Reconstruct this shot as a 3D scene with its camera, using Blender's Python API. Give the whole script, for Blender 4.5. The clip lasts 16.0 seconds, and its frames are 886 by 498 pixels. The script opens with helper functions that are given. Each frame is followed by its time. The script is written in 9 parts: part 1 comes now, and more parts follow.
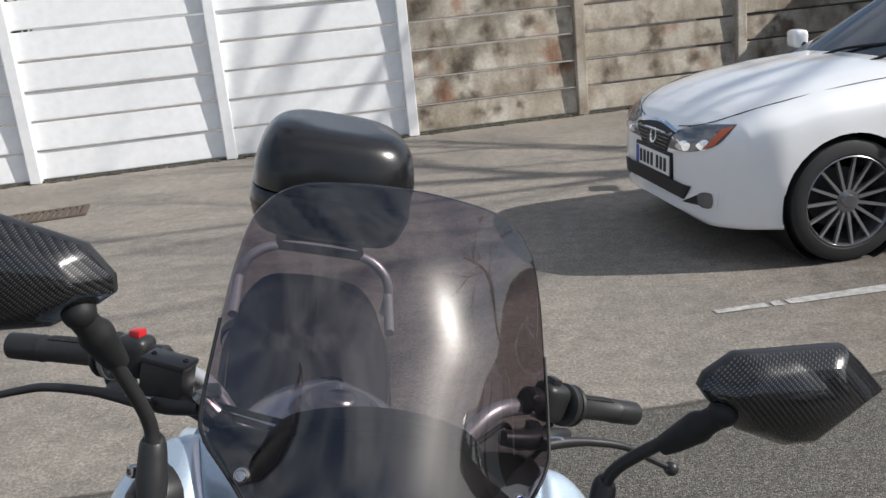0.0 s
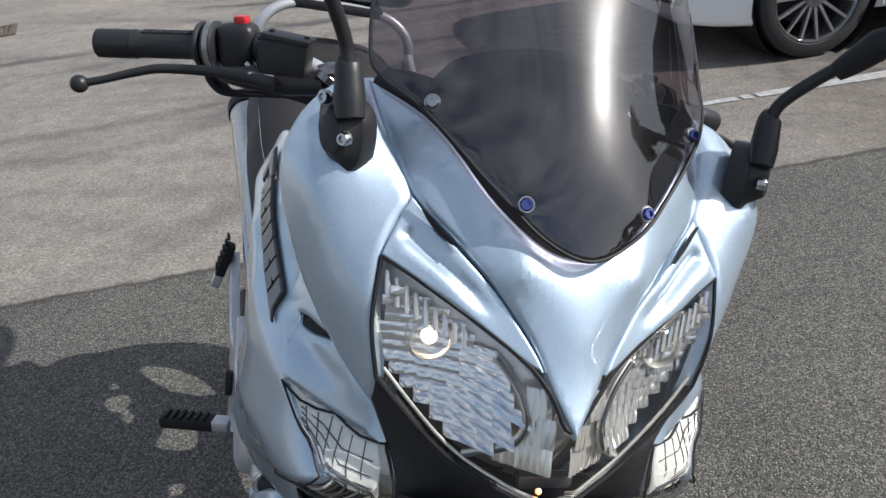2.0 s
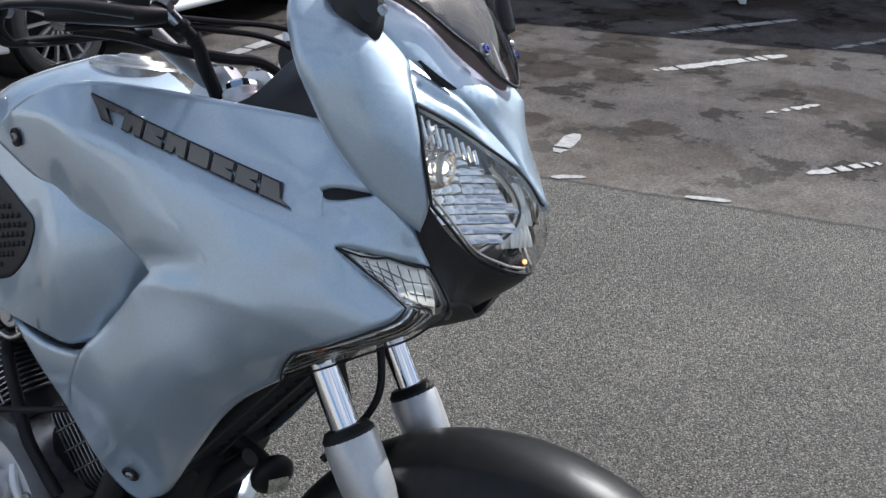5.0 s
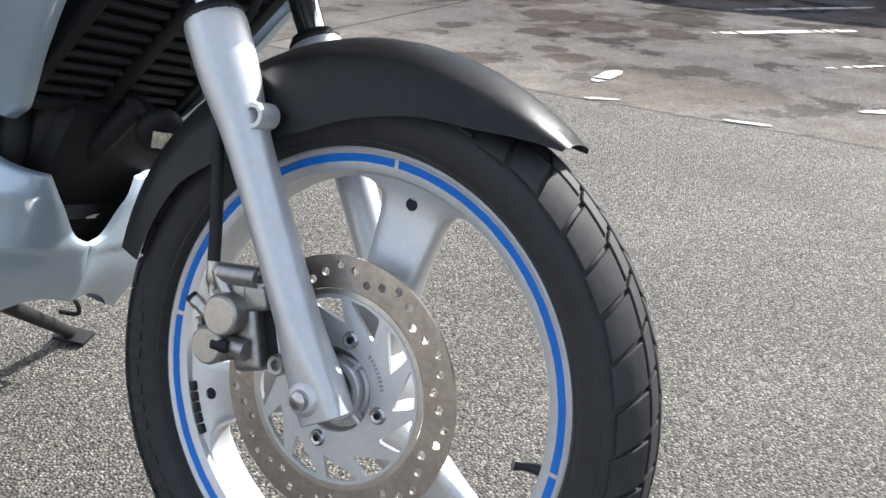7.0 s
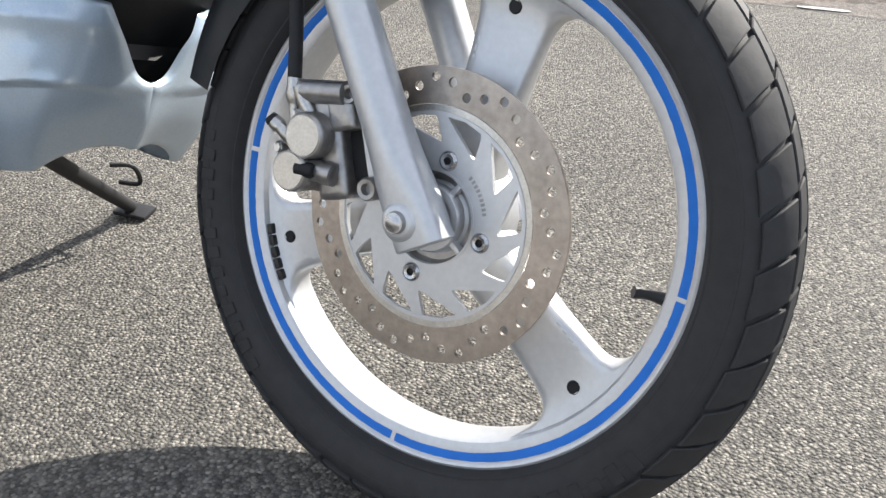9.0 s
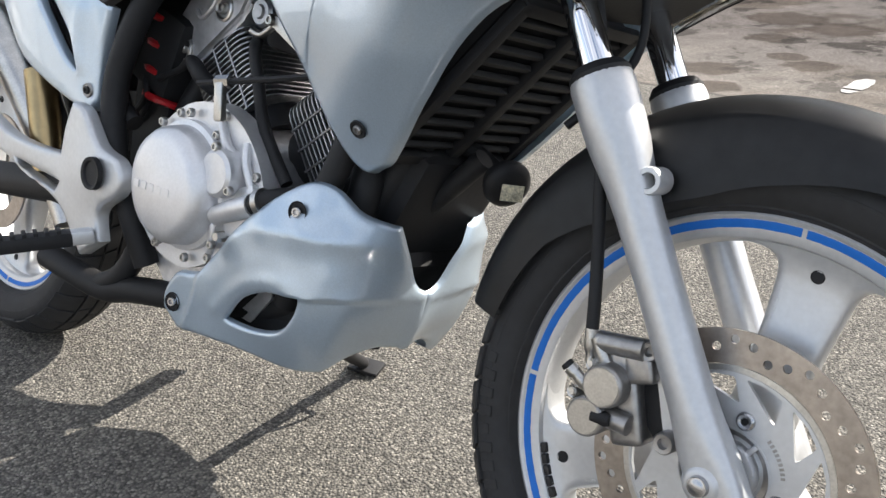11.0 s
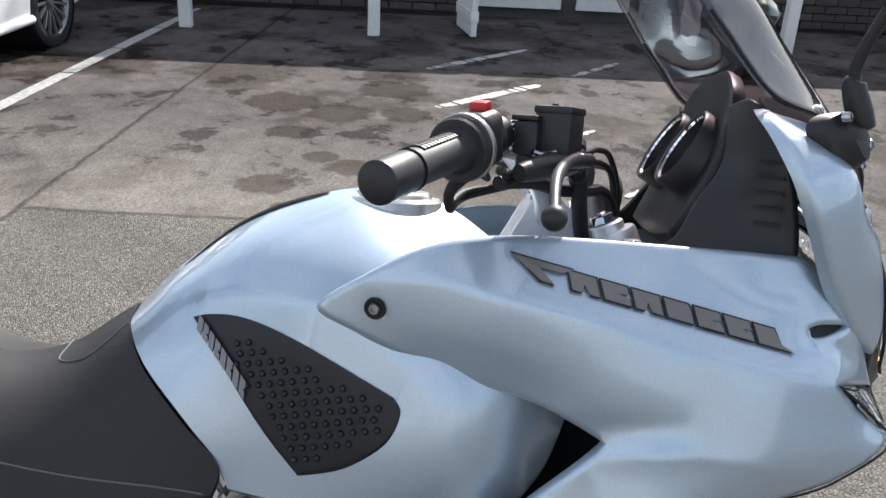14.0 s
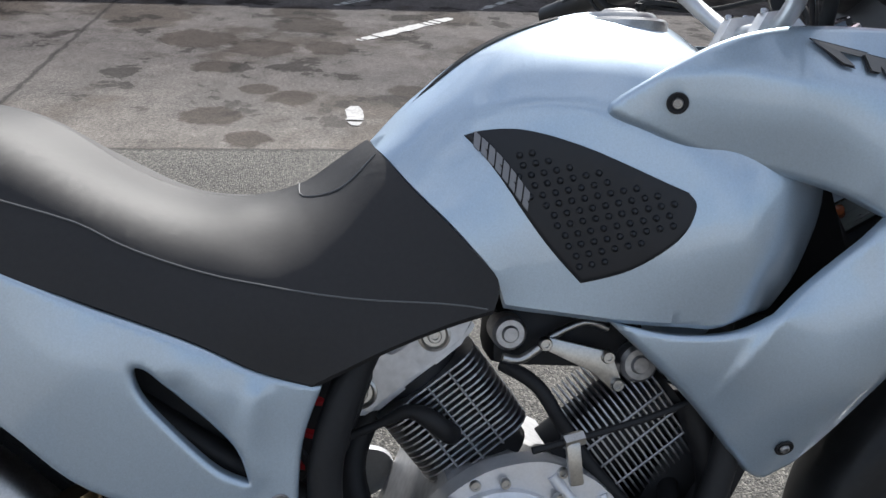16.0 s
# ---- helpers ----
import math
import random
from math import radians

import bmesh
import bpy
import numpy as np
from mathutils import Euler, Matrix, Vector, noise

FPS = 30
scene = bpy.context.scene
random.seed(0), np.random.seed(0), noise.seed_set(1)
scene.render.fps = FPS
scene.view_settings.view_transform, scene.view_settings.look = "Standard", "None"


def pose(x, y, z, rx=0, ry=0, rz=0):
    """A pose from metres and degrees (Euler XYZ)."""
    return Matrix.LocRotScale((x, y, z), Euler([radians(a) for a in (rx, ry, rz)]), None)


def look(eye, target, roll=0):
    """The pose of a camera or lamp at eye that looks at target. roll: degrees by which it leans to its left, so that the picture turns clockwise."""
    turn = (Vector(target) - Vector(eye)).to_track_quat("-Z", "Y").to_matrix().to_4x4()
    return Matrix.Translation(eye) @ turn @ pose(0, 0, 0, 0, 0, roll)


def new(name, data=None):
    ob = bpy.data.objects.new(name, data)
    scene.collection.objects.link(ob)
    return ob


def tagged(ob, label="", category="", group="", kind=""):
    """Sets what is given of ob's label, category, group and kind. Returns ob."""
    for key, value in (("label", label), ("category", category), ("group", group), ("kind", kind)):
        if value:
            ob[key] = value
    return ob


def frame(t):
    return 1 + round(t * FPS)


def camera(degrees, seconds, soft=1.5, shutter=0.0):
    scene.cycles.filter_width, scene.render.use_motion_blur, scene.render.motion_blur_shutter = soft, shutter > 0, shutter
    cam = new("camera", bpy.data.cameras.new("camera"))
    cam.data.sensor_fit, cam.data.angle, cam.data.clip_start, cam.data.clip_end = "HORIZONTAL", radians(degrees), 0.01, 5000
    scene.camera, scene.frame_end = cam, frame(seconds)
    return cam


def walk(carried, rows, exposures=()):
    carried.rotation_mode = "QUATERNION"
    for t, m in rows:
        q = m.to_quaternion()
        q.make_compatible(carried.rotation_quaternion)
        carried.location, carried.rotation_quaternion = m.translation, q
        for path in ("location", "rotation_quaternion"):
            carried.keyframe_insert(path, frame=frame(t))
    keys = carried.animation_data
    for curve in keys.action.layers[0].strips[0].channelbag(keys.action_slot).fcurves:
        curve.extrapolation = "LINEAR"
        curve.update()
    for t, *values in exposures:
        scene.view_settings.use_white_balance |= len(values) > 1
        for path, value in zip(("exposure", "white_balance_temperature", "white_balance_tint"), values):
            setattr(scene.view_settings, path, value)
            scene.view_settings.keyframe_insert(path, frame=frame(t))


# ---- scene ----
cam = camera(53.0, 16.0)
PATH = [
    (0, (0.132, 0.178, 1.525), (-0.09, 2.087, 0.972), -5.6),
    (0.5, (0.145, 0.168, 1.5), (-0.239, 2.045, 0.926), -8.3),
    (1, (0.128, 0.13, 1.436), (-0.32, 1.929, 0.685), -9.2),
    (1.5, (0.074, 0.099, 1.389), (-0.352, 1.825, 0.473), -7.9),
    (2, (-0.092, 0.113, 1.379), (-0.184, 1.896, 0.476), -5.7),
    (2.5, (-0.324, 0.139, 1.374), (0.108, 1.88, 0.49), -3.1),
    (3, (-0.504, 0.122, 1.361), (0.341, 1.733, 0.532), -0.3),
    (3.5, (-0.686, 0.179, 1.364), (0.463, 1.593, 0.54), -0.5),
    (4, (-0.809, 0.274, 1.358), (0.571, 1.446, 0.508), 0.3),
    (4.2, (-0.823, 0.265, 1.345), (0.618, 1.351, 0.481), 1.2),
    (6.3, (-0.799, 0.021, 1.158), (0.562, 1.222, 0.319), 2.1),
    (6.5, (-0.78, -0.009, 1.066), (0.571, 1.228, 0.264), 2.3),
    (7, (-0.742, -0.017, 0.834), (0.603, 1.225, 0.029), 3.0),
    (7.5, (-0.737, -0.002, 0.706), (0.585, 1.212, -0.175), 2.6),
    (8, (-0.742, 0.01, 0.682), (0.549, 1.208, -0.266), 2.3),
    (8.5, (-0.749, 0.022, 0.679), (0.507, 1.242, -0.288), 1.8),
    (9, (-0.756, 0.047, 0.697), (0.481, 1.301, -0.252), 1.3),
    (9.5, (-0.763, 0.073, 0.732), (0.464, 1.373, -0.166), 1.1),
    (10, (-0.785, 0.115, 0.769), (0.341, 1.549, -0.053), 0.0),
    (10.2, (-0.811, 0.135, 0.778), (0.257, 1.633, -0.008), -0.3),
    (12.3, (-0.896, 0.256, 1.212), (0.17, 1.658, 0.266), -1.3),
    (12.5, (-0.921, 0.302, 1.272), (0.234, 1.621, 0.308), -0.3),
    (13, (-0.99, 0.478, 1.325), (0.373, 1.614, 0.401), 1.8),
    (13.5, (-1.017, 0.701, 1.35), (0.525, 1.621, 0.469), 2.7),
    (14, (-1.072, 0.933, 1.372), (0.699, 1.407, 0.572), 3.3),
    (14.5, (-1.164, 1.115, 1.354), (0.667, 1.29, 0.568), 2.7),
    (15, (-1.275, 1.206, 1.318), (0.547, 1.402, 0.518), 2.8),
    (15.5, (-1.29, 1.294, 1.28), (0.518, 1.471, 0.444), 3.2),
    (16, (-1.237, 1.339, 1.211), (0.56, 1.493, 0.345), 4.0),
]
walk(cam, [(t, look(eye, target, roll)) for t, eye, target, roll in PATH], exposures=[(0.0, 0.12, 6450, 10), (1.5, 0.17, 6280, 10), (3.0, 0.28, 6060, 10), (4.2, 0.28, 6060, 10), (6.5, 0.86, 6200, 10), (7.0, 1.2, 6330, 10), (9.0, 1.26, 6600, 10), (10.2, 1.25, 6700, 10), (12.5, 1.15, 6900, 10), (13.0, 0.95, 6550, 10), (14.0, 0.92, 6450, 10), (14.5, 0.7, 6400, 10), (16.0, 0.6, 6250, 10)])

# ---- sky, sun ----
SUN_AZ, SUN_EL = -5.0, 36.0      # degrees: where the sun stands, from +x towards +y, and over the horizon
world = bpy.data.worlds.new("sky")
world.use_nodes = True
scene.world = world
wn = world.node_tree
sky = wn.nodes.new("ShaderNodeTexSky")
sky.sky_type = "NISHITA"
sky.sun_disc = False
sky.sun_elevation = radians(SUN_EL)
sky.sun_rotation = radians(90 - SUN_AZ)
sky.air_density, sky.dust_density, sky.ozone_density = 1.0, 1.5, 1.0
cloud_co = wn.nodes.new("ShaderNodeTexCoord")
cloud_map = wn.nodes.new("ShaderNodeMapping")
cloud_map.inputs["Scale"].default_value = (1.0, 1.0, 2.6)
cloud = wn.nodes.new("ShaderNodeTexNoise")
cloud.inputs["Scale"].default_value = 3.2
cloud.inputs["Detail"].default_value = 7.0
cloud.inputs["Roughness"].default_value = 0.58
ramp = wn.nodes.new("ShaderNodeValToRGB")
ramp.color_ramp.elements[0].position, ramp.color_ramp.elements[1].position = 0.40, 0.74
mixc = wn.nodes.new("ShaderNodeMixRGB")
mixc.inputs["Color2"].default_value = (8.0, 8.2, 8.6, 1)
wn.links.new(cloud_co.outputs["Generated"], cloud_map.inputs["Vector"])
wn.links.new(cloud_map.outputs["Vector"], cloud.inputs["Vector"])
wn.links.new(cloud.outputs["Fac"], ramp.inputs["Fac"])
wn.links.new(ramp.outputs["Color"], mixc.inputs["Fac"])
wn.links.new(sky.outputs["Color"], mixc.inputs["Color1"])
wn.links.new(mixc.outputs["Color"], wn.nodes["Background"].inputs["Color"])
wn.nodes["Background"].inputs["Strength"].default_value = 0.105

sun = bpy.data.lights.new("sun", "SUN")
sun.energy, sun.angle, sun.color = 5.0, radians(0.6), (1.0, 0.96, 0.9)
sun_ob = new("sun", sun)
sa, se = radians(SUN_AZ), radians(SUN_EL)
sun_ob.matrix_world = look((20 * math.cos(sa) * math.cos(se), 20 * math.sin(sa) * math.cos(se), 20 * math.sin(se)), (0, 0, 0))


# ---- materials ----
def material(name, colour, rough=0.5, metal=0.0, scale=0.0, vary=0.0, bump=0.0, coat=0.0, fine=0.0, trans=0.0, ior=1.5, per_object=0.0, rough_vary=0.0):
    """A surface: scale is the size in metres of its grain, vary how much its colour changes, bump the relief in metres."""
    m = bpy.data.materials.new(name)
    m.use_nodes = True
    nt, bs = m.node_tree, m.node_tree.nodes["Principled BSDF"]
    bs.inputs["Base Color"].default_value = (*colour, 1)
    bs.inputs["Roughness"].default_value, bs.inputs["Metallic"].default_value = rough, metal
    bs.inputs["Coat Weight"].default_value, bs.inputs["Coat Roughness"].default_value = coat, 0.04
    bs.inputs["Transmission Weight"].default_value, bs.inputs["IOR"].default_value = trans, ior
    if scale:
        co = nt.nodes.new("ShaderNodeTexCoord")
        big, small = nt.nodes.new("ShaderNodeTexNoise"), nt.nodes.new("ShaderNodeTexNoise")
        big.inputs["Scale"].default_value, small.inputs["Scale"].default_value = 0.25 / scale, 1.5 / scale
        big.inputs["Detail"].default_value, small.inputs["Detail"].default_value = 6.0, 4.0
        for n in (big, small):
            nt.links.new(co.outputs["Object"], n.inputs["Vector"])
        add = nt.nodes.new("ShaderNodeMath")
        add.operation = "ADD"
        nt.links.new(big.outputs["Fac"], add.inputs[0])
        nt.links.new(small.outputs["Fac"], add.inputs[1])
        rmp = nt.nodes.new("ShaderNodeMapRange")
        rmp.inputs["From Min"].default_value, rmp.inputs["From Max"].default_value = 0.6, 1.4
        rmp.inputs["To Min"].default_value, rmp.inputs["To Max"].default_value = 1 - vary, 1 + vary
        nt.links.new(add.outputs["Value"], rmp.inputs["Value"])
        mul = nt.nodes.new("ShaderNodeVectorMath")
        mul.operation = "SCALE"
        mul.inputs[0].default_value = colour
        nt.links.new(rmp.outputs["Result"], mul.inputs["Scale"])
        out = mul.outputs["Vector"]
        if per_object:
            info = nt.nodes.new("ShaderNodeObjectInfo")
            pr = nt.nodes.new("ShaderNodeMapRange")
            pr.inputs["To Min"].default_value, pr.inputs["To Max"].default_value = 1 - per_object, 1 + per_object
            nt.links.new(info.outputs["Random"], pr.inputs["Value"])
            mul2 = nt.nodes.new("ShaderNodeVectorMath")
            mul2.operation = "SCALE"
            nt.links.new(out, mul2.inputs[0])
            nt.links.new(pr.outputs["Result"], mul2.inputs["Scale"])
            out = mul2.outputs["Vector"]
        nt.links.new(out, bs.inputs["Base Color"])
        if rough_vary:
            rr = nt.nodes.new("ShaderNodeMapRange")
            rr.inputs["To Min"].default_value, rr.inputs["To Max"].default_value = rough - rough_vary, rough + rough_vary
            nt.links.new(big.outputs["Fac"], rr.inputs["Value"])
            nt.links.new(rr.outputs["Result"], bs.inputs["Roughness"])
        if bump:
            bp = nt.nodes.new("ShaderNodeBump")
            bp.inputs["Distance"].default_value = bump
            bp.inputs["Strength"].default_value = 1.0
            nt.links.new(small.outputs["Fac"], bp.inputs["Height"])
            nt.links.new(bp.outputs["Normal"], bs.inputs["Normal"])
    return m


def principled(m):
    return m.node_tree.nodes["Principled BSDF"]


PAINT = material("blue_silver_paint", (0.445, 0.542, 0.635), 0.41, 0.62, 0.0005, 0.12, 0.0, 1.0)
PAINT.node_tree.nodes["Principled BSDF"].inputs["Coat IOR"].default_value = 1.72
BLACK = material("black_plastic", (0.018, 0.018, 0.019), 0.42, 0.0, 0.004, 0.15, 0.0001, rough_vary=0.08)
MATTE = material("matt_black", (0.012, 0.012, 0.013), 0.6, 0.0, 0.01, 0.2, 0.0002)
for m_, level in ((BLACK, 0.4), (MATTE, 0.34)):
    principled(m_).inputs["Specular IOR Level"].default_value = level
GUARD = material("faded_black_plastic", (0.03, 0.03, 0.031), 0.38, 0.0, 0.03, 0.3, 0.00015, rough_vary=0.12)
RUBBER = material("tyre_rubber", (0.02, 0.02, 0.021), 0.72, 0.0, 0.02, 0.35, 0.0004, rough_vary=0.1)
GRIP = material("grip_rubber", (0.015, 0.015, 0.016), 0.55, 0.0, 0.004, 0.2, 0.0002)
SILVER = material("silver_paint", (0.56, 0.57, 0.58), 0.38, 0.6, 0.01, 0.08, 0.0001)
ALLOY = material("cast_alloy", (0.7, 0.7, 0.71), 0.4, 0.65, 0.006, 0.08, 0.0002, rough_vary=0.1)
STEEL = material("steel", (0.5, 0.49, 0.47), 0.3, 1.0, 0.004, 0.2, 0.0001)
DISC = material("worn_disc", (0.35, 0.31, 0.275), 0.33, 0.9, 0.01, 0.25, 0.0001)
CHROME = material("chrome", (0.8, 0.8, 0.82), 0.06, 1.0)
BRASS = material("brass_pipe", (0.45, 0.33, 0.17), 0.3, 1.0, 0.03, 0.2)
SEAT = material("seat_vinyl", (0.016, 0.0145, 0.0145), 0.62, 0.0, 0.0014, 0.25, 0.00025)
GUNMETAL = material("gunmetal_casting", (0.34, 0.33, 0.32), 0.34, 0.85, 0.01, 0.25, 0.0002)
BLUE = material("blue_tape", (0.0, 0.15, 0.58), 0.6, 0.0, 0.02, 0.1)
RED = material("red_plastic", (0.45, 0.015, 0.02), 0.35)
GOLD = material("gold_badge", (0.2, 0.19, 0.175), 0.3, 0.8)
BADGE = material("badge_dark", (0.03, 0.03, 0.035), 0.35, 0.3)
PAD = material("pad_rubber", (0.007, 0.008, 0.011), 0.5, 0.0, 0.01, 0.2, 0.0001)
BOLT = material("bolt_steel", (0.45, 0.45, 0.46), 0.25, 1.0)
BLUEBOLT = material("blue_bolt", (0.13, 0.15, 0.36), 0.2, 1.0)
CARBON = material("carbon_weave", (0.03, 0.03, 0.033), 0.25, 0.2, coat=0.6)
LENS = material("clear_lens", (0.97, 0.97, 0.97), 0.01, 0.0, trans=1.0, ior=1.4)
REFLECTOR = material("lamp_reflector", (0.90, 0.89, 0.87), 0.10, 0.80)
WHITE_CAR = material("white_car_paint", (0.78, 0.79, 0.8), 0.3, 0.0, 0.001, 0.02, coat=0.8)
DARK_GLASS = material("car_glass", (0.02, 0.025, 0.03), 0.04, 0.0)
CAR_RIM = material("car_rim", (0.22, 0.22, 0.23), 0.25, 0.8)
WHITE_WALL = material("white_painted_concrete", (0.78, 0.79, 0.8), 0.75, 0.0, 0.12, 0.07, 0.002, per_object=0.03)
WHITE_WOOD = material("white_painted_wood", (0.72, 0.72, 0.71), 0.6, 0.0, 0.08, 0.1, 0.001)


# ---- building blocks ----
PANELS = ("side_fairing", "tail_panel", "nose_panel", "shoulder_panel", "brow", "belly_pan", "lens", "chin_panel", "windscreen", "reflector", "foot_hanger", "inner_panel", "screen_seat")


def part(name, bm, mat, parent, label="", flat=False):
    """One mesh object under a thing or a part, built in the coordinates of the thing."""
    bmesh.ops.recalc_face_normals(bm, faces=bm.faces)
    me = bpy.data.meshes.new(name)
    bm.to_mesh(me)
    bm.free()
    for m in mat if isinstance(mat, (list, tuple)) else [mat]:
        me.materials.append(m)
    if not flat:
        for p in me.polygons:
            p.use_smooth = True
        me.set_sharp_from_angle(angle=radians(62 if name in PANELS else 38))
    ob = new(name, me)
    ob.parent = parent
    if label:
        ob["label"] = label
    return ob


def thing(name, m, label, category, group="", kind=""):
    """An empty at the base of a thing, to which its parts belong."""
    ob = new(name)
    ob.empty_display_size = 0.05
    ob.matrix_world = m
    return tagged(ob, label, category, group, kind)


def spline(pts, n=6, closed=False):
    """A smooth curve through points (Catmull-Rom), n steps to a span."""
    p = [Vector(q[:3]) for q in pts]
    k = len(p)
    out = []
    for i in range(k if closed else k - 1):
        a, b, c, d = ((p[(i - 1) % k], p[i], p[(i + 1) % k], p[(i + 2) % k]) if closed else
                      (p[max(i - 1, 0)], p[i], p[i + 1], p[min(i + 2, k - 1)]))
        for j in range(n):
            t = j / n
            out.append(0.5 * (2 * b + (c - a) * t + (2 * a - 5 * b + 4 * c - d) * t * t + (3 * b - a - 3 * c + d) * t ** 3))
    if not closed:
        out.append(p[-1])
    return out


def outline(pts, n=5):
    """A closed outline: smooth through its points, with a corner at each point that carries a fourth entry."""
    k = len(pts)
    corners = [i for i in range(k) if len(pts[i]) > 3]
    P = [Vector(q[:3]) for q in pts]
    if not corners:
        return spline(P, n, True)
    out = []
    for a, b in zip(corners, corners[1:] + [corners[0] + k]):
        out += spline([P[i % k] for i in range(a, b + 1)], n)[:-1]
    return out


def tube(bm, pts, r, n=10, smooth=6, cap=True):
    """A round bar through points; r is one radius or one for each point."""
    path = spline(pts, smooth) if smooth > 1 and len(pts) > 2 else [Vector(q[:3]) for q in pts]
    if isinstance(r, (list, tuple)):
        rr = np.interp(np.linspace(0, 1, len(path)), np.linspace(0, 1, len(r)), r)
    else:
        rr = [r] * len(path)
    rings = []
    side = None
    for i, q in enumerate(path):
        d = (path[min(i + 1, len(path) - 1)] - path[max(i - 1, 0)]).normalized()
        if side is None:
            side = d.orthogonal().normalized()
        side = (side - d * side.dot(d)).normalized()
        up = d.cross(side)
        rings.append([bm.verts.new(q + (side * math.cos(2 * math.pi * j / n) + up * math.sin(2 * math.pi * j / n)) * rr[i]) for j in range(n)])
    for a, b in zip(rings, rings[1:]):
        for j in range(n):
            bm.faces.new((a[j], a[(j + 1) % n], b[(j + 1) % n], b[j]))
    if cap:
        bm.faces.new(rings[0][::-1])
        bm.faces.new(rings[-1])
    return bm


def lathe(bm, profile, n=32, m=None, closed=False, a0=0.0, a1=360.0):
    """Turns a profile of (radius, offset along the axis) about the y axis, then moves it by m."""
    full = abs(a1 - a0 - 360) < 1e-6
    rings = []
    for i in range(n if full else n + 1):
        a = radians(a0 + (a1 - a0) * i / n)
        rings.append([bm.verts.new((r * math.cos(a), h, r * math.sin(a))) for r, h in profile])
    k = len(profile)
    for i in range(n):
        a, b = rings[i], rings[(i + 1) % len(rings)]
        for j in range(k if closed else k - 1):
            bm.faces.new((a[j], a[(j + 1) % k], b[(j + 1) % k], b[j]))
    if m is not None:
        bmesh.ops.transform(bm, matrix=m, verts=[v for r in rings for v in r])
    return bm


def block(bm, size, m, bevel=0.0, seg=2):
    """A box with rounded edges."""
    r = bmesh.ops.create_cube(bm, size=1.0)
    vs = r["verts"]
    bmesh.ops.scale(bm, vec=size, verts=vs)
    if bevel:
        es = list({e for v in vs for e in v.link_edges})
        g = bmesh.ops.bevel(bm, geom=es, offset=bevel, segments=seg, affect="EDGES", profile=0.6)
        vs = list({v for f in g["faces"] for v in f.verts} | {v for v in vs if v.is_valid})
    bmesh.ops.transform(bm, matrix=m, verts=vs)
    return bm


def prism(bm, loop, depth, m=None, bevel=0.0):
    """A plate: a closed outline of points, pushed by the vector depth, its rim rounded on the far side."""
    depth = Vector(depth)
    vs = [bm.verts.new(Vector(q)) for q in loop]
    f = bm.faces.new(vs)
    r = bmesh.ops.extrude_face_region(bm, geom=[f])
    up = [v for v in r["geom"] if isinstance(v, bmesh.types.BMVert)]
    bmesh.ops.translate(bm, vec=depth, verts=up)
    allv = vs + up
    if bevel:
        es = [e for e in {e for v in up for e in v.link_edges} if e.verts[0] in up and e.verts[1] in up]
        g = bmesh.ops.bevel(bm, geom=es, offset=bevel, segments=2, affect="EDGES", profile=0.6)
        allv = [v for v in set(allv) if v.is_valid] + [v for f in g["faces"] for v in f.verts]
    if m is not None:
        bmesh.ops.transform(bm, matrix=m, verts=list(set(allv)))
    return bm


class Sheet:
    """A smooth surface through scattered points: a height along n over the plane (u, v), by thin plates.
    stiff: how far it may stray from them; or (of the first ones, their count, of the others)."""

    def __init__(self, pts, n, stiff=0.0):
        self.n = Vector(n).normalized()
        up = Vector((0, 0, 1)) if abs(self.n.z) < 0.9 else Vector((1, 0, 0))
        self.u = up.cross(self.n).normalized()
        self.v = self.n.cross(self.u)
        q = [Vector(p[:3]) for p in pts]
        keep, soft = [], []
        for i, p in enumerate(q):
            if all((p - o).length > 0.004 for o in keep):
                keep.append(p)
                soft.append(stiff if isinstance(stiff, float) else (stiff[0] if i < stiff[1] else stiff[2]))
        self.c = np.array([[p.dot(self.u), p.dot(self.v)] for p in keep])
        h = np.array([p.dot(self.n) for p in keep])
        k = len(keep)
        d = np.linalg.norm(self.c[:, None] - self.c[None], axis=2)
        A = np.zeros((k + 3, k + 3))
        A[:k, :k] = self.kern(d) + np.diag(np.broadcast_to(np.asarray(soft, float), (k,)))
        A[:k, k], A[:k, k + 1:], A[k, :k], A[k + 1:, :k] = 1, self.c, 1, self.c.T
        self.w = np.linalg.lstsq(A, np.concatenate([h, [0, 0, 0]]), rcond=None)[0]

    @staticmethod
    def kern(d):
        return np.where(d > 1e-9, d * d * np.log(np.maximum(d, 1e-9)), 0.0)

    def heights(self, uv):
        uv = np.asarray(uv, float)
        d = np.linalg.norm(uv[:, None] - self.c[None], axis=2)
        k = len(self.c)
        return self.kern(d) @ self.w[:k] + self.w[k] + uv @ self.w[k + 1:]

    def flat(self, p):
        p = Vector(p[:3])
        return p.dot(self.u), p.dot(self.v)

    def place(self, p, lift=0.0):
        """The point of the surface over or under p, lifted along n."""
        uv = self.flat(p)
        return self.u * uv[0] + self.v * uv[1] + self.n * (float(self.heights([uv])[0]) + lift)

    def normal(self, p):
        """The way out of the surface at p."""
        a, b = (self.place(Vector(p[:3]) + d * 0.008) - self.place(Vector(p[:3]) - d * 0.008) for d in (self.u, self.v))
        return a.cross(b).normalized()


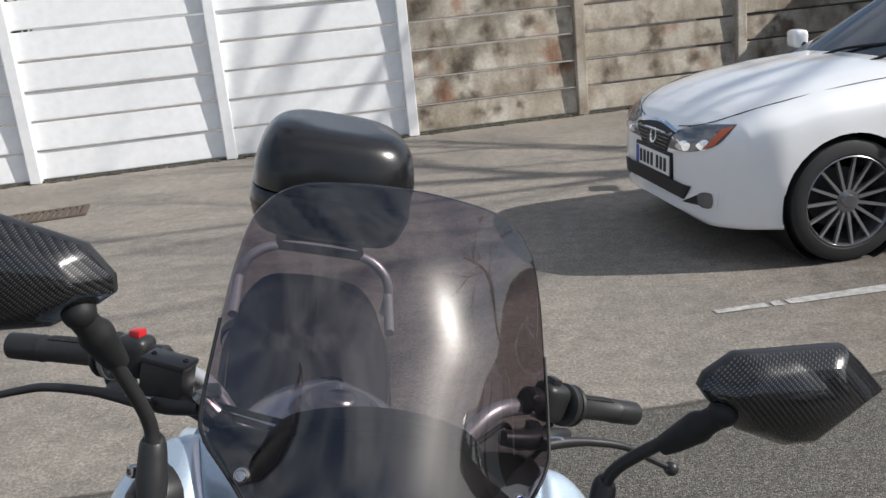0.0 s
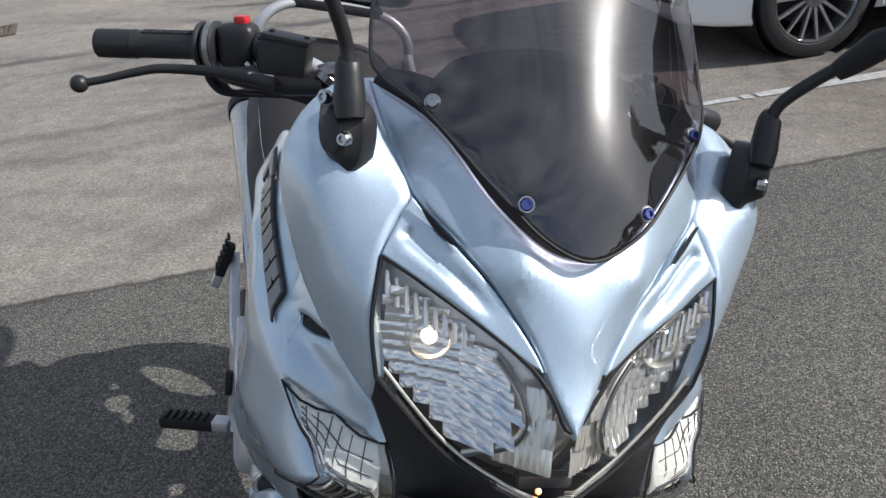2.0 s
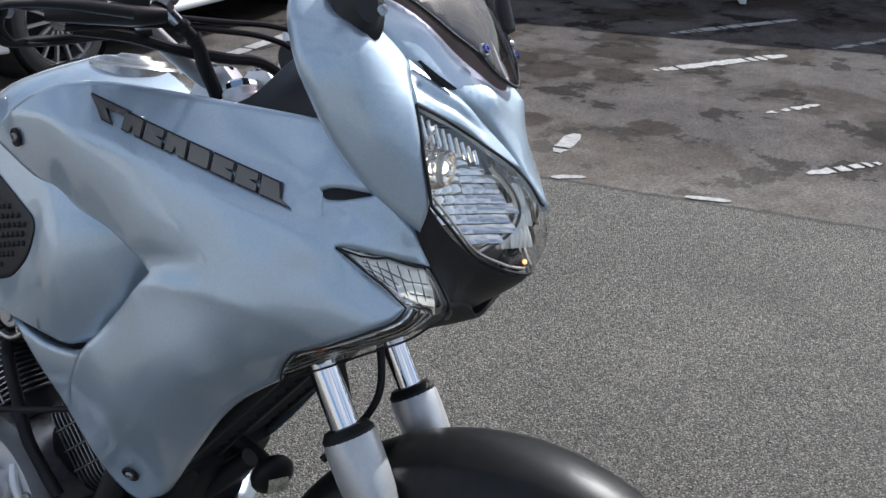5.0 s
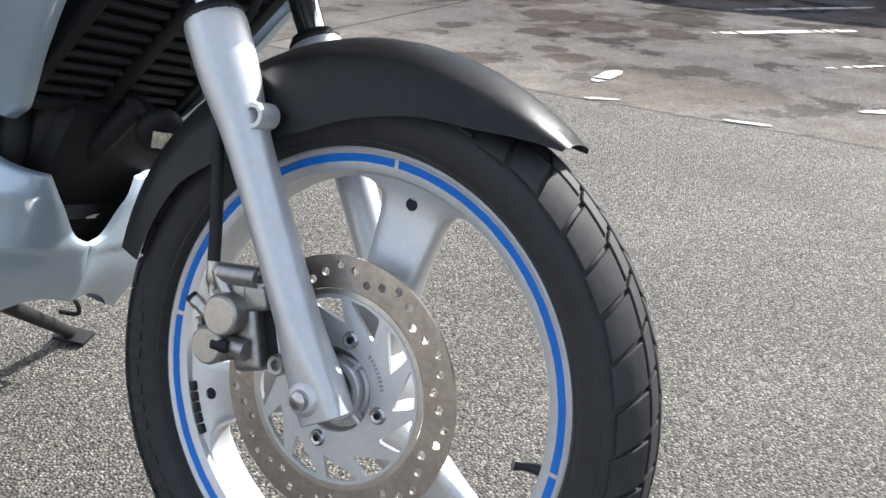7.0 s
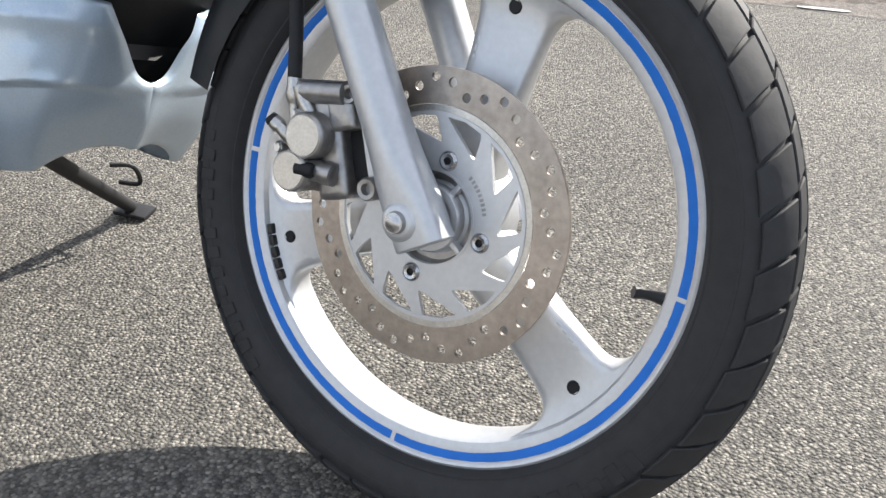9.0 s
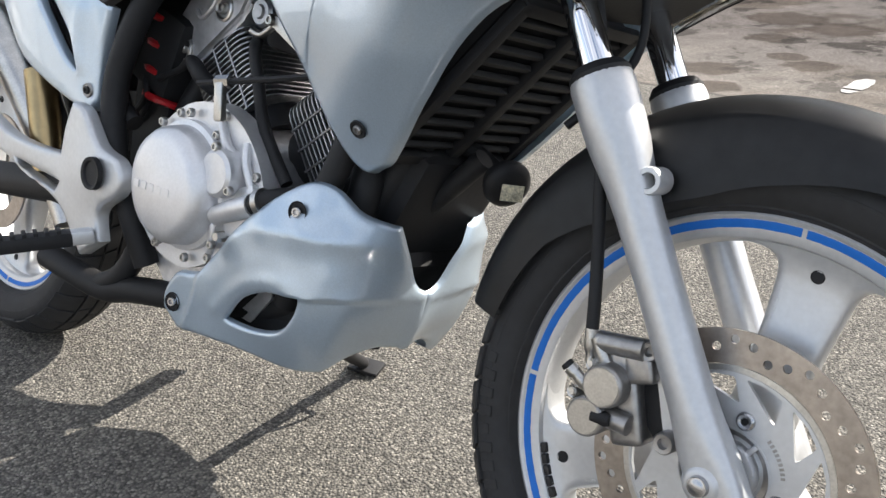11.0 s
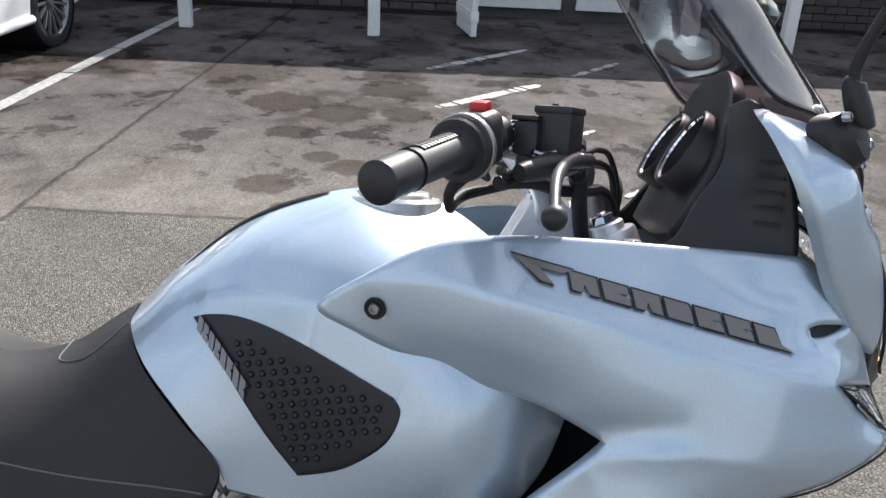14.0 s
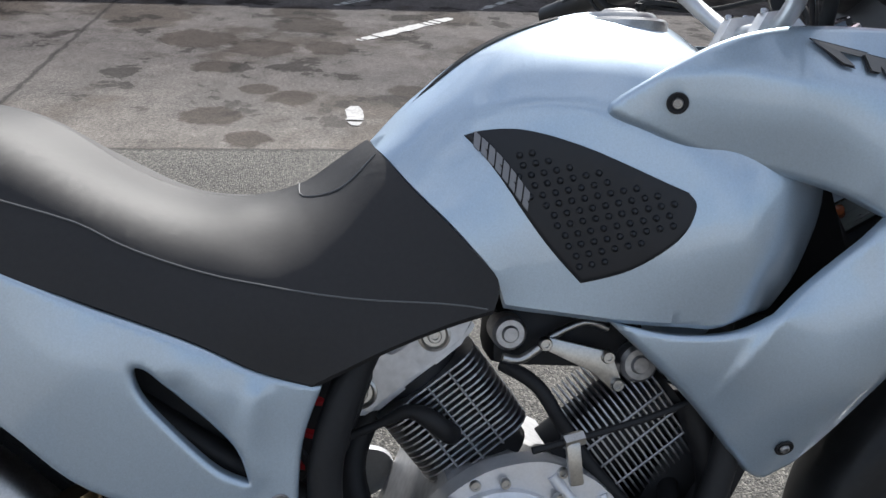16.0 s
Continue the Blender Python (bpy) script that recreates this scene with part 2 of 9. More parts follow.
def shell(rim, inner, n, thick=0.004, cell=0.012, edge=0.006, holes=(), sheet=None, lift=0.0, steps=5, ridges=()):
    """A thin moulded panel: a smooth surface within a rim, with rounded edges and thickness. n points outwards.
    holes: outlines cut through. ridges: (points, height, half width), raised or sunk lines on it that fade towards their last point;
    a fourth entry makes a sharp "crease" of it, or a "lip": a step up to the line's left that runs out over the width."""
    sh = sheet or Sheet(list(rim) + list(inner), n, 2e-4)
    loops = [outline(rim, steps)] + [outline(h, steps) for h in holes]
    flat_loops = [[sh.flat(p) for p in lp] for lp in loops]
    bm = bmesh.new()
    for lp in flat_loops:
        vs = [bm.verts.new((a, b, 0)) for a, b in lp]
        for a, b in zip(vs, vs[1:] + vs[:1]):
            bm.edges.new((a, b))
    bmesh.ops.triangle_fill(bm, use_beauty=True, edges=bm.edges[:])
    inside = bm.faces[:]
    if edge:
        for f in (0.3, 0.7):
            ring = bmesh.ops.inset_region(bm, faces=inside, thickness=edge * f, use_boundary=True, use_even_offset=False)["faces"]
            ring = set(ring)
            inside = [f for f in inside if f.is_valid and f not in ring]
    lo = np.min(flat_loops[0], axis=0)
    hi = np.max(flat_loops[0], axis=0)
    for axis in (0, 1):
        for c in np.arange(lo[axis] + cell * 0.5, hi[axis], cell):
            co = [0, 0, 0]
            no = [0, 0, 0]
            co[axis], no[axis] = float(c), 1
            es = {e for f in inside for e in f.edges}
            vs = {v for f in inside for v in f.verts}
            cut = bmesh.ops.bisect_plane(bm, geom=list(vs) + list(es) + inside, plane_co=co, plane_no=no, dist=1e-5)
            inside = [g for g in cut["geom"] if isinstance(g, bmesh.types.BMFace)]
    bmesh.ops.dissolve_limit(bm, angle_limit=0.001, verts=[], edges=[e for e in bm.edges if not e.is_boundary and len(e.link_faces) == 2 and sum(len(f.verts) for f in e.link_faces) <= 6 and all(f.calc_area() < cell * cell * 0.9 for f in e.link_faces)])
    uv = np.array([(v.co.x, v.co.y) for v in bm.verts])
    h = sh.heights(uv) + lift
    if edge:
        near = np.full(len(uv), 1e9)
        for lp in flat_loops:
            a = np.array(lp)
            b = np.roll(a, -1, axis=0)
            ab = b - a
            t = np.clip(((uv[:, None] - a[None]) * ab[None]).sum(2) / np.maximum((ab * ab).sum(1), 1e-12)[None], 0, 1)
            near = np.minimum(near, np.linalg.norm(uv[:, None] - (a[None] + t[..., None] * ab[None]), axis=2).min(1))
        e = np.clip(1 - near / edge, 0, 1)
        h = h - edge * 0.8 * (1 - np.sqrt(np.maximum(1 - e * e, 0)))
    for line, height, width, *kind in ridges:
        a = np.array([sh.flat(p) for p in spline(line, 8)])
        b, a = a[1:], a[:-1]
        ab = b - a
        t = np.clip(((uv[:, None] - a[None]) * ab[None]).sum(2) / np.maximum((ab * ab).sum(1), 1e-12)[None], 0, 1)
        gap = np.linalg.norm(uv[:, None] - (a[None] + t[..., None] * ab[None]), axis=2)
        k = gap.argmin(1)
        along = (k + t[np.arange(len(k)), k]) / len(a)
        fade = np.clip((1 - along) / 0.45, 0, 1)
        fade = fade * fade * (3 - 2 * fade)
        d = gap.min(1)
        if not kind:
            h = h + height * fade * np.exp(-(d / width) ** 2)
        elif kind[0] == "crease":
            h = h + height * fade * np.clip(1 - (np.sqrt(d * d + 4e-6) - 0.002) / width, 0, 1) ** 2
        else:
            w = uv - a[k]
            left = np.sign(ab[k, 0] * w[:, 1] - ab[k, 1] * w[:, 0])
            h = h + height * fade * np.where(left > 0, np.minimum(np.clip(1 - d / width, 0, 1) ** 2, np.clip(0.5 + d / 0.008, 0, 1)), np.clip(0.5 - d / 0.008, 0, 1))
    for v, z in zip(bm.verts, h):
        v.co = sh.u * v.co.x + sh.v * v.co.y + sh.n * float(z)
    es = [e for e in bm.edges if e.is_boundary]
    r = bmesh.ops.extrude_edge_only(bm, edges=es)
    bmesh.ops.translate(bm, vec=-sh.n * max(thick, 0.003), verts=[v for v in r["geom"] if isinstance(v, bmesh.types.BMVert)])
    return bm


def mirrored(bm):
    """The same bmesh for the other side of the motorcycle."""
    o = bm.copy()
    bmesh.ops.scale(o, vec=(1, -1, 1), verts=o.verts)
    bmesh.ops.reverse_faces(o, faces=o.faces)
    return o


def both(name, bm, mat, parent, label="", flat=False):
    """The part and its twin on the other side. Returns the first."""
    o = mirrored(bm)
    a = part(name, bm, mat, parent, label, flat)
    part(name, o, mat, parent, label, flat)
    return a


def aim(p, d, up=(0, 0, 1)):
    """A pose at p whose y axis points along d, for lathe()."""
    y = Vector(d).normalized()
    x = y.cross(Vector(up))
    x = x.normalized() if x.length > 1e-4 else y.orthogonal().normalized()
    m = Matrix((x, y, x.cross(y))).transposed().to_4x4()
    m.translation = Vector(p)
    return m


def screw(p, d, r, parent, mat, label=""):
    """A socket-head screw at p that faces along d."""
    bm = bmesh.new()
    lathe(bm, [(0.0, 0.25 * r), (0.45 * r, 0.25 * r), (0.5 * r, 0.6 * r), (0.8 * r, 0.6 * r), (r, 0.3 * r), (r, -0.6 * r)], 16, aim(p, d))
    return part("bolt", bm, mat, parent, label)


# ---- the car park ----
def ground_material():
    """Two kinds of asphalt on one sheet: a newer dark bay with bright chippings, and the old brownish surface with stains round it."""
    m = bpy.data.materials.new("asphalt")
    m.use_nodes = True
    nt = m.node_tree
    N, Lk = nt.nodes.new, nt.links.new
    bs = nt.nodes["Principled BSDF"]
    co = N("ShaderNodeTexCoord")

    def noise_at(scale, detail=4.0, rough=0.6):
        n = N("ShaderNodeTexNoise")
        n.inputs["Scale"].default_value, n.inputs["Detail"].default_value, n.inputs["Roughness"].default_value = scale, detail, rough
        Lk(co.outputs["Object"], n.inputs["Vector"])
        return n.outputs["Fac"]

    def ramp_of(fac, stops):
        r = N("ShaderNodeValToRGB")
        while len(r.color_ramp.elements) < len(stops):
            r.color_ramp.elements.new(0.5)
        for e, (p, c) in zip(r.color_ramp.elements, stops):
            e.position, e.color = p, (*c, 1)
        Lk(fac, r.inputs["Fac"])
        return r.outputs["Color"]

    def maths(op, a, b):
        n = N("ShaderNodeMath")
        n.operation = op
        for i, v in enumerate((a, b)):
            if isinstance(v, (int, float)):
                n.inputs[i].default_value = v
            else:
                Lk(v, n.inputs[i])
        return n.outputs["Value"]

    def mix(fac, a, b, kind="MIX"):
        n = N("ShaderNodeMixRGB")
        n.blend_type = kind
        for key, v in (("Fac", fac), ("Color1", a), ("Color2", b)):
            if isinstance(v, tuple):
                n.inputs[key].default_value = (*v, 1)
            elif isinstance(v, float):
                n.inputs[key].default_value = v
            else:
                Lk(v, n.inputs[key])
        return n.outputs["Color"]

    sep = N("ShaderNodeSeparateXYZ")
    Lk(co.outputs["Object"], sep.inputs["Vector"])
    # chippings
    vor = N("ShaderNodeTexVoronoi")
    vor.inputs["Scale"].default_value = 210.0
    Lk(co.outputs["Object"], vor.inputs["Vector"])
    stone = N("ShaderNodeSeparateColor")
    Lk(vor.outputs["Color"], stone.inputs["Color"])
    dark = ramp_of(stone.outputs["Red"], [(0.0, (0.055, 0.051, 0.045)), (0.45, (0.125, 0.117, 0.102)), (0.8, (0.19, 0.176, 0.152)), (1.0, (0.30, 0.28, 0.243))])
    gap = ramp_of(vor.outputs["Distance"], [(0.0, (1, 1, 1)), (0.45, (0.9, 0.9, 0.9)), (0.85, (0.4, 0.4, 0.4))])
    dark = mix(1.0, dark, gap, "MULTIPLY")
    dark = mix(1.0, dark, ramp_of(noise_at(1.6), [(0.3, (0.8, 0.8, 0.8)), (0.7, (1.15, 1.15, 1.15))]), "MULTIPLY")
    old = ramp_of(noise_at(210.0, 3.0, 0.7), [(0.3, (0.12, 0.108, 0.092)), (0.52, (0.225, 0.205, 0.18)), (0.72, (0.40, 0.375, 0.335))])
    old = mix(1.0, old, ramp_of(noise_at(0.9, 5.0), [(0.3, (0.75, 0.75, 0.76)), (0.7, (1.15, 1.13, 1.1))]), "MULTIPLY")
    old = mix(1.0, old, ramp_of(noise_at(70.0, 3.0, 0.7), [(0.34, (0.62, 0.61, 0.6)), (0.5, (1, 1, 1)), (0.68, (1.45, 1.44, 1.42))]), "MULTIPLY")
    old = mix(1.0, old, ramp_of(noise_at(11.0, 6.0, 0.7), [(0.3, (0.74, 0.73, 0.72)), (0.7, (1.22, 1.22, 1.22))]), "MULTIPLY")
    # the parking bays past the seam are greyer, damp in patches
    grey = mix(1.0, old, (0.37, 0.37, 0.41), "MULTIPLY")
    wet = mix(1.0, ramp_of(noise_at(0.85, 6.0, 0.62), [(0.50, (1, 1, 1)), (0.57, (0.55, 0.50, 0.45))]), ramp_of(noise_at(2.6, 6.0, 0.65), [(0.41, (0.30, 0.28, 0.27)), (0.435, (1, 1, 1)), (0.62, (1.3, 1.28, 1.28))]), "MULTIPLY")
    # seams, with an uneven edge
    wob = maths("MULTIPLY", maths("SUBTRACT", noise_at(7.0, 5.0, 0.7), 0.5), 0.07)
    side_y = maths("ADD", maths("SUBTRACT", sep.outputs["Y"], maths("ADD", maths("MULTIPLY", sep.outputs["X"], 0.236), 3.06)), wob)
    side_x = maths("ADD", maths("SUBTRACT", sep.outputs["X"], maths("ADD", maths("MULTIPLY", sep.outputs["Y"], -0.285), 2.67)), wob)

    def step(v, a=-0.012, b=0.012):
        r = N("ShaderNodeMapRange")
        r.inputs["From Min"].default_value, r.inputs["From Max"].default_value = a, b
        Lk(v, r.inputs["Value"])
        return r.outputs["Result"]

    to_grey = maths("MAXIMUM", step(maths("SUBTRACT", sep.outputs["X"], 2.0), -1.2, 1.2), 0.0)
    outer = mix(to_grey, old, grey)
    outer = mix(to_grey, outer, mix(1.0, outer, wet, "MULTIPLY"))
    # drying puddles: ragged dark patches (x, y, radius)
    warp = maths("MULTIPLY", maths("SUBTRACT", noise_at(7.0, 6.0, 0.72), 0.5), 0.55)
    for px, py, pr in ((2.36, 2.69, 0.15), (2.10, 2.45, 0.11), (3.7, 3.25, 0.26), (2.72, 2.44, 0.13), (2.82, 2.62, 0.10), (4.66, 2.9, 0.24), (3.62, 2.85, 0.22), (3.76, 2.5, 0.17), (3.15, 2.95, 0.14), (4.3, 2.75, 0.26), (3.0, 1.9, 0.14), (3.6, 0.9, 0.25)):
        dx, dy = maths("SUBTRACT", sep.outputs["X"], px), maths("SUBTRACT", sep.outputs["Y"], py)
        dist = maths("ADD", maths("SQRT", maths("ADD", maths("MULTIPLY", dx, dx), maths("MULTIPLY", dy, dy)), 0.0), maths("MULTIPLY", warp, pr * 2.5))
        outer = mix(1.0, outer, ramp_of(maths("DIVIDE", dist, pr), [(0.80, (0.42, 0.37, 0.33)), (0.99, (1, 1, 1))]), "MULTIPLY")
    is_old = maths("MAXIMUM", step(side_y), step(side_x))
    col = mix(is_old, dark, outer)
    # tar in the seams
    near = maths("MINIMUM", maths("ABSOLUTE", side_y, 0.0), maths("MAXIMUM", maths("ABSOLUTE", side_x, 0.0), step(side_y, -0.02, 0.3)))
    seam = ramp_of(near, [(0.004, (0.35, 0.35, 0.35)), (0.022, (1, 1, 1))])
    col = mix(1.0, col, seam, "MULTIPLY")
    Lk(col, bs.inputs["Base Color"])
    Lk(maths("SUBTRACT", 0.5, maths("MULTIPLY", maths("MULTIPLY", to_grey, is_old), 0.4)), bs.inputs["Specular IOR Level"])
    bs.inputs["Roughness"].default_value = 0.85
    bp = N("ShaderNodeBump")
    bp.inputs["Distance"].default_value = 0.004
    hgt = N("ShaderNodeMath")
    hgt.operation = "SUBTRACT"
    hgt.inputs[0].default_value = 1.0
    Lk(vor.outputs["Distance"], hgt.inputs[1])
    mixh = maths("ADD", maths("MULTIPLY", hgt.outputs["Value"], maths("SUBTRACT", 1.0, maths("MULTIPLY", is_old, 0.75))), maths("MULTIPLY", noise_at(210.0, 3.0, 0.7), 0.5))
    Lk(mixh, bp.inputs["Height"])
    Lk(bp.outputs["Normal"], bs.inputs["Normal"])
    return m


def plain(name, bm, mat, label="", category="", kind="structure", flat=True):
    ob = part(name, bm, mat, None, flat=flat)
    return tagged(ob, label, category, kind=kind)


bm = bmesh.new()
bmesh.ops.create_grid(bm, x_segments=60, y_segments=60, size=400)
plain("ground", bm, ground_material(), "old stained asphalt with a dark relaid bay under the motorcycle", "ground")

LINE = material("worn_road_paint", (0.34, 0.335, 0.325), 0.75, 0.0, 0.008, 0.55, 0.001)


def painted_line(a, b, w, ragged=0.25, seed=1):
    """A stripe of road paint with a worn edge."""
    rnd = random.Random(seed)
    a, b = Vector((*a, 0)), Vector((*b, 0))
    d = (b - a).normalized()
    s = Vector((-d.y, d.x, 0))
    bm = bmesh.new()
    k = max(4, int((b - a).length / 0.025))
    rows = []
    for i in range(k + 1):
        q = a.lerp(b, i / k)
        fade = min(1.0, 0.45 + 3.0 * min(i, k - i) / k)
        l, r = (w / 2 * fade * (1 - ragged * rnd.random()) for _ in "ab")
        rows.append((bm.verts.new(q + s * l + Vector((0, 0, 0.004))), bm.verts.new(q - s * r + Vector((0, 0, 0.004)))))
    for (p, q), (r, t) in zip(rows, rows[1:]):
        if rnd.random() > ragged * 0.35:
            bm.faces.new((p, q, t, r))
    plain("road_marking", bm, LINE, "worn white parking bay line on the asphalt", "road marking")


painted_line((0.9, 4.1), (6.4, 5.4), 0.1, 0.12, 1)
painted_line((5.0, 2.75), (6.1, 2.25), 0.1, 0.3, 2)
painted_line((4.0, 2.38), (4.95, 1.9), 0.11, 0.35, 3)
painted_line((5.3, 1.75), (5.95, 1.5), 0.08, 0.6, 4)
painted_line((2.40, 2.068), (2.68, 2.132), 0.085, 0.2, 5)
painted_line((2.13, 1.93), (2.22, 1.82), 0.05, 0.5, 6)
painted_line((2.29, 1.42), (2.36, 1.26), 0.04, 0.3, 7)
painted_line((3.6, 1.57), (3.95, 1.4), 0.06, 0.8, 8)
painted_line((2.86, 1.13), (3.2, 0.93), 0.07, 0.5, 9)

IRON = material("rusty_iron", (0.10, 0.075, 0.055), 0.7, 0.4, 0.03, 0.35, 0.002)


def drain_cover():
    root = thing("drain_cover", pose(-4.1, 7.25, 0, 0, 0, 22), "rusty iron drain cover set in the asphalt", "drain cover", kind="structure")
    bm = bmesh.new()
    for y in (-0.2, 0.2):
        block(bm, (0.72, 0.05, 0.02), pose(0, y, 0.004), 0.004)
    for x in (-0.335, 0.335):
        block(bm, (0.05, 0.35, 0.02), pose(x, 0, 0.004), 0.004)
    part("frame", bm, IRON, root, flat=True)
    for i in range(11):
        bm = bmesh.new()
        block(bm, (0.035, 0.35, 0.016), pose(-0.28 + 0.056 * i, 0, 0.005), 0.003)
        part("bar", bm, IRON, root, flat=True)


drain_cover()

# ---- the concrete panel wall ----
WALL_A, WALL_DIR, BAY = Vector((-1.24, 10.15, 0)), Vector((0.955, 0.297, 0)).normalized(), 2.02
BROWN = bpy.data.materials.new("weathered_concrete")
BROWN.use_nodes = True


def brown_concrete(m):
    nt = m.node_tree
    N, Lk = nt.nodes.new, nt.links.new
    bs = principled(m)
    co = N("ShaderNodeTexCoord")
    mp = N("ShaderNodeMapping")
    mp.inputs["Scale"].default_value = (1, 1, 0.25)
    info = N("ShaderNodeObjectInfo")
    addv = N("ShaderNodeVectorMath")
    addv.operation = "ADD"
    sc = N("ShaderNodeVectorMath")
    sc.operation = "SCALE"
    sc.inputs[0].default_value = (37, 11, 5)
    Lk(info.outputs["Random"], sc.inputs["Scale"])
    Lk(co.outputs["Object"], addv.inputs[0])
    Lk(sc.outputs["Vector"], addv.inputs[1])
    Lk(addv.outputs["Vector"], mp.inputs["Vector"])
    cols = []
    for vec, scale, stops in ((addv, 2.2, [(0.3, (0.22, 0.18, 0.135)), (0.5, (0.40, 0.355, 0.285)), (0.7, (0.60, 0.56, 0.49))]),
                              (mp, 6.0, [(0.34, (0.74, 0.71, 0.68)), (0.5, (1.0, 1.0, 1.0))]),
                              (addv, 1.7, [(0.56, (1.0, 1.0, 1.0)), (0.68, (0.66, 0.42, 0.33))]),
                              (addv, 3.1, [(0.33, (0.36, 0.33, 0.30)), (0.45, (1.0, 1.0, 1.0))]),
                              (addv, 30.0, [(0.3, (0.85, 0.85, 0.85)), (0.7, (1.1, 1.1, 1.1))])):
        n = N("ShaderNodeTexNoise")
        n.inputs["Scale"].default_value, n.inputs["Detail"].default_value = scale, 6.0
        Lk(vec.outputs["Vector"], n.inputs["Vector"])
        r = N("ShaderNodeValToRGB")
        while len(r.color_ramp.elements) < len(stops):
            r.color_ramp.elements.new(0.5)
        for e, (p, c) in zip(r.color_ramp.elements, stops):
            e.position, e.color = p, (*c, 1)
        Lk(n.outputs["Fac"], r.inputs["Fac"])
        cols.append(r.outputs["Color"])
    out = cols[0]
    for c in cols[1:]:
        mm = N("ShaderNodeMixRGB")
        mm.blend_type = "MULTIPLY"
        mm.inputs["Fac"].default_value = 1.0
        Lk(out, mm.inputs["Color1"])
        Lk(c, mm.inputs["Color2"])
        out = mm.outputs["Color"]
    Lk(out, bs.inputs["Base Color"])
    bs.inputs["Roughness"].default_value = 0.85


brown_concrete(BROWN)


def panel_wall():
    """Posts with six gravel boards to a bay; the left bays are painted white, the others bare."""
    ang = math.degrees(math.atan2(WALL_DIR.y, WALL_DIR.x))
    root = thing("wall_north", Matrix.Translation(WALL_A) @ pose(0, 0, 0, 0, 0, ang), "concrete post and panel wall, partly painted white", "wall", kind="structure")
    H, ROWS_N = 0.305, 7
    bm = bmesh.new()
    block(bm, (BAY - 0.1, 0.05, H - 0.020), pose(0, 0, 0), 0.011)
    board = bpy.data.meshes.new("board")
    bm.to_mesh(board)
    bm.free()
    bm = bmesh.new()
    block(bm, (0.12, 0.14, H * ROWS_N + 0.08), pose(0, 0, (H * ROWS_N + 0.08) / 2), 0.012)
    post = bpy.data.meshes.new("post")
    bm.to_mesh(post)
    bm.free()
    boards = {True: board, False: board.copy()}
    posts = {True: post, False: post.copy()}
    for flag, m in ((True, WHITE_WALL), (False, BROWN)):
        boards[flag].materials.append(m)
        posts[flag].materials.append(m)
    rnd = random.Random(4)
    for i in range(-5, 9):
        white = i < 0
        for r in range(ROWS_N):
            ob = new("board", boards[white])
            ob.parent = root
            ob.matrix_local = pose((i + 0.5) * BAY, rnd.uniform(-0.004, 0.004), H * (r + 0.5) + 0.02, -3.4 + rnd.uniform(-0.8, 0.8), 0, 0)
        ob = new("post", posts[i <= 0])
        ob.parent = root
        ob.matrix_local = pose(i * BAY, -0.03, 0, 0, 0, 0)


panel_wall()
MOSS = material("moss_and_grit", (0.055, 0.052, 0.034), 0.95, 0.0, 0.04, 0.5, 0.01)


def wall_foot():
    """The strip of grit and moss along the foot of the wall."""
    rnd = random.Random(8)
    ang = math.atan2(WALL_DIR.y, WALL_DIR.x)
    one = bmesh.new()
    bmesh.ops.create_icosphere(one, subdivisions=1, radius=1)
    ball = [v.co.copy() for v in one.verts]
    sides = [[v.index for v in f.verts] for f in one.faces]
    one.free()
    verts, faces = [], []
    for i in range(2400):
        s = rnd.uniform(-9, 14)
        w = abs(rnd.gauss(0, 0.03)) + 0.01
        p = WALL_A + WALL_DIR * s + Vector((WALL_DIR.y, -WALL_DIR.x, 0)) * (0.03 + w)
        m = Matrix.Translation(p) @ Matrix.Rotation(ang, 4, "Z") @ Matrix.Diagonal((rnd.uniform(0.01, 0.06), rnd.uniform(0.01, 0.03), rnd.uniform(0.005, 0.03), 1))
        k = len(verts)
        verts += [m @ v for v in ball]
        faces += [[k + a for a in f] for f in sides]
    me = bpy.data.meshes.new("tmp")
    me.from_pydata(verts, [], faces)
    bm = bmesh.new()
    bm.from_mesh(me)
    bpy.data.meshes.remove(me)
    plain("moss", bm, MOSS, "moss and grit along the foot of the wall", "moss", "stuff", False)


wall_foot()

# ---- unseen rendered walls added west and south to darken low reflections in the paint ----
RENDERED = material("rendered_wall", (0.30, 0.295, 0.285), 0.85, 0.0, 0.4, 0.3, 0.004)
for name, size, m in (("unseen_wall_west", (0.3, 34, 2.6), pose(-12.0, -4.0, 1.3)), ("unseen_wall_south", (40, 0.3, 2.6), pose(8.0, -17.0, 1.3))):
    bm = bmesh.new()
    block(bm, size, m, 0.02)
    plain(name, bm, RENDERED, "plain rendered wall added out of view, mirrored dark in the paint", "wall")

# ---- the garages ----
BRICK = material("dark_brick", (0.06, 0.05, 0.047), 0.85, 0.0, 0.05, 0.25, 0.002, per_object=0.3)
MORTAR = material("mortar", (0.075, 0.07, 0.066), 0.95, 0.0, 0.03, 0.2, 0.002)
GAR_A, GAR_DIR = Vector((6.05, 3.55, 0)), Vector((0.325, -0.946, 0)).normalized()


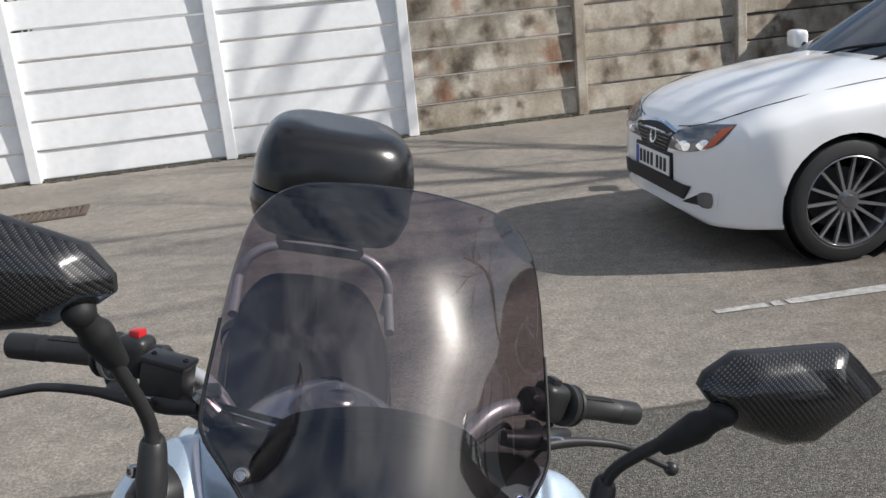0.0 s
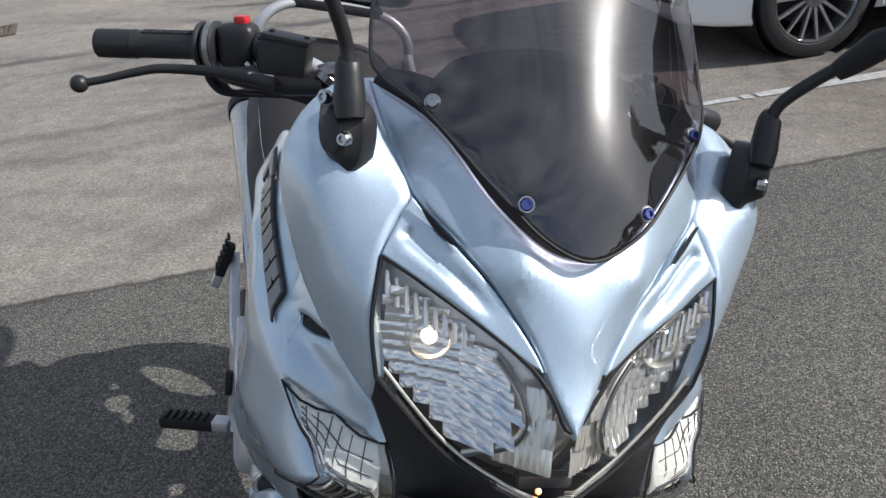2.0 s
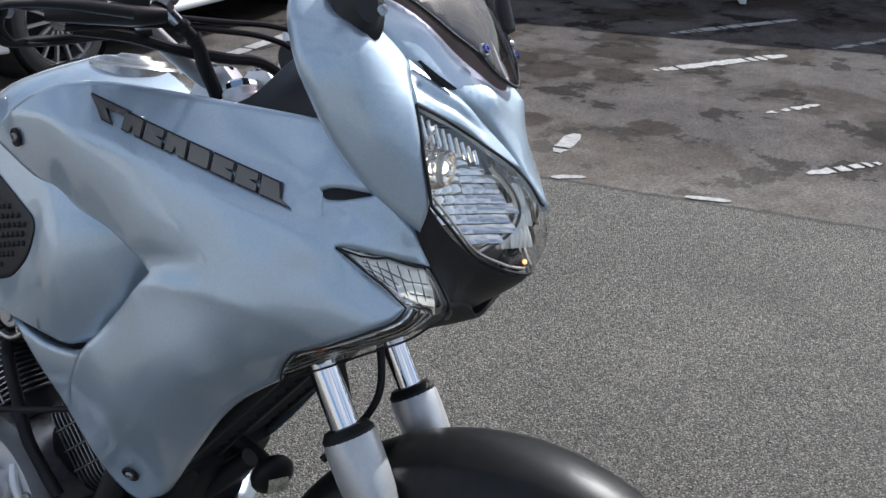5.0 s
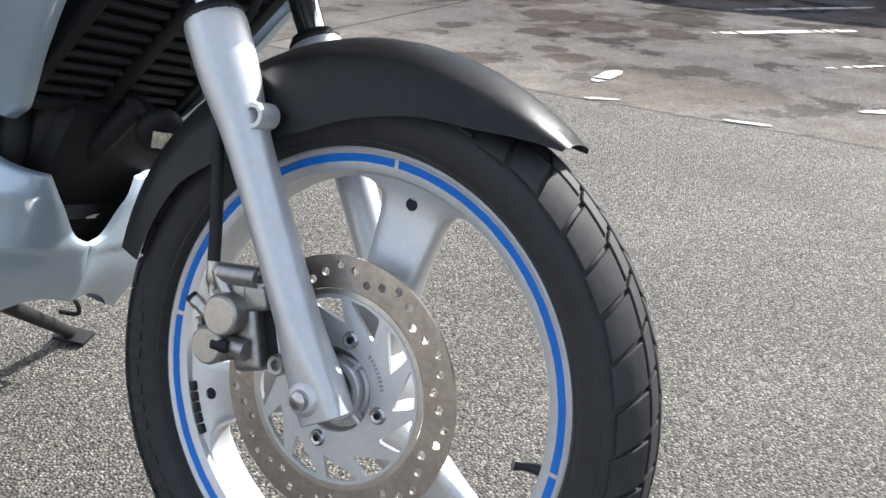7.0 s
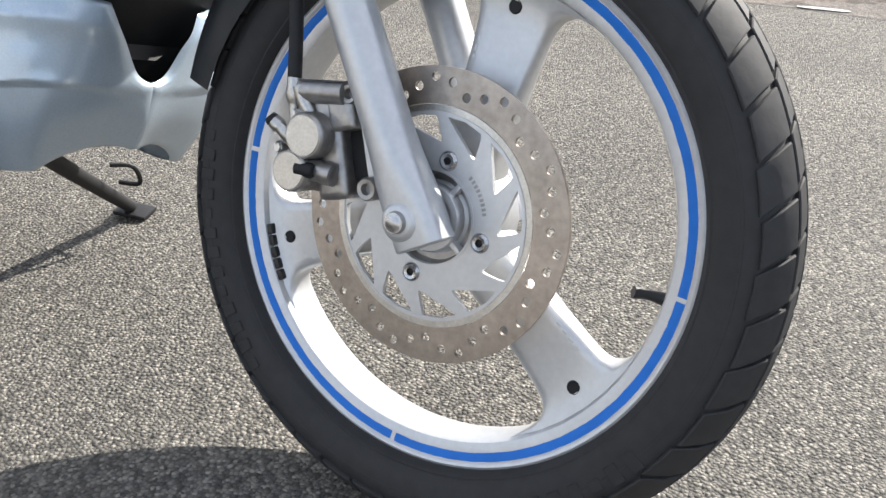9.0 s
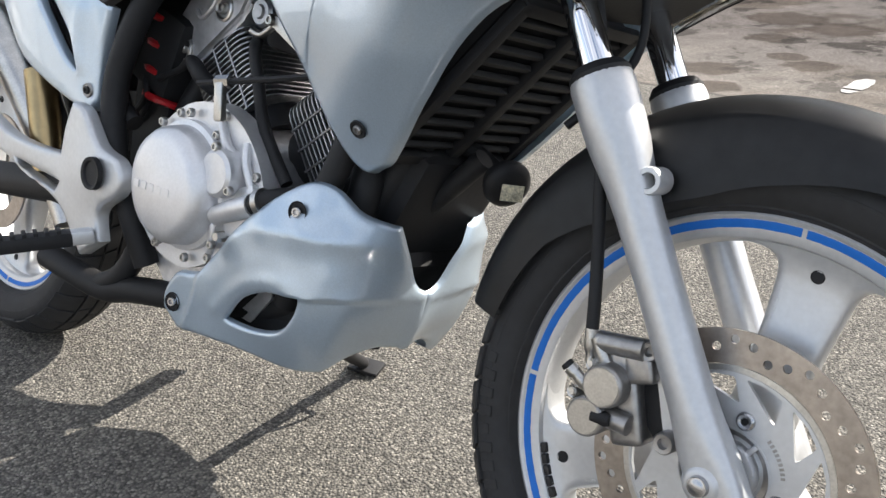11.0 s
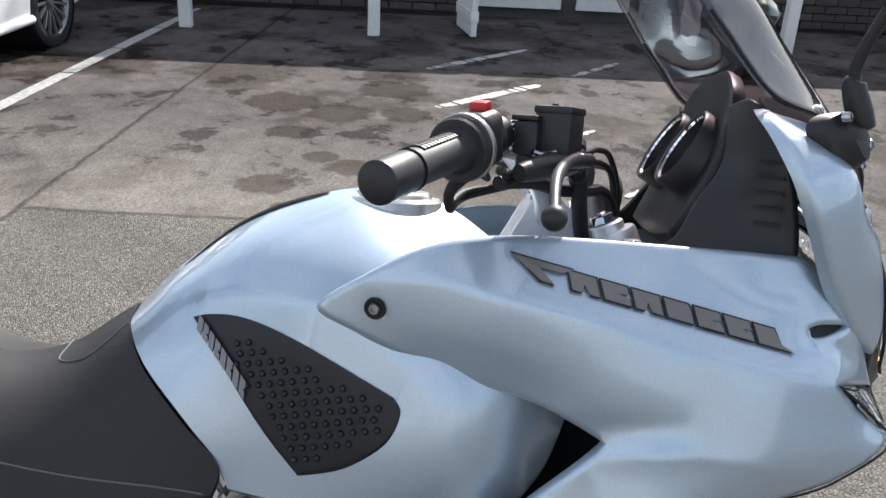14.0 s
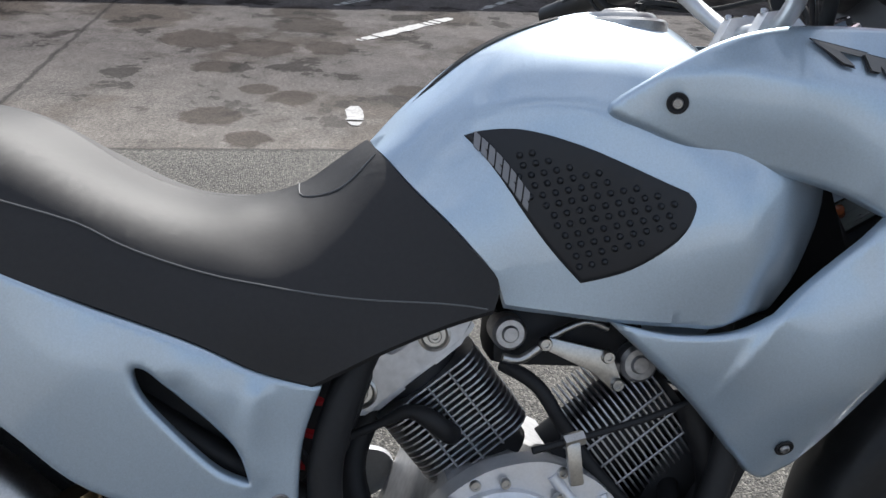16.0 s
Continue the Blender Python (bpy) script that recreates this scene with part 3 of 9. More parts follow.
def garages():
    ang = math.degrees(math.atan2(GAR_DIR.y, GAR_DIR.x))
    base = Matrix.Translation(GAR_A) @ pose(0, 0, 0, 0, 0, ang)      # x runs along the front, y points away from the car park
    root = thing("garage_row", base, "row of dark brick garages with white doors and low white posts", "garage", kind="structure")
    bm = bmesh.new()
    block(bm, (26, 0.22, 2.06), pose(0, 1.36, 1.03))
    part("wall", bm, MORTAR, root, flat=True)
    for x in (-3.1, -1.55, 0.0, 3.55, 5.2):
        bm = bmesh.new()
        block(bm, (0.1, 0.1, 0.9), pose(x, 0, 0.45), 0.006)
        part("post", bm, WHITE_WOOD, root, "low white painted wooden post", flat=True)
    # the open gates beside the doors
    for x, a in ((0.8, 8), (2.78, -8)):
        bm = bmesh.new()
        block(bm, (0.05, 0.6, 0.9), pose(x, 0.3, 0.47, 0, 0, a), 0.004)
        g = part("gate_leaf", bm, WHITE_WOOD, root, "white painted boarded gate leaf, standing open", flat=True)
        for z in (0.18, 0.76):
            bm = bmesh.new()
            block(bm, (0.07, 0.62, 0.09), pose(x, 0.3, z, 0, 0, a), 0.004)
            part("rail", bm, WHITE_WOOD, g, flat=True)
    for x0, x1 in ((0.95, 1.78), (1.93, 2.45)):
        bm = bmesh.new()
        block(bm, (x1 - x0, 0.05, 1.95), pose((x0 + x1) / 2, 1.215, 1.08), 0.006)
        d = part("garage_door", bm, WHITE_WOOD, root, "white ribbed garage door, closed", flat=True)
        for j in range(12):
            bm = bmesh.new()
            block(bm, (x1 - x0 - 0.06, 0.014, 0.02), pose((x0 + x1) / 2, 1.186, 0.24 + 0.15 * j), 0.003)
            part("rib", bm, WHITE_WOOD, d, flat=True)
    bm = bmesh.new()
    block(bm, (0.215, 0.1, 0.065), pose(0, 0, 0), 0.006, 1)
    me = bpy.data.meshes.new("brick")
    bm.to_mesh(me)
    bm.free()
    me.materials.append(BRICK)
    rest = bmesh.new()
    made = 0
    for r in range(14):
        for i in range(-52, 52):
            x = i * 0.225 + (0.1125 if r % 2 else 0)
            if 0.82 < x < 2.6:
                continue
            z = 0.04 + 0.075 * (r + 0.5)
            if -3.2 < x < 4.2 and r < 9 and made < 300:
                ob = new("brick", me)
                ob.parent = root
                ob.matrix_local = pose(x, 1.205, z)
                made += 1
            else:
                block(rest, (0.215, 0.1, 0.065), pose(x, 1.205, z))
    ob = part("brickwork", rest, BRICK, root, flat=True)
    ob["kind"] = "stuff"


garages()

# ---- the motorcycle: x ahead, y to its left, z up in its own leaning plane ----
bike = thing("motorcycle", pose(-0.285, 0.574, 0, -16.19, 0, -75.8), "light blue-silver faired touring motorcycle leaning on its side stand", "motorcycle")


def clear_material(name, tint, gloss_rough=0.02, head_on=0.07, haze=0.0):
    """A thin clear sheet: lets light through with its tint, and mirrors at a slant, alike from both sides. haze: fine scratches that spread the gloss."""
    m = bpy.data.materials.new(name)
    m.use_nodes = True
    nt = m.node_tree
    nt.nodes.remove(nt.nodes["Principled BSDF"])
    tr, gl, lw, mx = (nt.nodes.new(k) for k in ("ShaderNodeBsdfTransparent", "ShaderNodeBsdfGlossy", "ShaderNodeLayerWeight", "ShaderNodeMixShader"))
    tr.inputs["Color"].default_value = (*tint, 1)
    gl.inputs["Roughness"].default_value = gloss_rough
    lw.inputs["Blend"].default_value = 0.5
    pw, mr = nt.nodes.new("ShaderNodeMath"), nt.nodes.new("ShaderNodeMapRange")
    pw.operation = "POWER"
    pw.inputs[1].default_value = 5.0
    mr.inputs["To Min"].default_value, mr.inputs["To Max"].default_value = head_on, 0.7
    nt.links.new(lw.outputs["Facing"], pw.inputs[0])
    nt.links.new(pw.outputs["Value"], mr.inputs["Value"])
    nt.links.new(mr.outputs["Result"], mx.inputs["Fac"])
    nt.links.new(tr.outputs["BSDF"], mx.inputs[1])
    nt.links.new(gl.outputs["BSDF"], mx.inputs[2])
    out = mx.outputs["Shader"]
    if haze:
        hz, hm = nt.nodes.new("ShaderNodeBsdfGlossy"), nt.nodes.new("ShaderNodeMixShader")
        hz.inputs["Roughness"].default_value = 0.30
        hm.inputs["Fac"].default_value = haze
        nt.links.new(out, hm.inputs[1])
        nt.links.new(hz.outputs["BSDF"], hm.inputs[2])
        out = hm.outputs["Shader"]
    nt.links.new(out, nt.nodes["Material Output"].inputs["Surface"])
    return m


TINT = clear_material("smoked_acrylic", (0.29, 0.245, 0.265), 0.03, 0.10, 0.022)
CLEAR = clear_material("clear_polycarbonate", (0.93, 0.94, 0.94), 0.01, 0.07)


def flip(pts):
    """The outline on the other side, in the opposite order."""
    return [(p[0], -p[1], *p[2:]) for p in reversed(pts)]


# ---- front wheel ----
WHEEL_Z = 0.329


def tyre_profile(R, rim, half):
    """Section of a tyre from bead to bead as (radius, offset): crown, round shoulders, sidewalls that draw in to the rim."""
    h = R - rim
    side = [(0.0, 0.0), (0.03, 0.30), (0.09, 0.55), (0.19, 0.77), (0.33, 0.93), (0.48, 0.995), (0.62, 0.985), (0.78, 0.92), (0.90, 0.80), (0.965, 0.67), (1.0, 0.59)]
    line = spline([(R - a * h, b * half, 0) for a, b in side], 4)
    return [(p.x, -p.y) for p in reversed(line)] + [(p.x, p.y) for p in line[1:]]


def tread_lug(bm, section, s0, s1, a0, a1, slant, cx, cz, side, lift, deep, nu=5, nv=3):
    """One block of the tread, bent round the tyre: s0 to s1 along the section from the crown, a0 to a1 round the wheel."""
    chamfer = 0.0011
    length = s1 - s0
    run = 0.31 * (a1 - a0)

    def at(u, v, up):
        s = s0 + length * v
        r = np.interp(s, section[0], section[1])
        off = np.interp(s, section[0], section[2])
        nr = np.interp(s, section[0], section[3])
        no = np.interp(s, section[0], section[4])
        ang = a0 + (a1 - a0) * u + slant * (v ** 1.35) / 0.31
        return bm.verts.new((cx + (r + nr * up) * math.cos(ang), side * (off + no * up), cz + (r + nr * up) * math.sin(ang)))

    cu, cv = chamfer / run, chamfer / length
    us = [0.0] + list(np.linspace(cu, 1 - cu, nu)) + [1.0]
    vs = [0.0] + list(np.linspace(cv, 1 - cv, nv)) + [1.0]
    grid = [[at(u, v, lift - (0.0011 if i in (0, len(us) - 1) or j in (0, len(vs) - 1) else 0.0)) for j, v in enumerate(vs)] for i, u in enumerate(us)]
    for p, q in zip(grid, grid[1:]):
        for j in range(len(vs) - 1):
            bm.faces.new((p[j], p[j + 1], q[j + 1], q[j]))
    rim = [(i, 0) for i in range(len(us))] + [(len(us) - 1, j) for j in range(1, len(vs))] + [(i, len(vs) - 1) for i in range(len(us) - 2, -1, -1)] + [(0, j) for j in range(len(vs) - 2, 0, -1)]
    low = [at(us[i], vs[j], -deep) for i, j in rim]
    for k in range(len(rim)):
        a, b = grid[rim[k][0]][rim[k][1]], grid[rim[(k + 1) % len(rim)][0]][rim[(k + 1) % len(rim)][1]]
        bm.faces.new((a, b, low[(k + 1) % len(rim)], low[k]))


def wheel(parent, cx, cz, R, rim_r, half, spokes, phase, tread, tape=True):
    hub = new("front_wheel" if cx > -0.5 else "rear_wheel")
    hub.parent = parent
    m = pose(cx, 0, cz)
    prof = tyre_profile(R - 0.0045, rim_r, half)
    bm = bmesh.new()
    lathe(bm, prof, 120, m)
    tyre = part("tyre", bm, RUBBER, hub, "black road tyre with worn slanted tread blocks")
    # moulded rings on the sidewall
    for f, w in ((0.90, 0.0010), (0.55, 0.0008)):
        for s in (-1, 1):
            r = R - (R - rim_r) * f
            off = np.interp(f, [0.48, 0.62, 0.78, 0.90, 1.0], [0.995, 0.985, 0.92, 0.80, 0.59]) * half
            bm = bmesh.new()
            lathe(bm, [(r + 0.003, s * (off - 0.0015)), (r + 0.0012, s * (off + w)), (r - 0.0012, s * (off + w)), (r - 0.003, s * (off - 0.0015))], 96, m)
            part("sidewall_ring", bm, RUBBER, tyre)
    # tread blocks: a shoulder row and a zigzag row beside the crown on each side, raised over the carcass
    mid = len(prof) // 2
    pts = prof[mid:]
    run = [0.0]
    for a, b in zip(pts, pts[1:]):
        run.append(run[-1] + math.hypot(b[0] - a[0], b[1] - a[1]))
    nrm = []
    for i in range(len(pts)):
        a, b = pts[max(i - 1, 0)], pts[min(i + 1, len(pts) - 1)]
        d = math.hypot(b[0] - a[0], b[1] - a[1])
        nrm.append(((b[1] - a[1]) / d, -(b[0] - a[0]) / d))
    section = (run, [p[0] for p in pts], [p[1] for p in pts], [q[0] for q in nrm], [q[1] for q in nrm])
    step = 2 * math.pi / tread
    reach = half / 0.05
    bm = bmesh.new()
    for k in range(tread):
        for s in (-1, 1):
            a = phase + step * (k + 0.5 * (s > 0))
            gap = 0.0048 / 0.31
            tread_lug(bm, section, 0.0200 * reach, (0.0555 if k % 2 else 0.0535) * reach, a, a + step - gap, -0.017, cx, cz, s, 0.0045, 0.003)
            tread_lug(bm, section, 0.0022, 0.0175 * reach, a + 0.050, a + 0.050 + step - gap, -0.010, cx, cz, s, 0.0045, 0.003, 4, 2)
    t = part("tread", bm, RUBBER, hub)
    t["kind"] = "stuff"
    # rim barrel with a rolled lip, a flat flange and a dropped well
    hw = half * 0.585
    half_prof = [(rim_r - 0.0005, 0.85), (rim_r + 0.0015, 0.97), (rim_r + 0.001, 1.05), (rim_r - 0.0015, 1.085), (rim_r - 0.004, 1.06), (rim_r - 0.0055, 1.0), (rim_r - 0.0150, 0.935), (rim_r - 0.0215, 0.905), (rim_r - 0.0240, 0.86), (rim_r - 0.0252, 0.76), (rim_r - 0.0275, 0.44), (rim_r - 0.0288, 0.22), (rim_r - 0.029, 0.0)]
    loop = [(r, -f * hw) for r, f in half_prof] + [(r, f * hw) for r, f in reversed(half_prof[:-1])]
    bm = bmesh.new()
    lathe(bm, loop, 120, m)
    rim = part("rim", bm, SILVER, hub, "silver cast rim with a rolled lip")
    if tape:
        rnd = random.Random(3)
        for k in range(4):
            for s in (-1, 1):
                bm = bmesh.new()
                a0 = -3.0 + 90 * k + rnd.uniform(0.3, 0.7)
                rows = []
                for i in range(61):
                    a = radians(a0 + (89.0 - rnd.uniform(0, 0.2)) * i / 60)
                    ri, ro = rim_r - 0.0147 + rnd.uniform(-0.0003, 0.0003), rim_r - 0.0062 + rnd.uniform(-0.0002, 0.0002)
                    row = []
                    for r, f in ((ri, 0.941), (ri + 0.0003, 0.951), (ro - 0.0003, 1.009), (ro, 0.996)):
                        row.append(bm.verts.new((cx + r * math.cos(a), s * f * hw, cz + r * math.sin(a))))
                    rows.append(row)
                for p, q in zip(rows, rows[1:]):
                    for j in range(3):
                        bm.faces.new((p[j], p[j + 1], q[j + 1], q[j]))
                part("rim_tape", bm, BLUE, hub, "blue reflective rim tape")
    # hub and spokes
    bm = bmesh.new()
    lathe(bm, [(0.012, -0.045), (0.03, -0.045), (0.036, -0.040), (0.046, -0.036), (0.055, -0.02), (0.058, 0.02), (0.046, 0.036), (0.034, 0.05), (0.03, 0.055), (0.012, 0.055)], 40, m)
    part("hub", bm, SILVER, hub)
    k_r = (rim_r - 0.029) / 0.2195
    PROF = [(0.04, 0.034, 0.026), (0.07, 0.031, 0.024), (0.105, 0.0305, 0.0205), (0.138, 0.032, 0.0165), (0.165, 0.0345, 0.0138), (0.190, 0.037, 0.0130), (0.203, 0.0405, 0.0142), (0.211, 0.047, 0.0160), (0.2165, 0.057, 0.0178), (0.2200, 0.072, 0.0190), (0.2225, 0.09, 0.0198)]
    line = spline(PROF, 4)
    ring_of = ((-1, 0.25), (-0.985, 0.62), (-0.94, 0.86), (-0.86, 0.98), (-0.7, 1.0), (-0.467, 1.0), (-0.233, 1.0), (0.0, 1.0), (0.233, 1.0), (0.467, 1.0), (0.7, 1.0), (0.86, 0.98), (0.94, 0.86), (0.985, 0.62), (1, 0.25), (1, -0.25), (0.985, -0.62), (0.94, -0.86), (0.86, -0.98), (0.7, -1.0), (0.467, -1.0), (0.233, -1.0), (0.0, -1.0), (-0.233, -1.0), (-0.467, -1.0), (-0.7, -1.0), (-0.86, -0.98), (-0.94, -0.86), (-0.985, -0.62), (-1, -0.25))
    for k in range(spokes):
        a = phase + 2 * math.pi * k / spokes
        bm = bmesh.new()
        rows = []
        for q in line:
            r = q.x * k_r
            row = []
            for u, v in ring_of:
                # the edges keep a round of their own breadth where the spoke flares
                w = q.y
                keep = max(0.0, w - 0.012 * (1 - abs(u)) / 0.3) if abs(u) > 0.7 else abs(u) / 0.7 * (w - 0.012)
                aa = a + math.copysign(math.asin(min(0.95, keep / r)), u)
                row.append(bm.verts.new((cx + r * math.cos(aa), v * q.z, cz + r * math.sin(aa))))
            rows.append(row)
        n = len(ring_of)
        for p, q in zip(rows, rows[1:]):
            for j in range(n):
                bm.faces.new((p[j], p[(j + 1) % n], q[(j + 1) % n], q[j]))
        sp = part("spoke", bm, SILVER, hub, "broad silver cast spoke")
        bm = bmesh.new()
        q = (cx + 0.2025 * k_r * math.cos(a), 0, cz + 0.2025 * k_r * math.sin(a))
        lathe(bm, [(0.0, -0.0150), (0.0054, -0.0150), (0.0060, -0.0156), (0.0074, -0.0130)], 20, pose(*q))
        part("casting_hole", bm, MATTE, sp, "dark round casting hole")
        # small cast marks along one edge of the spoke
        for j in range(5):
            bm = bmesh.new()
            r = (0.150 + 0.009 * j) * k_r
            aa = a + 0.026 / r
            block(bm, (0.0055, 0.0014, 0.003), pose(cx + r * math.cos(aa), -0.0146 + 0.0007 * j, cz + r * math.sin(aa), 0, -math.degrees(aa), 0), 0.0004, 1)
            part("cast_mark", bm, SILVER, sp, "small raised cast bar", flat=True)
    return hub


def sidewall_marks(hub, cx, cz, R, half, start, count):
    """Plain raised bars where the tyre carries moulded writing."""
    for k in range(count):
        a = radians(start + 4.4 * k)
        bm = bmesh.new()
        tall = 0.019 if k % 4 else 0.012
        block(bm, (tall, 0.0024, 0.0125), pose(cx, 0, cz) @ pose(0, 0, 0, 0, -math.degrees(a), 0) @ pose(R - 0.0395, -half * 0.987, 0, 0, 0, 4), 0.0008, 1)
        part("sidewall_mark", bm, RUBBER, hub, "raised plain bar on the sidewall")


front = wheel(bike, 0.0, WHEEL_Z, 0.322, 0.2485, 0.051, 3, radians(81.5), 45)
sidewall_marks(front, 0.0, WHEEL_Z, 0.322, 0.051, 176, 13)
sidewall_marks(front, 0.0, WHEEL_Z, 0.322, 0.051, 300, 7)


def punched(bm, loops, cx, y, cz, depth):
    """A flat plate across y within the first loop of (x, z), with the other loops cut out of it."""
    for lp in loops:
        vs = [bm.verts.new((cx + a, y, cz + b)) for a, b in lp]
        for a, b in zip(vs, vs[1:] + vs[:1]):
            bm.edges.new((a, b))
    bmesh.ops.triangle_fill(bm, use_beauty=True, edges=bm.edges[:])
    r = bmesh.ops.extrude_face_region(bm, geom=bm.faces[:])
    bmesh.ops.translate(bm, vec=(0, depth, 0), verts=[v for v in r["geom"] if isinstance(v, bmesh.types.BMVert)])
    bmesh.ops.recalc_face_normals(bm, faces=bm.faces[:])


def circle(r, n, cx=0.0, cz=0.0):
    return [(cx + r * math.cos(2 * math.pi * k / n), cz + r * math.sin(2 * math.pi * k / n)) for k in range(n)]


def brake_disc(parent, cx, cz, R, y):
    m = pose(cx, 0, cz)
    holder = new("brake_disc")
    holder.parent = parent
    t = 0.002
    bm = bmesh.new()
    loops = [circle(R, 110), circle(R - 0.034, 84)]
    for k in range(44):
        a = 2 * math.pi * k / 44
        r = R - (0.0095, 0.0175, 0.0235, 0.0135)[k % 4]
        loops.append(circle(0.0045, 12, r * math.cos(a), r * math.sin(a)))
    punched(bm, loops, cx, y - t, cz, 2 * t)
    part("disc_band", bm, DISC, holder, "worn brown steel braking band with drilled holes")
    bm = bmesh.new()
    lathe(bm, [(R - 0.0345, y - 0.0012), (R - 0.0345, y - 0.0026), (R - 0.0415, y - 0.0026), (R - 0.0415, y + 0.0012)], 84, m)
    part("disc_inner_band", bm, STEEL, holder, "pale unworn band inside the braking face")
    bm = bmesh.new()
    ri = R - 0.041
    loops = [circle(ri, 84), circle(0.044, 44)]
    for k in range(12):
        a = radians(30) + 2 * math.pi * k / 12
        # a slanted three-cornered opening with round corners
        A, B, C = (0.0955, 0.0), (0.0955, -0.42), (0.0700, -0.535)
        tri = []
        for p, q, s in ((C, A, B), (A, B, C), (B, C, A)):
            P, Q, S = (Vector((r * math.cos(a + g), r * math.sin(a + g))) for r, g in (p, q, s))
            d0, d1 = (P - Q).normalized(), (S - Q).normalized()
            cut = 0.006
            e0, e1 = Q + d0 * cut, Q + d1 * cut
            tri += [e0, Q * 0.62 + (e0 + e1) * 0.19, e1]
            if q == A:
                mid_a = 0.5 * (A[1] + B[1])
                tri.append(Vector((0.0955 * math.cos(a + mid_a), 0.0955 * math.sin(a + mid_a))))
        loops.append([(p.x, p.y) for p in tri])
    punched(bm, loops, cx, y - 0.0030, cz, 0.0050)
    carrier = part("carrier", bm, SILVER, holder, "silver disc carrier with slanted openings")
    for r0, r1 in ((ri - 0.0012, ri + 0.0004), (0.0445, 0.0465)):
        bm = bmesh.new()
        lathe(bm, [(r0, y - 0.0028), (r0, y - 0.0036), (r1, y - 0.0036), (r1, y - 0.0028)], 84, m)
        part("carrier_edge", bm, SILVER, carrier)
    for k in range(9):
        a = radians(52 - 4.4 * k)
        bm = bmesh.new()
        block(bm, (0.0042, 0.0008, 0.0026), pose(cx + 0.0575 * math.cos(a), y - 0.0031, cz + 0.0575 * math.sin(a), 0, -math.degrees(a), 0), 0.0002, 1)
        part("stamped_mark", bm, GUNMETAL, carrier, "small stamped bar", flat=True)
    for k in range(4):
        a = radians(80 + 90 * k)
        bm = bmesh.new()
        p = (cx + 0.0568 * math.cos(a), y - 0.003, cz + 0.0568 * math.sin(a))
        lathe(bm, [(0.0, -0.0005), (0.0036, -0.0005), (0.0038, 0.0026), (0.0068, 0.0032), (0.0088, 0.0018), (0.0096, -0.0005)], 20, aim(p, (0, -1, 0)))
        b = part("bolt", bm, BOLT, holder, "socket-head disc bolt")
        bm = bmesh.new()
        lathe(bm, [(0.0, 0.0004), (0.0035, 0.0004), (0.0037, 0.0020)], 6, aim(p, (0, -1, 0)))
        part("socket", bm, MATTE, b, "dark hexagon socket")
    bm = bmesh.new()
    lathe(bm, [(0.0445, y - 0.002), (0.0435, y + 0.006), (0.041, y + 0.0085), (0.032, y + 0.0085)], 44, m)
    part("hub_well", bm, GUNMETAL, holder, "grimy well round the hub")
    bm = bmesh.new()
    lathe(bm, [(0.0325, y + 0.0085), (0.0325, y - 0.004), (0.0310, y - 0.0065), (0.0255, y - 0.0072), (0.0238, y - 0.0055), (0.0232, y + 0.02)], 44, m)
    part("hub_ring", bm, ALLOY, holder, "alloy ring round the axle")
    bm = bmesh.new()
    lathe(bm, [(0.0, y + 0.012), (0.0236, y + 0.012)], 28, m)
    part("hub_recess", bm, MATTE, holder, "dark recess round the axle")
    bm = bmesh.new()
    lathe(bm, [(0.0085, y - 0.03), (0.0155, y - 0.03), (0.0165, y + 0.012)], 24, m)
    part("spacer", bm, STEEL, holder)
    for k in range(4):
        bm = bmesh.new()
        block(bm, (0.012, 0.011, 0.0055), pose(cx, y + 0.002, cz) @ pose(0, 0, 0, 0, 35 + 90 * k, 0) @ pose(0.038, 0, 0), 0.0015)
        part("hub_rib", bm, ALLOY, holder)
    return holder


brake_disc(front, 0.0, WHEEL_Z, 0.139, -0.049)
bm = bmesh.new()
a = radians(-6)
tube(bm, [(0.221 * math.cos(a), -0.004, WHEEL_Z + 0.221 * math.sin(a)), (0.208 * math.cos(a), -0.009, WHEEL_Z + 0.208 * math.sin(a)), (0.199 * math.cos(a), -0.017, WHEEL_Z + 0.199 * math.sin(a)), (0.195 * math.cos(a), -0.020, WHEEL_Z + 0.195 * math.sin(a))], [0.0068, 0.0050, 0.0046, 0.0056, 0.0056], 12)
part("valve", bm, BLACK, front, "black tyre valve")
for k in range(5):
    bm = bmesh.new()
    a = radians(-161.5 + 3.3 * k)
    block(bm, (0.0075, 0.013, 0.0115), pose(0.2212 * math.cos(a), -0.0180, WHEEL_Z + 0.2212 * math.sin(a), 0, -math.degrees(a), 0), 0.002)
    part("balance_weight", bm, BLACK, front, "black wheel balance weight")

# ---- fork ----
FD = Vector((-0.508, 0, 0.861)).normalized()          # up along the fork
FORK_X = 0.009                                        # the legs stand ahead of the axle


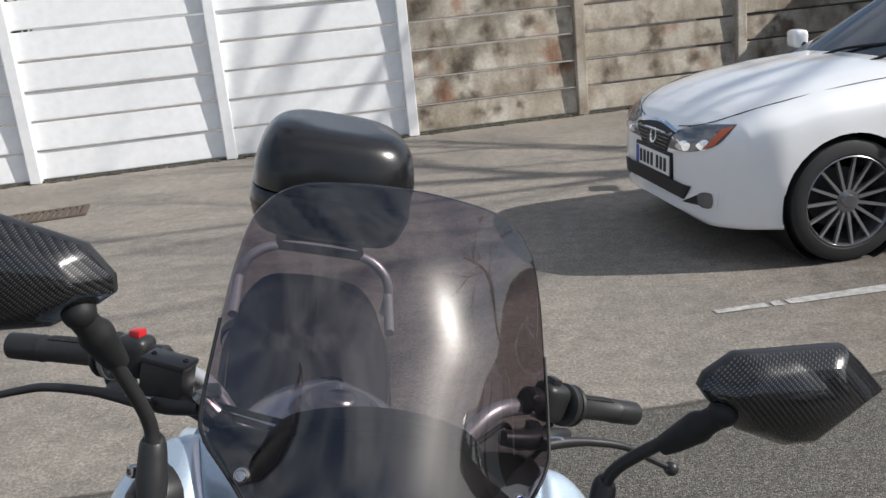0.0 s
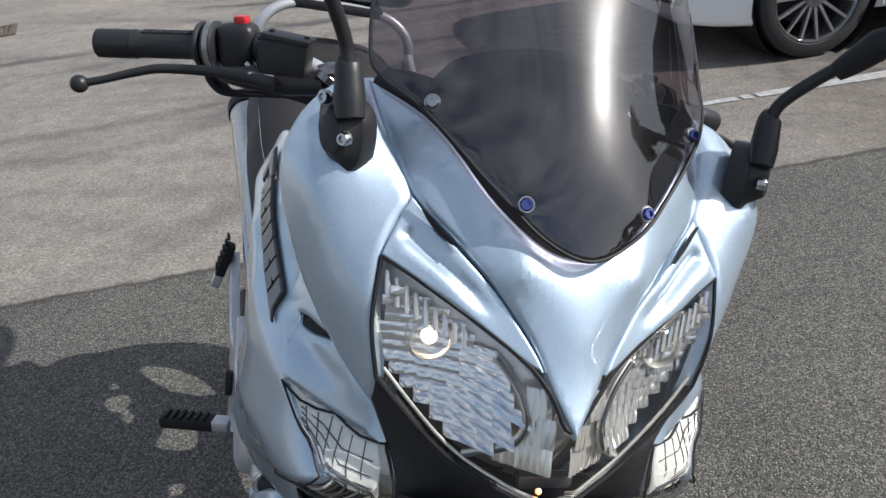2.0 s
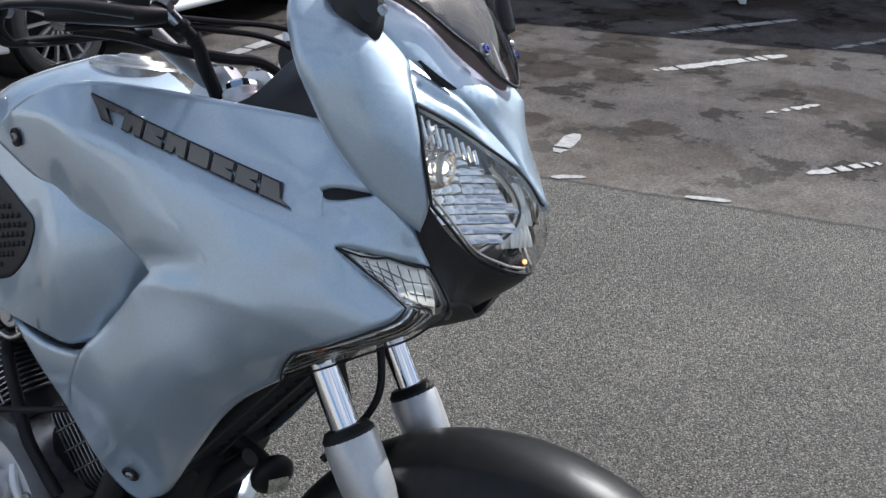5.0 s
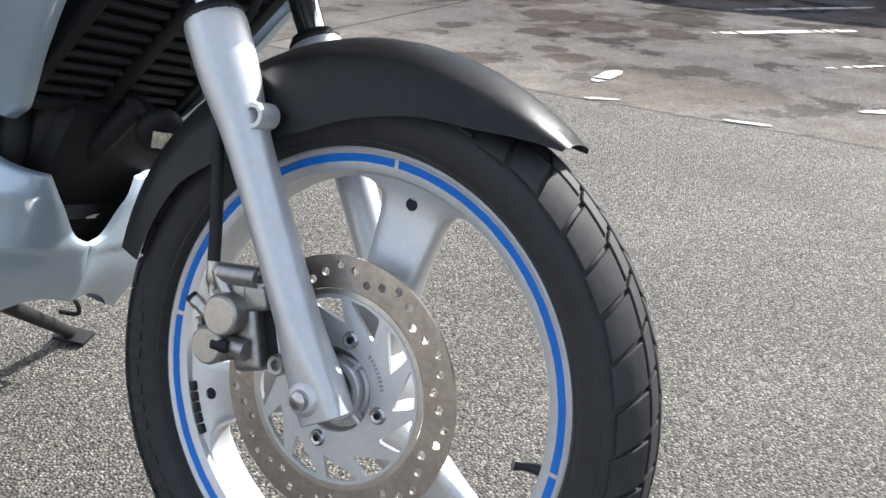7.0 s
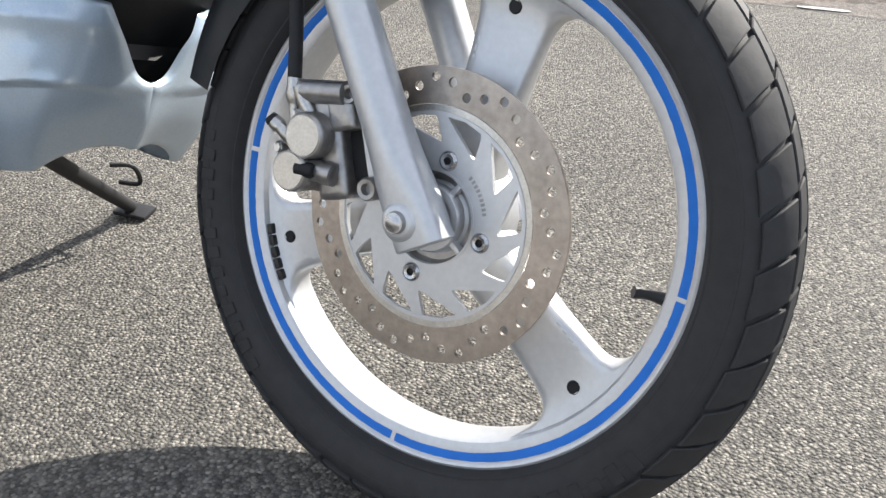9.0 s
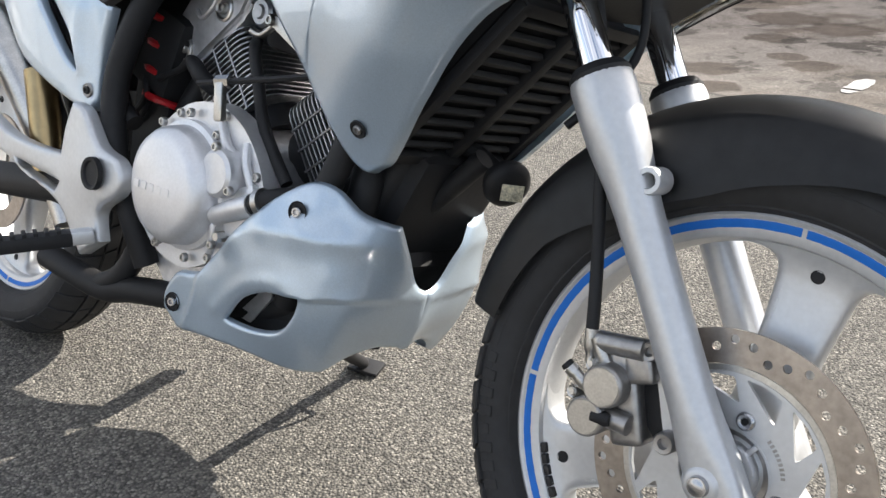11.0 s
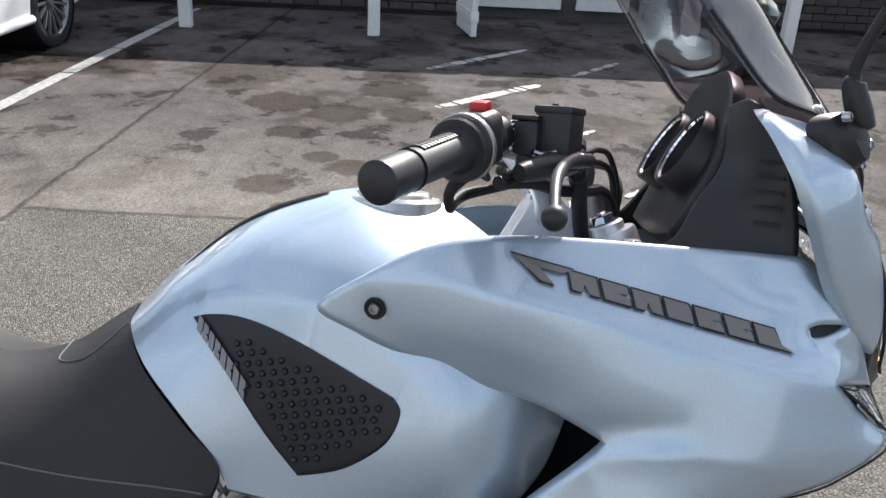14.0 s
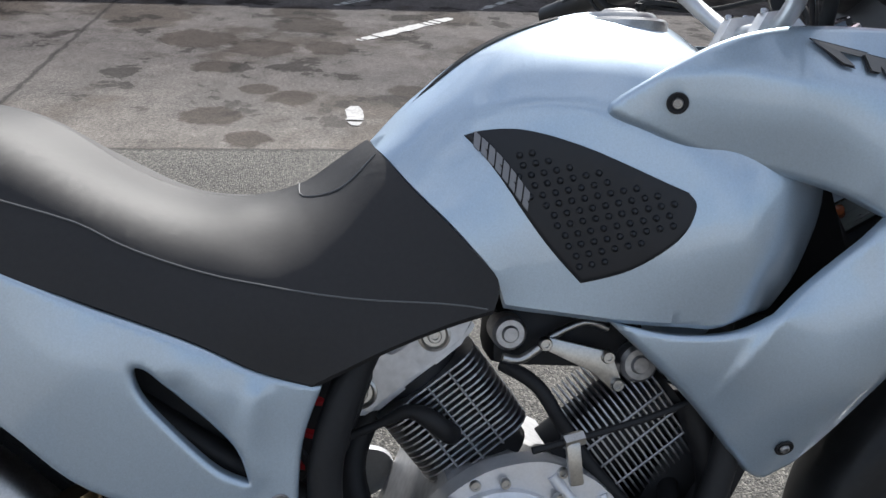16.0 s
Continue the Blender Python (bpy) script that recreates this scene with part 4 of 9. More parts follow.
def fork_leg(y):
    s = 1 if y > 0 else -1
    foot = Vector((FORK_X, y, WHEEL_Z))
    leg = new("fork_leg")
    leg.parent = bike
    bm = bmesh.new()
    ahead = Vector((FD.z, 0, -FD.x))
    rings = []
    # lower end: a squared lug that runs up into the round tube
    for d, rx, ry, power, shift in ((-0.021, 0.0235, 0.017, 5.0, 0.002), (-0.0195, 0.0252, 0.0185, 5.0, 0.002), (0.0, 0.0255, 0.0195, 4.5, 0.0015), (0.022, 0.0252, 0.0205, 4.0, 0.001), (0.042, 0.0245, 0.0215, 3.0, 0.0), (0.06, 0.0235, 0.0225, 2.3, 0.0), (0.085, 0.0228, 0.0228, 2.0, 0.0),
                                    (0.20, 0.0226, 0.0226, 2.0, 0.0), (0.26, 0.0235, 0.0235, 2.0, 0.0), (0.29, 0.0255, 0.0255, 2.0, 0.0), (0.31, 0.028, 0.028, 2.0, 0.0), (0.33, 0.0305, 0.0305, 2.0, 0.0), (0.352, 0.032, 0.032, 2.0, 0.0), (0.393, 0.0325, 0.0325, 2.0, 0.0), (0.400, 0.031, 0.031, 2.0, 0.0)):
        ring = []
        for k in range(32):
            a = 2 * math.pi * k / 32
            c, n = math.cos(a), math.sin(a)
            f = (abs(c) ** power + abs(n) ** power) ** (-1 / power)
            ring.append(bm.verts.new(foot + FD * d + ahead * (rx * f * c + shift) + Vector((0, ry * f * n, 0))))
        rings.append(ring)
    for p, q in zip(rings, rings[1:]):
        for j in range(32):
            bm.faces.new((p[j], p[(j + 1) % 32], q[(j + 1) % 32], q[j]))
    bm.faces.new(rings[0][::-1])
    bm.faces.new(rings[-1])
    slider = part("slider", bm, SILVER, leg, "silver-painted fork slider")
    bm = bmesh.new()
    lathe(bm, [(0.0, 0.0235), (0.0125, 0.0235), (0.0155, 0.0225), (0.0185, 0.018), (0.0215, 0.012)], 28, aim((0.001, y, WHEEL_Z + 0.002), (0, s, 0)))
    part("axle_boss", bm, SILVER, slider)
    bm = bmesh.new()
    tube(bm, [foot + FD * 0.398, foot + FD * 0.404, foot + FD * 0.412], [0.031, 0.0315, 0.026], 24, 1)
    part("dust_seal", bm, MATTE, leg, "black rubber dust seal")
    bm = bmesh.new()
    tube(bm, [foot + FD * 0.40, foot + FD * 0.80], 0.0175, 24, 1)
    part("stanchion", bm, CHROME, leg, "chromed fork tube")
    bm = bmesh.new()
    q = foot + FD * 0.315 + Vector((0.036, 0, -0.012))
    lathe(bm, [(0.0066, -0.004), (0.0066, 0.012), (0.008, 0.016), (0.0125, 0.016), (0.0135, 0.013), (0.0135, -0.012), (0.0, -0.012)], 22, aim(q, (0, s, 0)))
    block(bm, (0.03, 0.02, 0.022), Matrix.Translation(q - Vector((0.022, 0, -0.006))), 0.004)
    lug = part("guard_lug", bm, SILVER, leg)
    bm = bmesh.new()
    lathe(bm, [(0.0, 0.002), (0.0066, 0.002), (0.0070, 0.004)], 16, aim(q, (0, s, 0)))
    part("lug_bore", bm, MATTE, lug, "dark bolt hole")
    return leg


fork_leg(-0.088)
fork_leg(0.088)
bm = bmesh.new()
lathe(bm, [(0.0, 0.011), (0.0055, 0.011), (0.007, 0.010), (0.0092, 0.010), (0.0104, 0.006), (0.0104, -0.006)], 24, aim((0.001, -0.1065, WHEEL_Z + 0.002), (0, -1, 0)))
part("axle_nut", bm, BOLT, bike, "steel axle end")
bm = bmesh.new()
tube(bm, [(0, -0.1, WHEEL_Z), (0, 0.115, WHEEL_Z)], 0.0085, 16, 1)
part("axle", bm, STEEL, bike)


def caliper():
    c = new("brake_caliper")
    c.parent = bike
    P1, P2 = Vector((-0.1145, -0.075, 0.3835)), Vector((-0.1262, -0.075, 0.3480))
    tilt = Matrix.Rotation(radians(-18), 4, "Y")
    # two piston housings that run into one another, with a machined face
    for p, r in ((P1, 0.0222), (P2, 0.0208)):
        bm = bmesh.new()
        lathe(bm, [(0.0, 0.0335), (r - 0.0022, 0.0335), (r - 0.0008, 0.0322), (r, 0.030), (r, 0.0), (r + 0.0025, -0.012), (0.0, -0.012)], 32, aim(p, (0, -1, 0)))
        h = part("piston_housing", bm, GUNMETAL, c, "cast alloy piston housing")
        bm = bmesh.new()
        lathe(bm, [(0.0, 0.0345), (r - 0.0036, 0.0345), (r - 0.0030, 0.0335)], 32, aim(p, (0, -1, 0)))
        part("machined_face", bm, STEEL, h, "flat machined cap")
    # bridge over the disc
    bm = bmesh.new()
    block(bm, (0.036, 0.046, 0.098), Matrix.Translation((-0.1005, -0.066, 0.374)) @ tilt, 0.008, 3)
    block(bm, (0.030, 0.028, 0.030), Matrix.Translation((-0.088, -0.078, 0.408)) @ tilt, 0.006, 3)
    part("body", bm, GUNMETAL, c, "dark cast caliper bridge")
    # slide pins with their bosses
    for a, b, r in (((-0.138, -0.088, 0.421), (-0.086, -0.088, 0.428), 0.0112), ((-0.112, -0.094, 0.352), (-0.083, -0.094, 0.352), 0.0105)):
        bm = bmesh.new()
        a, b = Vector(a), Vector(b)
        d = (b - a).normalized()
        tube(bm, [a, a + d * 0.0012, b - d * 0.001, b], [r - 0.0015, r, r * 1.02, r * 0.8], 20, 1)
        part("slide_pin", bm, GUNMETAL, c, "round slide pin boss")
    bm = bmesh.new()
    tube(bm, [(-0.119, -0.104, 0.352), (-0.104, -0.104, 0.3525), (-0.100, -0.104, 0.353)], [0.0075, 0.0075, 0.0055], 12, 1)
    part("pin_boot", bm, MATTE, c, "black rubber pin boot")
    # black bracket plate between caliper and fork
    bm = bmesh.new()
    plate = [(-0.085, 0.432), (-0.072, 0.438), (-0.062, 0.425), (-0.064, 0.405), (-0.057, 0.385), (-0.050, 0.362), (-0.036, 0.350), (-0.040, 0.336), (-0.054, 0.334), (-0.072, 0.348), (-0.085, 0.372)]
    prism(bm, [(x, -0.066, z) for x, z in outline_flat(plate)][::-1], (0, -0.008, 0), bevel=0.0015)
    part("bracket", bm, MATTE, c, "black caliper bracket")
    bm = bmesh.new()
    fork_ear = [(-0.092, 0.442), (-0.078, 0.444), (-0.062, 0.412), (-0.034, 0.352), (-0.030, 0.336), (-0.046, 0.333), (-0.055, 0.352), (-0.074, 0.404)]
    prism(bm, [(x, -0.078, z) for x, z in outline_flat(fork_ear)][::-1], (0, 0.012, 0))
    part("fork_ear", bm, SILVER, c, "silver cast ear of the fork leg")
    for q, r in (((-0.0815, -0.080, 0.4285), 0.0098), ((-0.0475, -0.080, 0.3475), 0.0112)):
        bm = bmesh.new()
        lathe(bm, [(0.0, 0.006), (0.45 * r, 0.006), (0.5 * r, 0.013), (0.85 * r, 0.0135), (r, 0.011), (r, -0.006)], 20, aim(q, (0, -1, 0)))
        part("bolt", bm, GUNMETAL, c, "dark socket-head bolt")
    for q, r in (((-0.1340, -0.092, 0.398), 0.0068), ((-0.1480, -0.092, 0.3640), 0.0072)):
        bm = bmesh.new()
        lathe(bm, [(0.0, 0.008), (0.5 * r, 0.008), (0.6 * r, 0.006), (0.9 * r, 0.007), (r, 0.004), (r, -0.014)], 14, aim(q, (-0.25, -1, 0.1)))
        part("bolt", bm, STEEL, c)
    bm = bmesh.new()
    tube(bm, [(-0.128, -0.094, 0.3715), (-0.140, -0.098, 0.3785), (-0.1475, -0.1, 0.384), (-0.1495, -0.1, 0.385), (-0.156, -0.102, 0.389)], [0.0082, 0.0072, 0.0062, 0.0078, 0.0074], 12, 2)
    part("bleed_nipple", bm, STEEL, c)
    bm = bmesh.new()
    tube(bm, [(-0.1565, -0.1022, 0.3895), (-0.160, -0.1035, 0.3925)], [0.0072, 0.0062], 10, 1)
    part("nipple_cap", bm, MATTE, c, "black rubber nipple cap")
    bm = bmesh.new()
    tube(bm, [(-0.124, -0.088, 0.402), (-0.1305, -0.09, 0.411), (-0.135, -0.092, 0.419), (-0.1385, -0.093, 0.4255)], [0.0085, 0.0085, 0.0072, 0.0072], 14, 2)
    part("banjo", bm, STEEL, c, "steel banjo union")
    bm = bmesh.new()
    tube(bm, [(-0.139, -0.094, 0.398), (-0.1415, -0.094, 0.408), (-0.1425, -0.094, 0.414), (-0.1445, -0.093, 0.432)], [0.0045, 0.0045, 0.0066, 0.0070], 12, 2)
    part("hose_ferrule", bm, STEEL, c)
    bm = bmesh.new()
    tube(bm, [(-0.1445, -0.093, 0.430), (-0.1495, -0.091, 0.46), (-0.160, -0.087, 0.51), (-0.180, -0.083, 0.6), (-0.205, -0.078, 0.7), (-0.245, -0.07, 0.8)], 0.0068, 12, 6)
    part("brake_hose", bm, MATTE, c, "black rubber brake hose")


def outline_flat(pts):
    return [(p.x, p.y) for p in spline([(a, b, 0) for a, b in pts], 3, True)]


caliper()


# ---- front mudguard ----
def mudguard():
    """A long guard over the front wheel, rounded across, with side skirts down to the fork."""
    bm = bmesh.new()
    rows = []
    n = 30
    for i in range(n + 1):
        t = i / n
        a = radians(57 + 110 * t)                               # from the tip round over the top to the rear
        top = 0.347 + 0.016 * math.sin(math.pi * t)
        skirt = np.interp(t, [0, 0.1, 0.3, 0.45, 0.62, 0.8, 1], [0.001, 0.02, 0.055, 0.075, 0.075, 0.045, 0.03])
        half = np.interp(t, [0, 0.06, 0.2, 0.5, 0.8, 1], [0.035, 0.056, 0.066, 0.07, 0.066, 0.06])
        row = []
        for j in range(17):
            u = -1 + j / 8
            ang = u * 1.45
            y = half * math.sin(ang) / math.sin(1.45)
            r = top - (1 - math.cos(ang)) * (np.interp(t, [0, 0.12], [0.010, 0.028]) + skirt * 0.35) - max(0, abs(u) - 0.75) / 0.25 * skirt * 0.7
            row.append(bm.verts.new((r * math.cos(a), y, WHEEL_Z + r * math.sin(a))))
        rows.append(row)
    for p, q in zip(rows, rows[1:]):
        for j in range(16):
            bm.faces.new((p[j], p[j + 1], q[j + 1], q[j]))
    bmesh.ops.solidify(bm, geom=bm.faces[:], thickness=0.003)
    part("mudguard", bm, GUARD, bike, "black plastic front mudguard, scuffed pale on top")


mudguard()

# ---- side fairing ----
SIDE_RIM = [(-0.674, -0.166, 0.952), (-0.628, -0.183, 0.989), (-0.573, -0.192, 1.02), (-0.523, -0.194, 1.034), (-0.471, -0.192, 1.039), (-0.399, -0.188, 1.039), (-0.314, -0.187, 1.037),
            (-0.21, -0.19, 1.035, 1), (-0.16, -0.176, 0.99), (-0.12, -0.15, 0.935, 1), (-0.106, -0.128, 0.899, 1), (-0.171, -0.213, 0.918, 1), (-0.103, -0.181, 0.866, 1),
            (-0.110, -0.190, 0.853), (-0.126, -0.197, 0.842), (-0.149, -0.203, 0.829), (-0.173, -0.207, 0.816), (-0.196, -0.204, 0.805), (-0.215, -0.198, 0.796, 1), (-0.233, -0.184, 0.773), (-0.251, -0.163, 0.746, 1), (-0.303, -0.168, 0.705), (-0.356, -0.158, 0.633), (-0.405, -0.138, 0.562), (-0.432, -0.128, 0.537), (-0.47, -0.134, 0.535), (-0.563, -0.15, 0.638),
            (-0.654, -0.15, 0.724, 1), (-0.582, -0.165, 0.712), (-0.51, -0.186, 0.724), (-0.455, -0.199, 0.775), (-0.387, -0.216, 0.848, 1), (-0.456, -0.2, 0.878), (-0.561, -0.178, 0.901), (-0.635, -0.172, 0.93)]
SIDE_IN = [(-0.6, -0.192, 0.960), (-0.5, -0.207, 1.014), (-0.5, -0.222, 0.978), (-0.5, -0.219, 0.945), (-0.4, -0.207, 1.008), (-0.4, -0.230, 0.965), (-0.4, -0.231, 0.93), (-0.4, -0.227, 0.89), (-0.36, -0.231, 0.81), (-0.4, -0.220, 0.76), (-0.41, -0.210, 0.70), (-0.43, -0.178, 0.62),
           (-0.3, -0.203, 0.992), (-0.3, -0.234, 0.942), (-0.3, -0.236, 0.905), (-0.3, -0.231, 0.84), (-0.3, -0.231, 0.79), (-0.25, -0.222, 0.792), (-0.305, -0.226, 0.753), (-0.341, -0.219, 0.721), (-0.379, -0.201, 0.66), (-0.24, -0.194, 0.985), (-0.235, -0.226, 0.938), (-0.2, -0.221, 0.885), (-0.2, -0.222, 0.838),
           (-0.5, -0.187, 0.70), (-0.5, -0.168, 0.63), (-0.58, -0.164, 0.69)]
side_sheet = Sheet(SIDE_RIM + SIDE_IN, (0.08, -1, 0.12), (1.2e-3, len(SIDE_RIM), 1.2e-3))
SIDE_RIDGES = (([(-0.62, -0.19, 0.985), (-0.56, -0.21, 0.992), (-0.5, -0.22, 0.984), (-0.4, -0.23, 0.968), (-0.3, -0.232, 0.946), (-0.22, -0.225, 0.930), (-0.16, -0.22, 0.915), (-0.10, -0.21, 0.90)], 0.0042, 0.034, "crease"),
               ([(-0.400, -0.216, 0.856), (-0.36, -0.23, 0.866), (-0.30, -0.23, 0.874)], -0.004, 0.016),
               ([(-0.405, -0.216, 0.822), (-0.391, -0.21, 0.834), (-0.345, -0.23, 0.844), (-0.29, -0.23, 0.846), (-0.20, -0.23, 0.835), (-0.14, -0.23, 0.82)], 0.0055, 0.055, "crease"),
               ([(-0.492, -0.18, 0.735), (-0.507, -0.18, 0.710), (-0.525, -0.18, 0.675), (-0.545, -0.18, 0.63)], 0.007, 0.060, "lip"),
               ([(-0.20, -0.2, 0.957), (-0.165, -0.18, 0.945), (-0.135, -0.16, 0.925)], -0.004, 0.010),
               ([(-0.217, -0.2, 0.796), (-0.25, -0.22, 0.785), (-0.274, -0.225, 0.772), (-0.305, -0.225, 0.753), (-0.341, -0.22, 0.721), (-0.364, -0.21, 0.692), (-0.379, -0.2, 0.66), (-0.40, -0.18, 0.60)], 0.003, 0.034, "crease"))
slit = [(-0.203, -0.19, 0.964, 1), (-0.188, -0.19, 0.970), (-0.153, -0.18, 0.969, 1), (-0.178, -0.19, 0.9605), (-0.195, -0.19, 0.9585)]
bm = shell(SIDE_RIM, SIDE_IN, (0.08, -1, 0.12), 0.012, 0.005, 0.006, [slit], side_sheet, ridges=SIDE_RIDGES)
both("side_fairing", bm, PAINT, bike, "light blue-silver painted side fairing")

loop = [side_sheet.place((p[0] * 1.0 + (p[0] + 0.185) * 0.25, p[1], p[2] + (p[2] - 0.965) * 0.8), -0.007) for p in slit]
bm = bmesh.new()
prism(bm, loop, side_sheet.n * -0.002)
both("slit_backing", bm, MATTE, bike, "black inside of the air slit", flat=True)


def badge(sheet, a, b, height, shapes, mat, back, lift=0.0, lean=-0.95):
    """A raised emblem on a panel as plain slanted shapes: a to b is its middle line; shapes: (start, end, outline in 0 to 1)."""
    a, b = Vector(a), Vector(b)
    ahead = (b - a).normalized()
    up = sheet.n.cross(ahead).normalized()
    if up.z < 0:
        up = -up
    span = (b - a).length
    for x0, x1, loop in shapes:
        for n, grow in ((0, 0.0016), (1, 0.0)):
            mid_x = sum(p[0] for p in loop) / len(loop)
            pts = []
            for x, z in loop:
                gx, gz = math.copysign(grow, x - mid_x), math.copysign(grow, z - 0.5)
                pts.append(a + ahead * (span * (x0 + (x1 - x0) * x) + gx + lean * height * (z - 0.5)) + up * (height * (z - 0.5) + gz))
            if n:
                bm = bmesh.new()
                prism(bm, [sheet.place(p, lift + 0.0006) for p in pts], sheet.n * 0.0020)
                part("badge_bar", bm, mat, bike, "raised bronze-grey badge shape", flat=True)
            elif back:
                bm = bmesh.new()
                prism(bm, [sheet.place(p, lift - 0.001) for p in pts], sheet.n * 0.0020)
                part("badge_plate", bm, back, bike, "dark badge edge", flat=True)


WING = [(0.0, 1.0), (1.0, 1.0), (0.80, 0.68), (0.44, 0.68), (0.62, 0.0), (0.42, 0.0)]
BAR = [(0.0, 0.0), (0.0, 0.92), (0.92, 0.92), (1.0, 0.80), (1.0, 0.08), (0.92, 0.0)]
NOTCHED = [(0.0, 0.0), (0.0, 0.92), (1.0, 0.92), (1.0, 0.55), (0.62, 0.46), (1.0, 0.36), (1.0, 0.0)]
SPLIT = [(0.0, 0.0), (0.0, 0.92), (1.0, 0.92), (1.0, 0.0), (0.62, 0.0), (0.5, 0.42), (0.38, 0.0)]
END = [(0.0, 0.0), (0.0, 0.92), (0.85, 0.92), (1.0, 0.2), (1.5, 0.0)]
EMBLEM = [(-0.10, 0.15, WING), (0.13, 0.24, SPLIT), (0.26, 0.365, NOTCHED), (0.385, 0.495, SPLIT), (0.515, 0.62, BAR), (0.64, 0.745, NOTCHED), (0.765, 0.87, NOTCHED), (0.89, 0.99, END)]
PRINT = [(0.125 * k, 0.125 * k + 0.1, (BAR, NOTCHED)[k % 2]) for k in range(8)]


badge(side_sheet, (-0.462, -0.218, 1.010), (-0.232, -0.215, 0.959), 0.0175, EMBLEM, GOLD, BADGE, 0.0035, -0.45)
for p in ((-0.614, -0.186, 0.958), (-0.445, -0.164, 0.577)):
    q = side_sheet.place(p, 0.0025 if p[2] > 0.9 else 0.002)
    bm = bmesh.new()
    lathe(bm, [(0.0, 0.0012), (0.0075, 0.0012), (0.0095, 0.0024), (0.0108, 0.0022), (0.0112, 0.0)], 24, aim(q, side_sheet.normal(p)))
    w = part("washer", bm, MATTE, bike, "black recessed washer")
    screw(q + side_sheet.normal(p) * 0.0012, side_sheet.normal(p), 0.0058, w, GUNMETAL)

# ---- tank ----
TANK_RIM = [(-0.908, 0.0, 0.905, 1), (-0.848, 0.0, 0.967), (-0.77, 0.0, 1.025), (-0.699, 0.0, 1.052), (-0.627, 0.0, 1.062), (-0.571, 0.0, 1.055), (-0.51, 0.0, 1.02), (-0.44, 0.0, 0.965, 1), (-0.43, -0.08, 0.94), (-0.412, -0.115, 0.9),
            (-0.408, -0.122, 0.865), (-0.432, -0.130, 0.789), (-0.470, -0.138, 0.735, 1), (-0.536, -0.172, 0.727), (-0.582, -0.165, 0.725), (-0.647, -0.15, 0.727), (-0.711, -0.132, 0.732), (-0.768, -0.122, 0.738, 1),
            (-0.782, -0.128, 0.774), (-0.817, -0.125, 0.814), (-0.869, -0.1, 0.864), (-0.9, -0.055, 0.898)]
TANK_IN = [(-0.440, -0.157, 0.865), (-0.464, -0.165, 0.789), (-0.498, -0.166, 0.745), (-0.811, -0.104, 0.918), (-0.584, -0.181, 0.862), (-0.685, -0.142, 0.764), (-0.75, -0.13, 0.85), (-0.764, -0.118, 0.945), (-0.678, -0.152, 0.939), (-0.568, -0.19, 0.876), (-0.53, -0.197, 0.80), (-0.676, -0.1, 1.012),
           (-0.578, -0.12, 0.998), (-0.77, -0.06, 1.005), (-0.65, -0.05, 1.048), (-0.86, -0.05, 0.94), (-0.62, -0.17, 0.80), (-0.5, -0.1, 0.98)]
tank_sheet = Sheet(TANK_RIM + TANK_IN, (0, -0.8, 0.6), 5e-4)
bm = shell(TANK_RIM, TANK_IN, (0, -0.8, 0.6), 0.01, 0.011, 0.0, [], tank_sheet, ridges=(([(-0.80, -0.11, 0.95), (-0.72, -0.135, 0.955), (-0.62, -0.165, 0.93), (-0.56, -0.185, 0.885)], 0.005, 0.012),))
o = mirrored(bm)
me = bpy.data.meshes.new("tmp")
o.to_mesh(me)
bm.from_mesh(me)
o.free()
bpy.data.meshes.remove(me)
bmesh.ops.remove_doubles(bm, verts=[v for v in bm.verts if abs(v.co.y) < 0.002], dist=0.002)
part("fuel_tank", bm, PAINT, bike, "light blue-silver painted fuel tank")
PAD_RIM = [(-0.815, -0.104, 0.92, 1), (-0.795, -0.11, 0.925), (-0.755, -0.12, 0.922), (-0.70, -0.13, 0.90), (-0.592, -0.18, 0.868, 1), (-0.584, -0.18, 0.85), (-0.598, -0.17, 0.812), (-0.64, -0.15, 0.776), (-0.69, -0.138, 0.763, 1), (-0.74, -0.13, 0.82)]
bm = shell(PAD_RIM, [], (0, -0.8, 0.6), 0.002, 0.012, 0.003, [], tank_sheet, 0.003)
both("tank_pad", bm, PAD, bike, "dark rubber tank grip pad with raised dots")
bm = bmesh.new()
for i in range(16):
    for j in range(22):
        p = Vector((-0.785 + 0.0125 * i + 0.004 * (j % 2), -0.14, 0.70 + 0.0115 * j))
        q = tank_sheet.place(p, 0.0045)
        lo = np.interp(q.x, [-0.79, -0.69, -0.61], [0.915, 0.777, 0.828])
        hi = np.interp(q.x, [-0.79, -0.755, -0.60], [0.914, 0.911, 0.858])
        if lo < q.z < hi and -0.765 < q.x < -0.605:
            lathe(bm, [(0.0, 0.0026), (0.0020, 0.0022), (0.0034, 0.0006), (0.0040, -0.0008)], 8, aim(q, (0, -0.95, 0.25)))
o2 = both("pad_dots", bm, PAD, bike, "raised rubber dots")
badge(tank_sheet, (-0.806, -0.105, 0.91), (-0.748, -0.12, 0.838), 0.012, PRINT, material("pad_print", (0.22, 0.22, 0.23), 0.5), None, 0.0055)

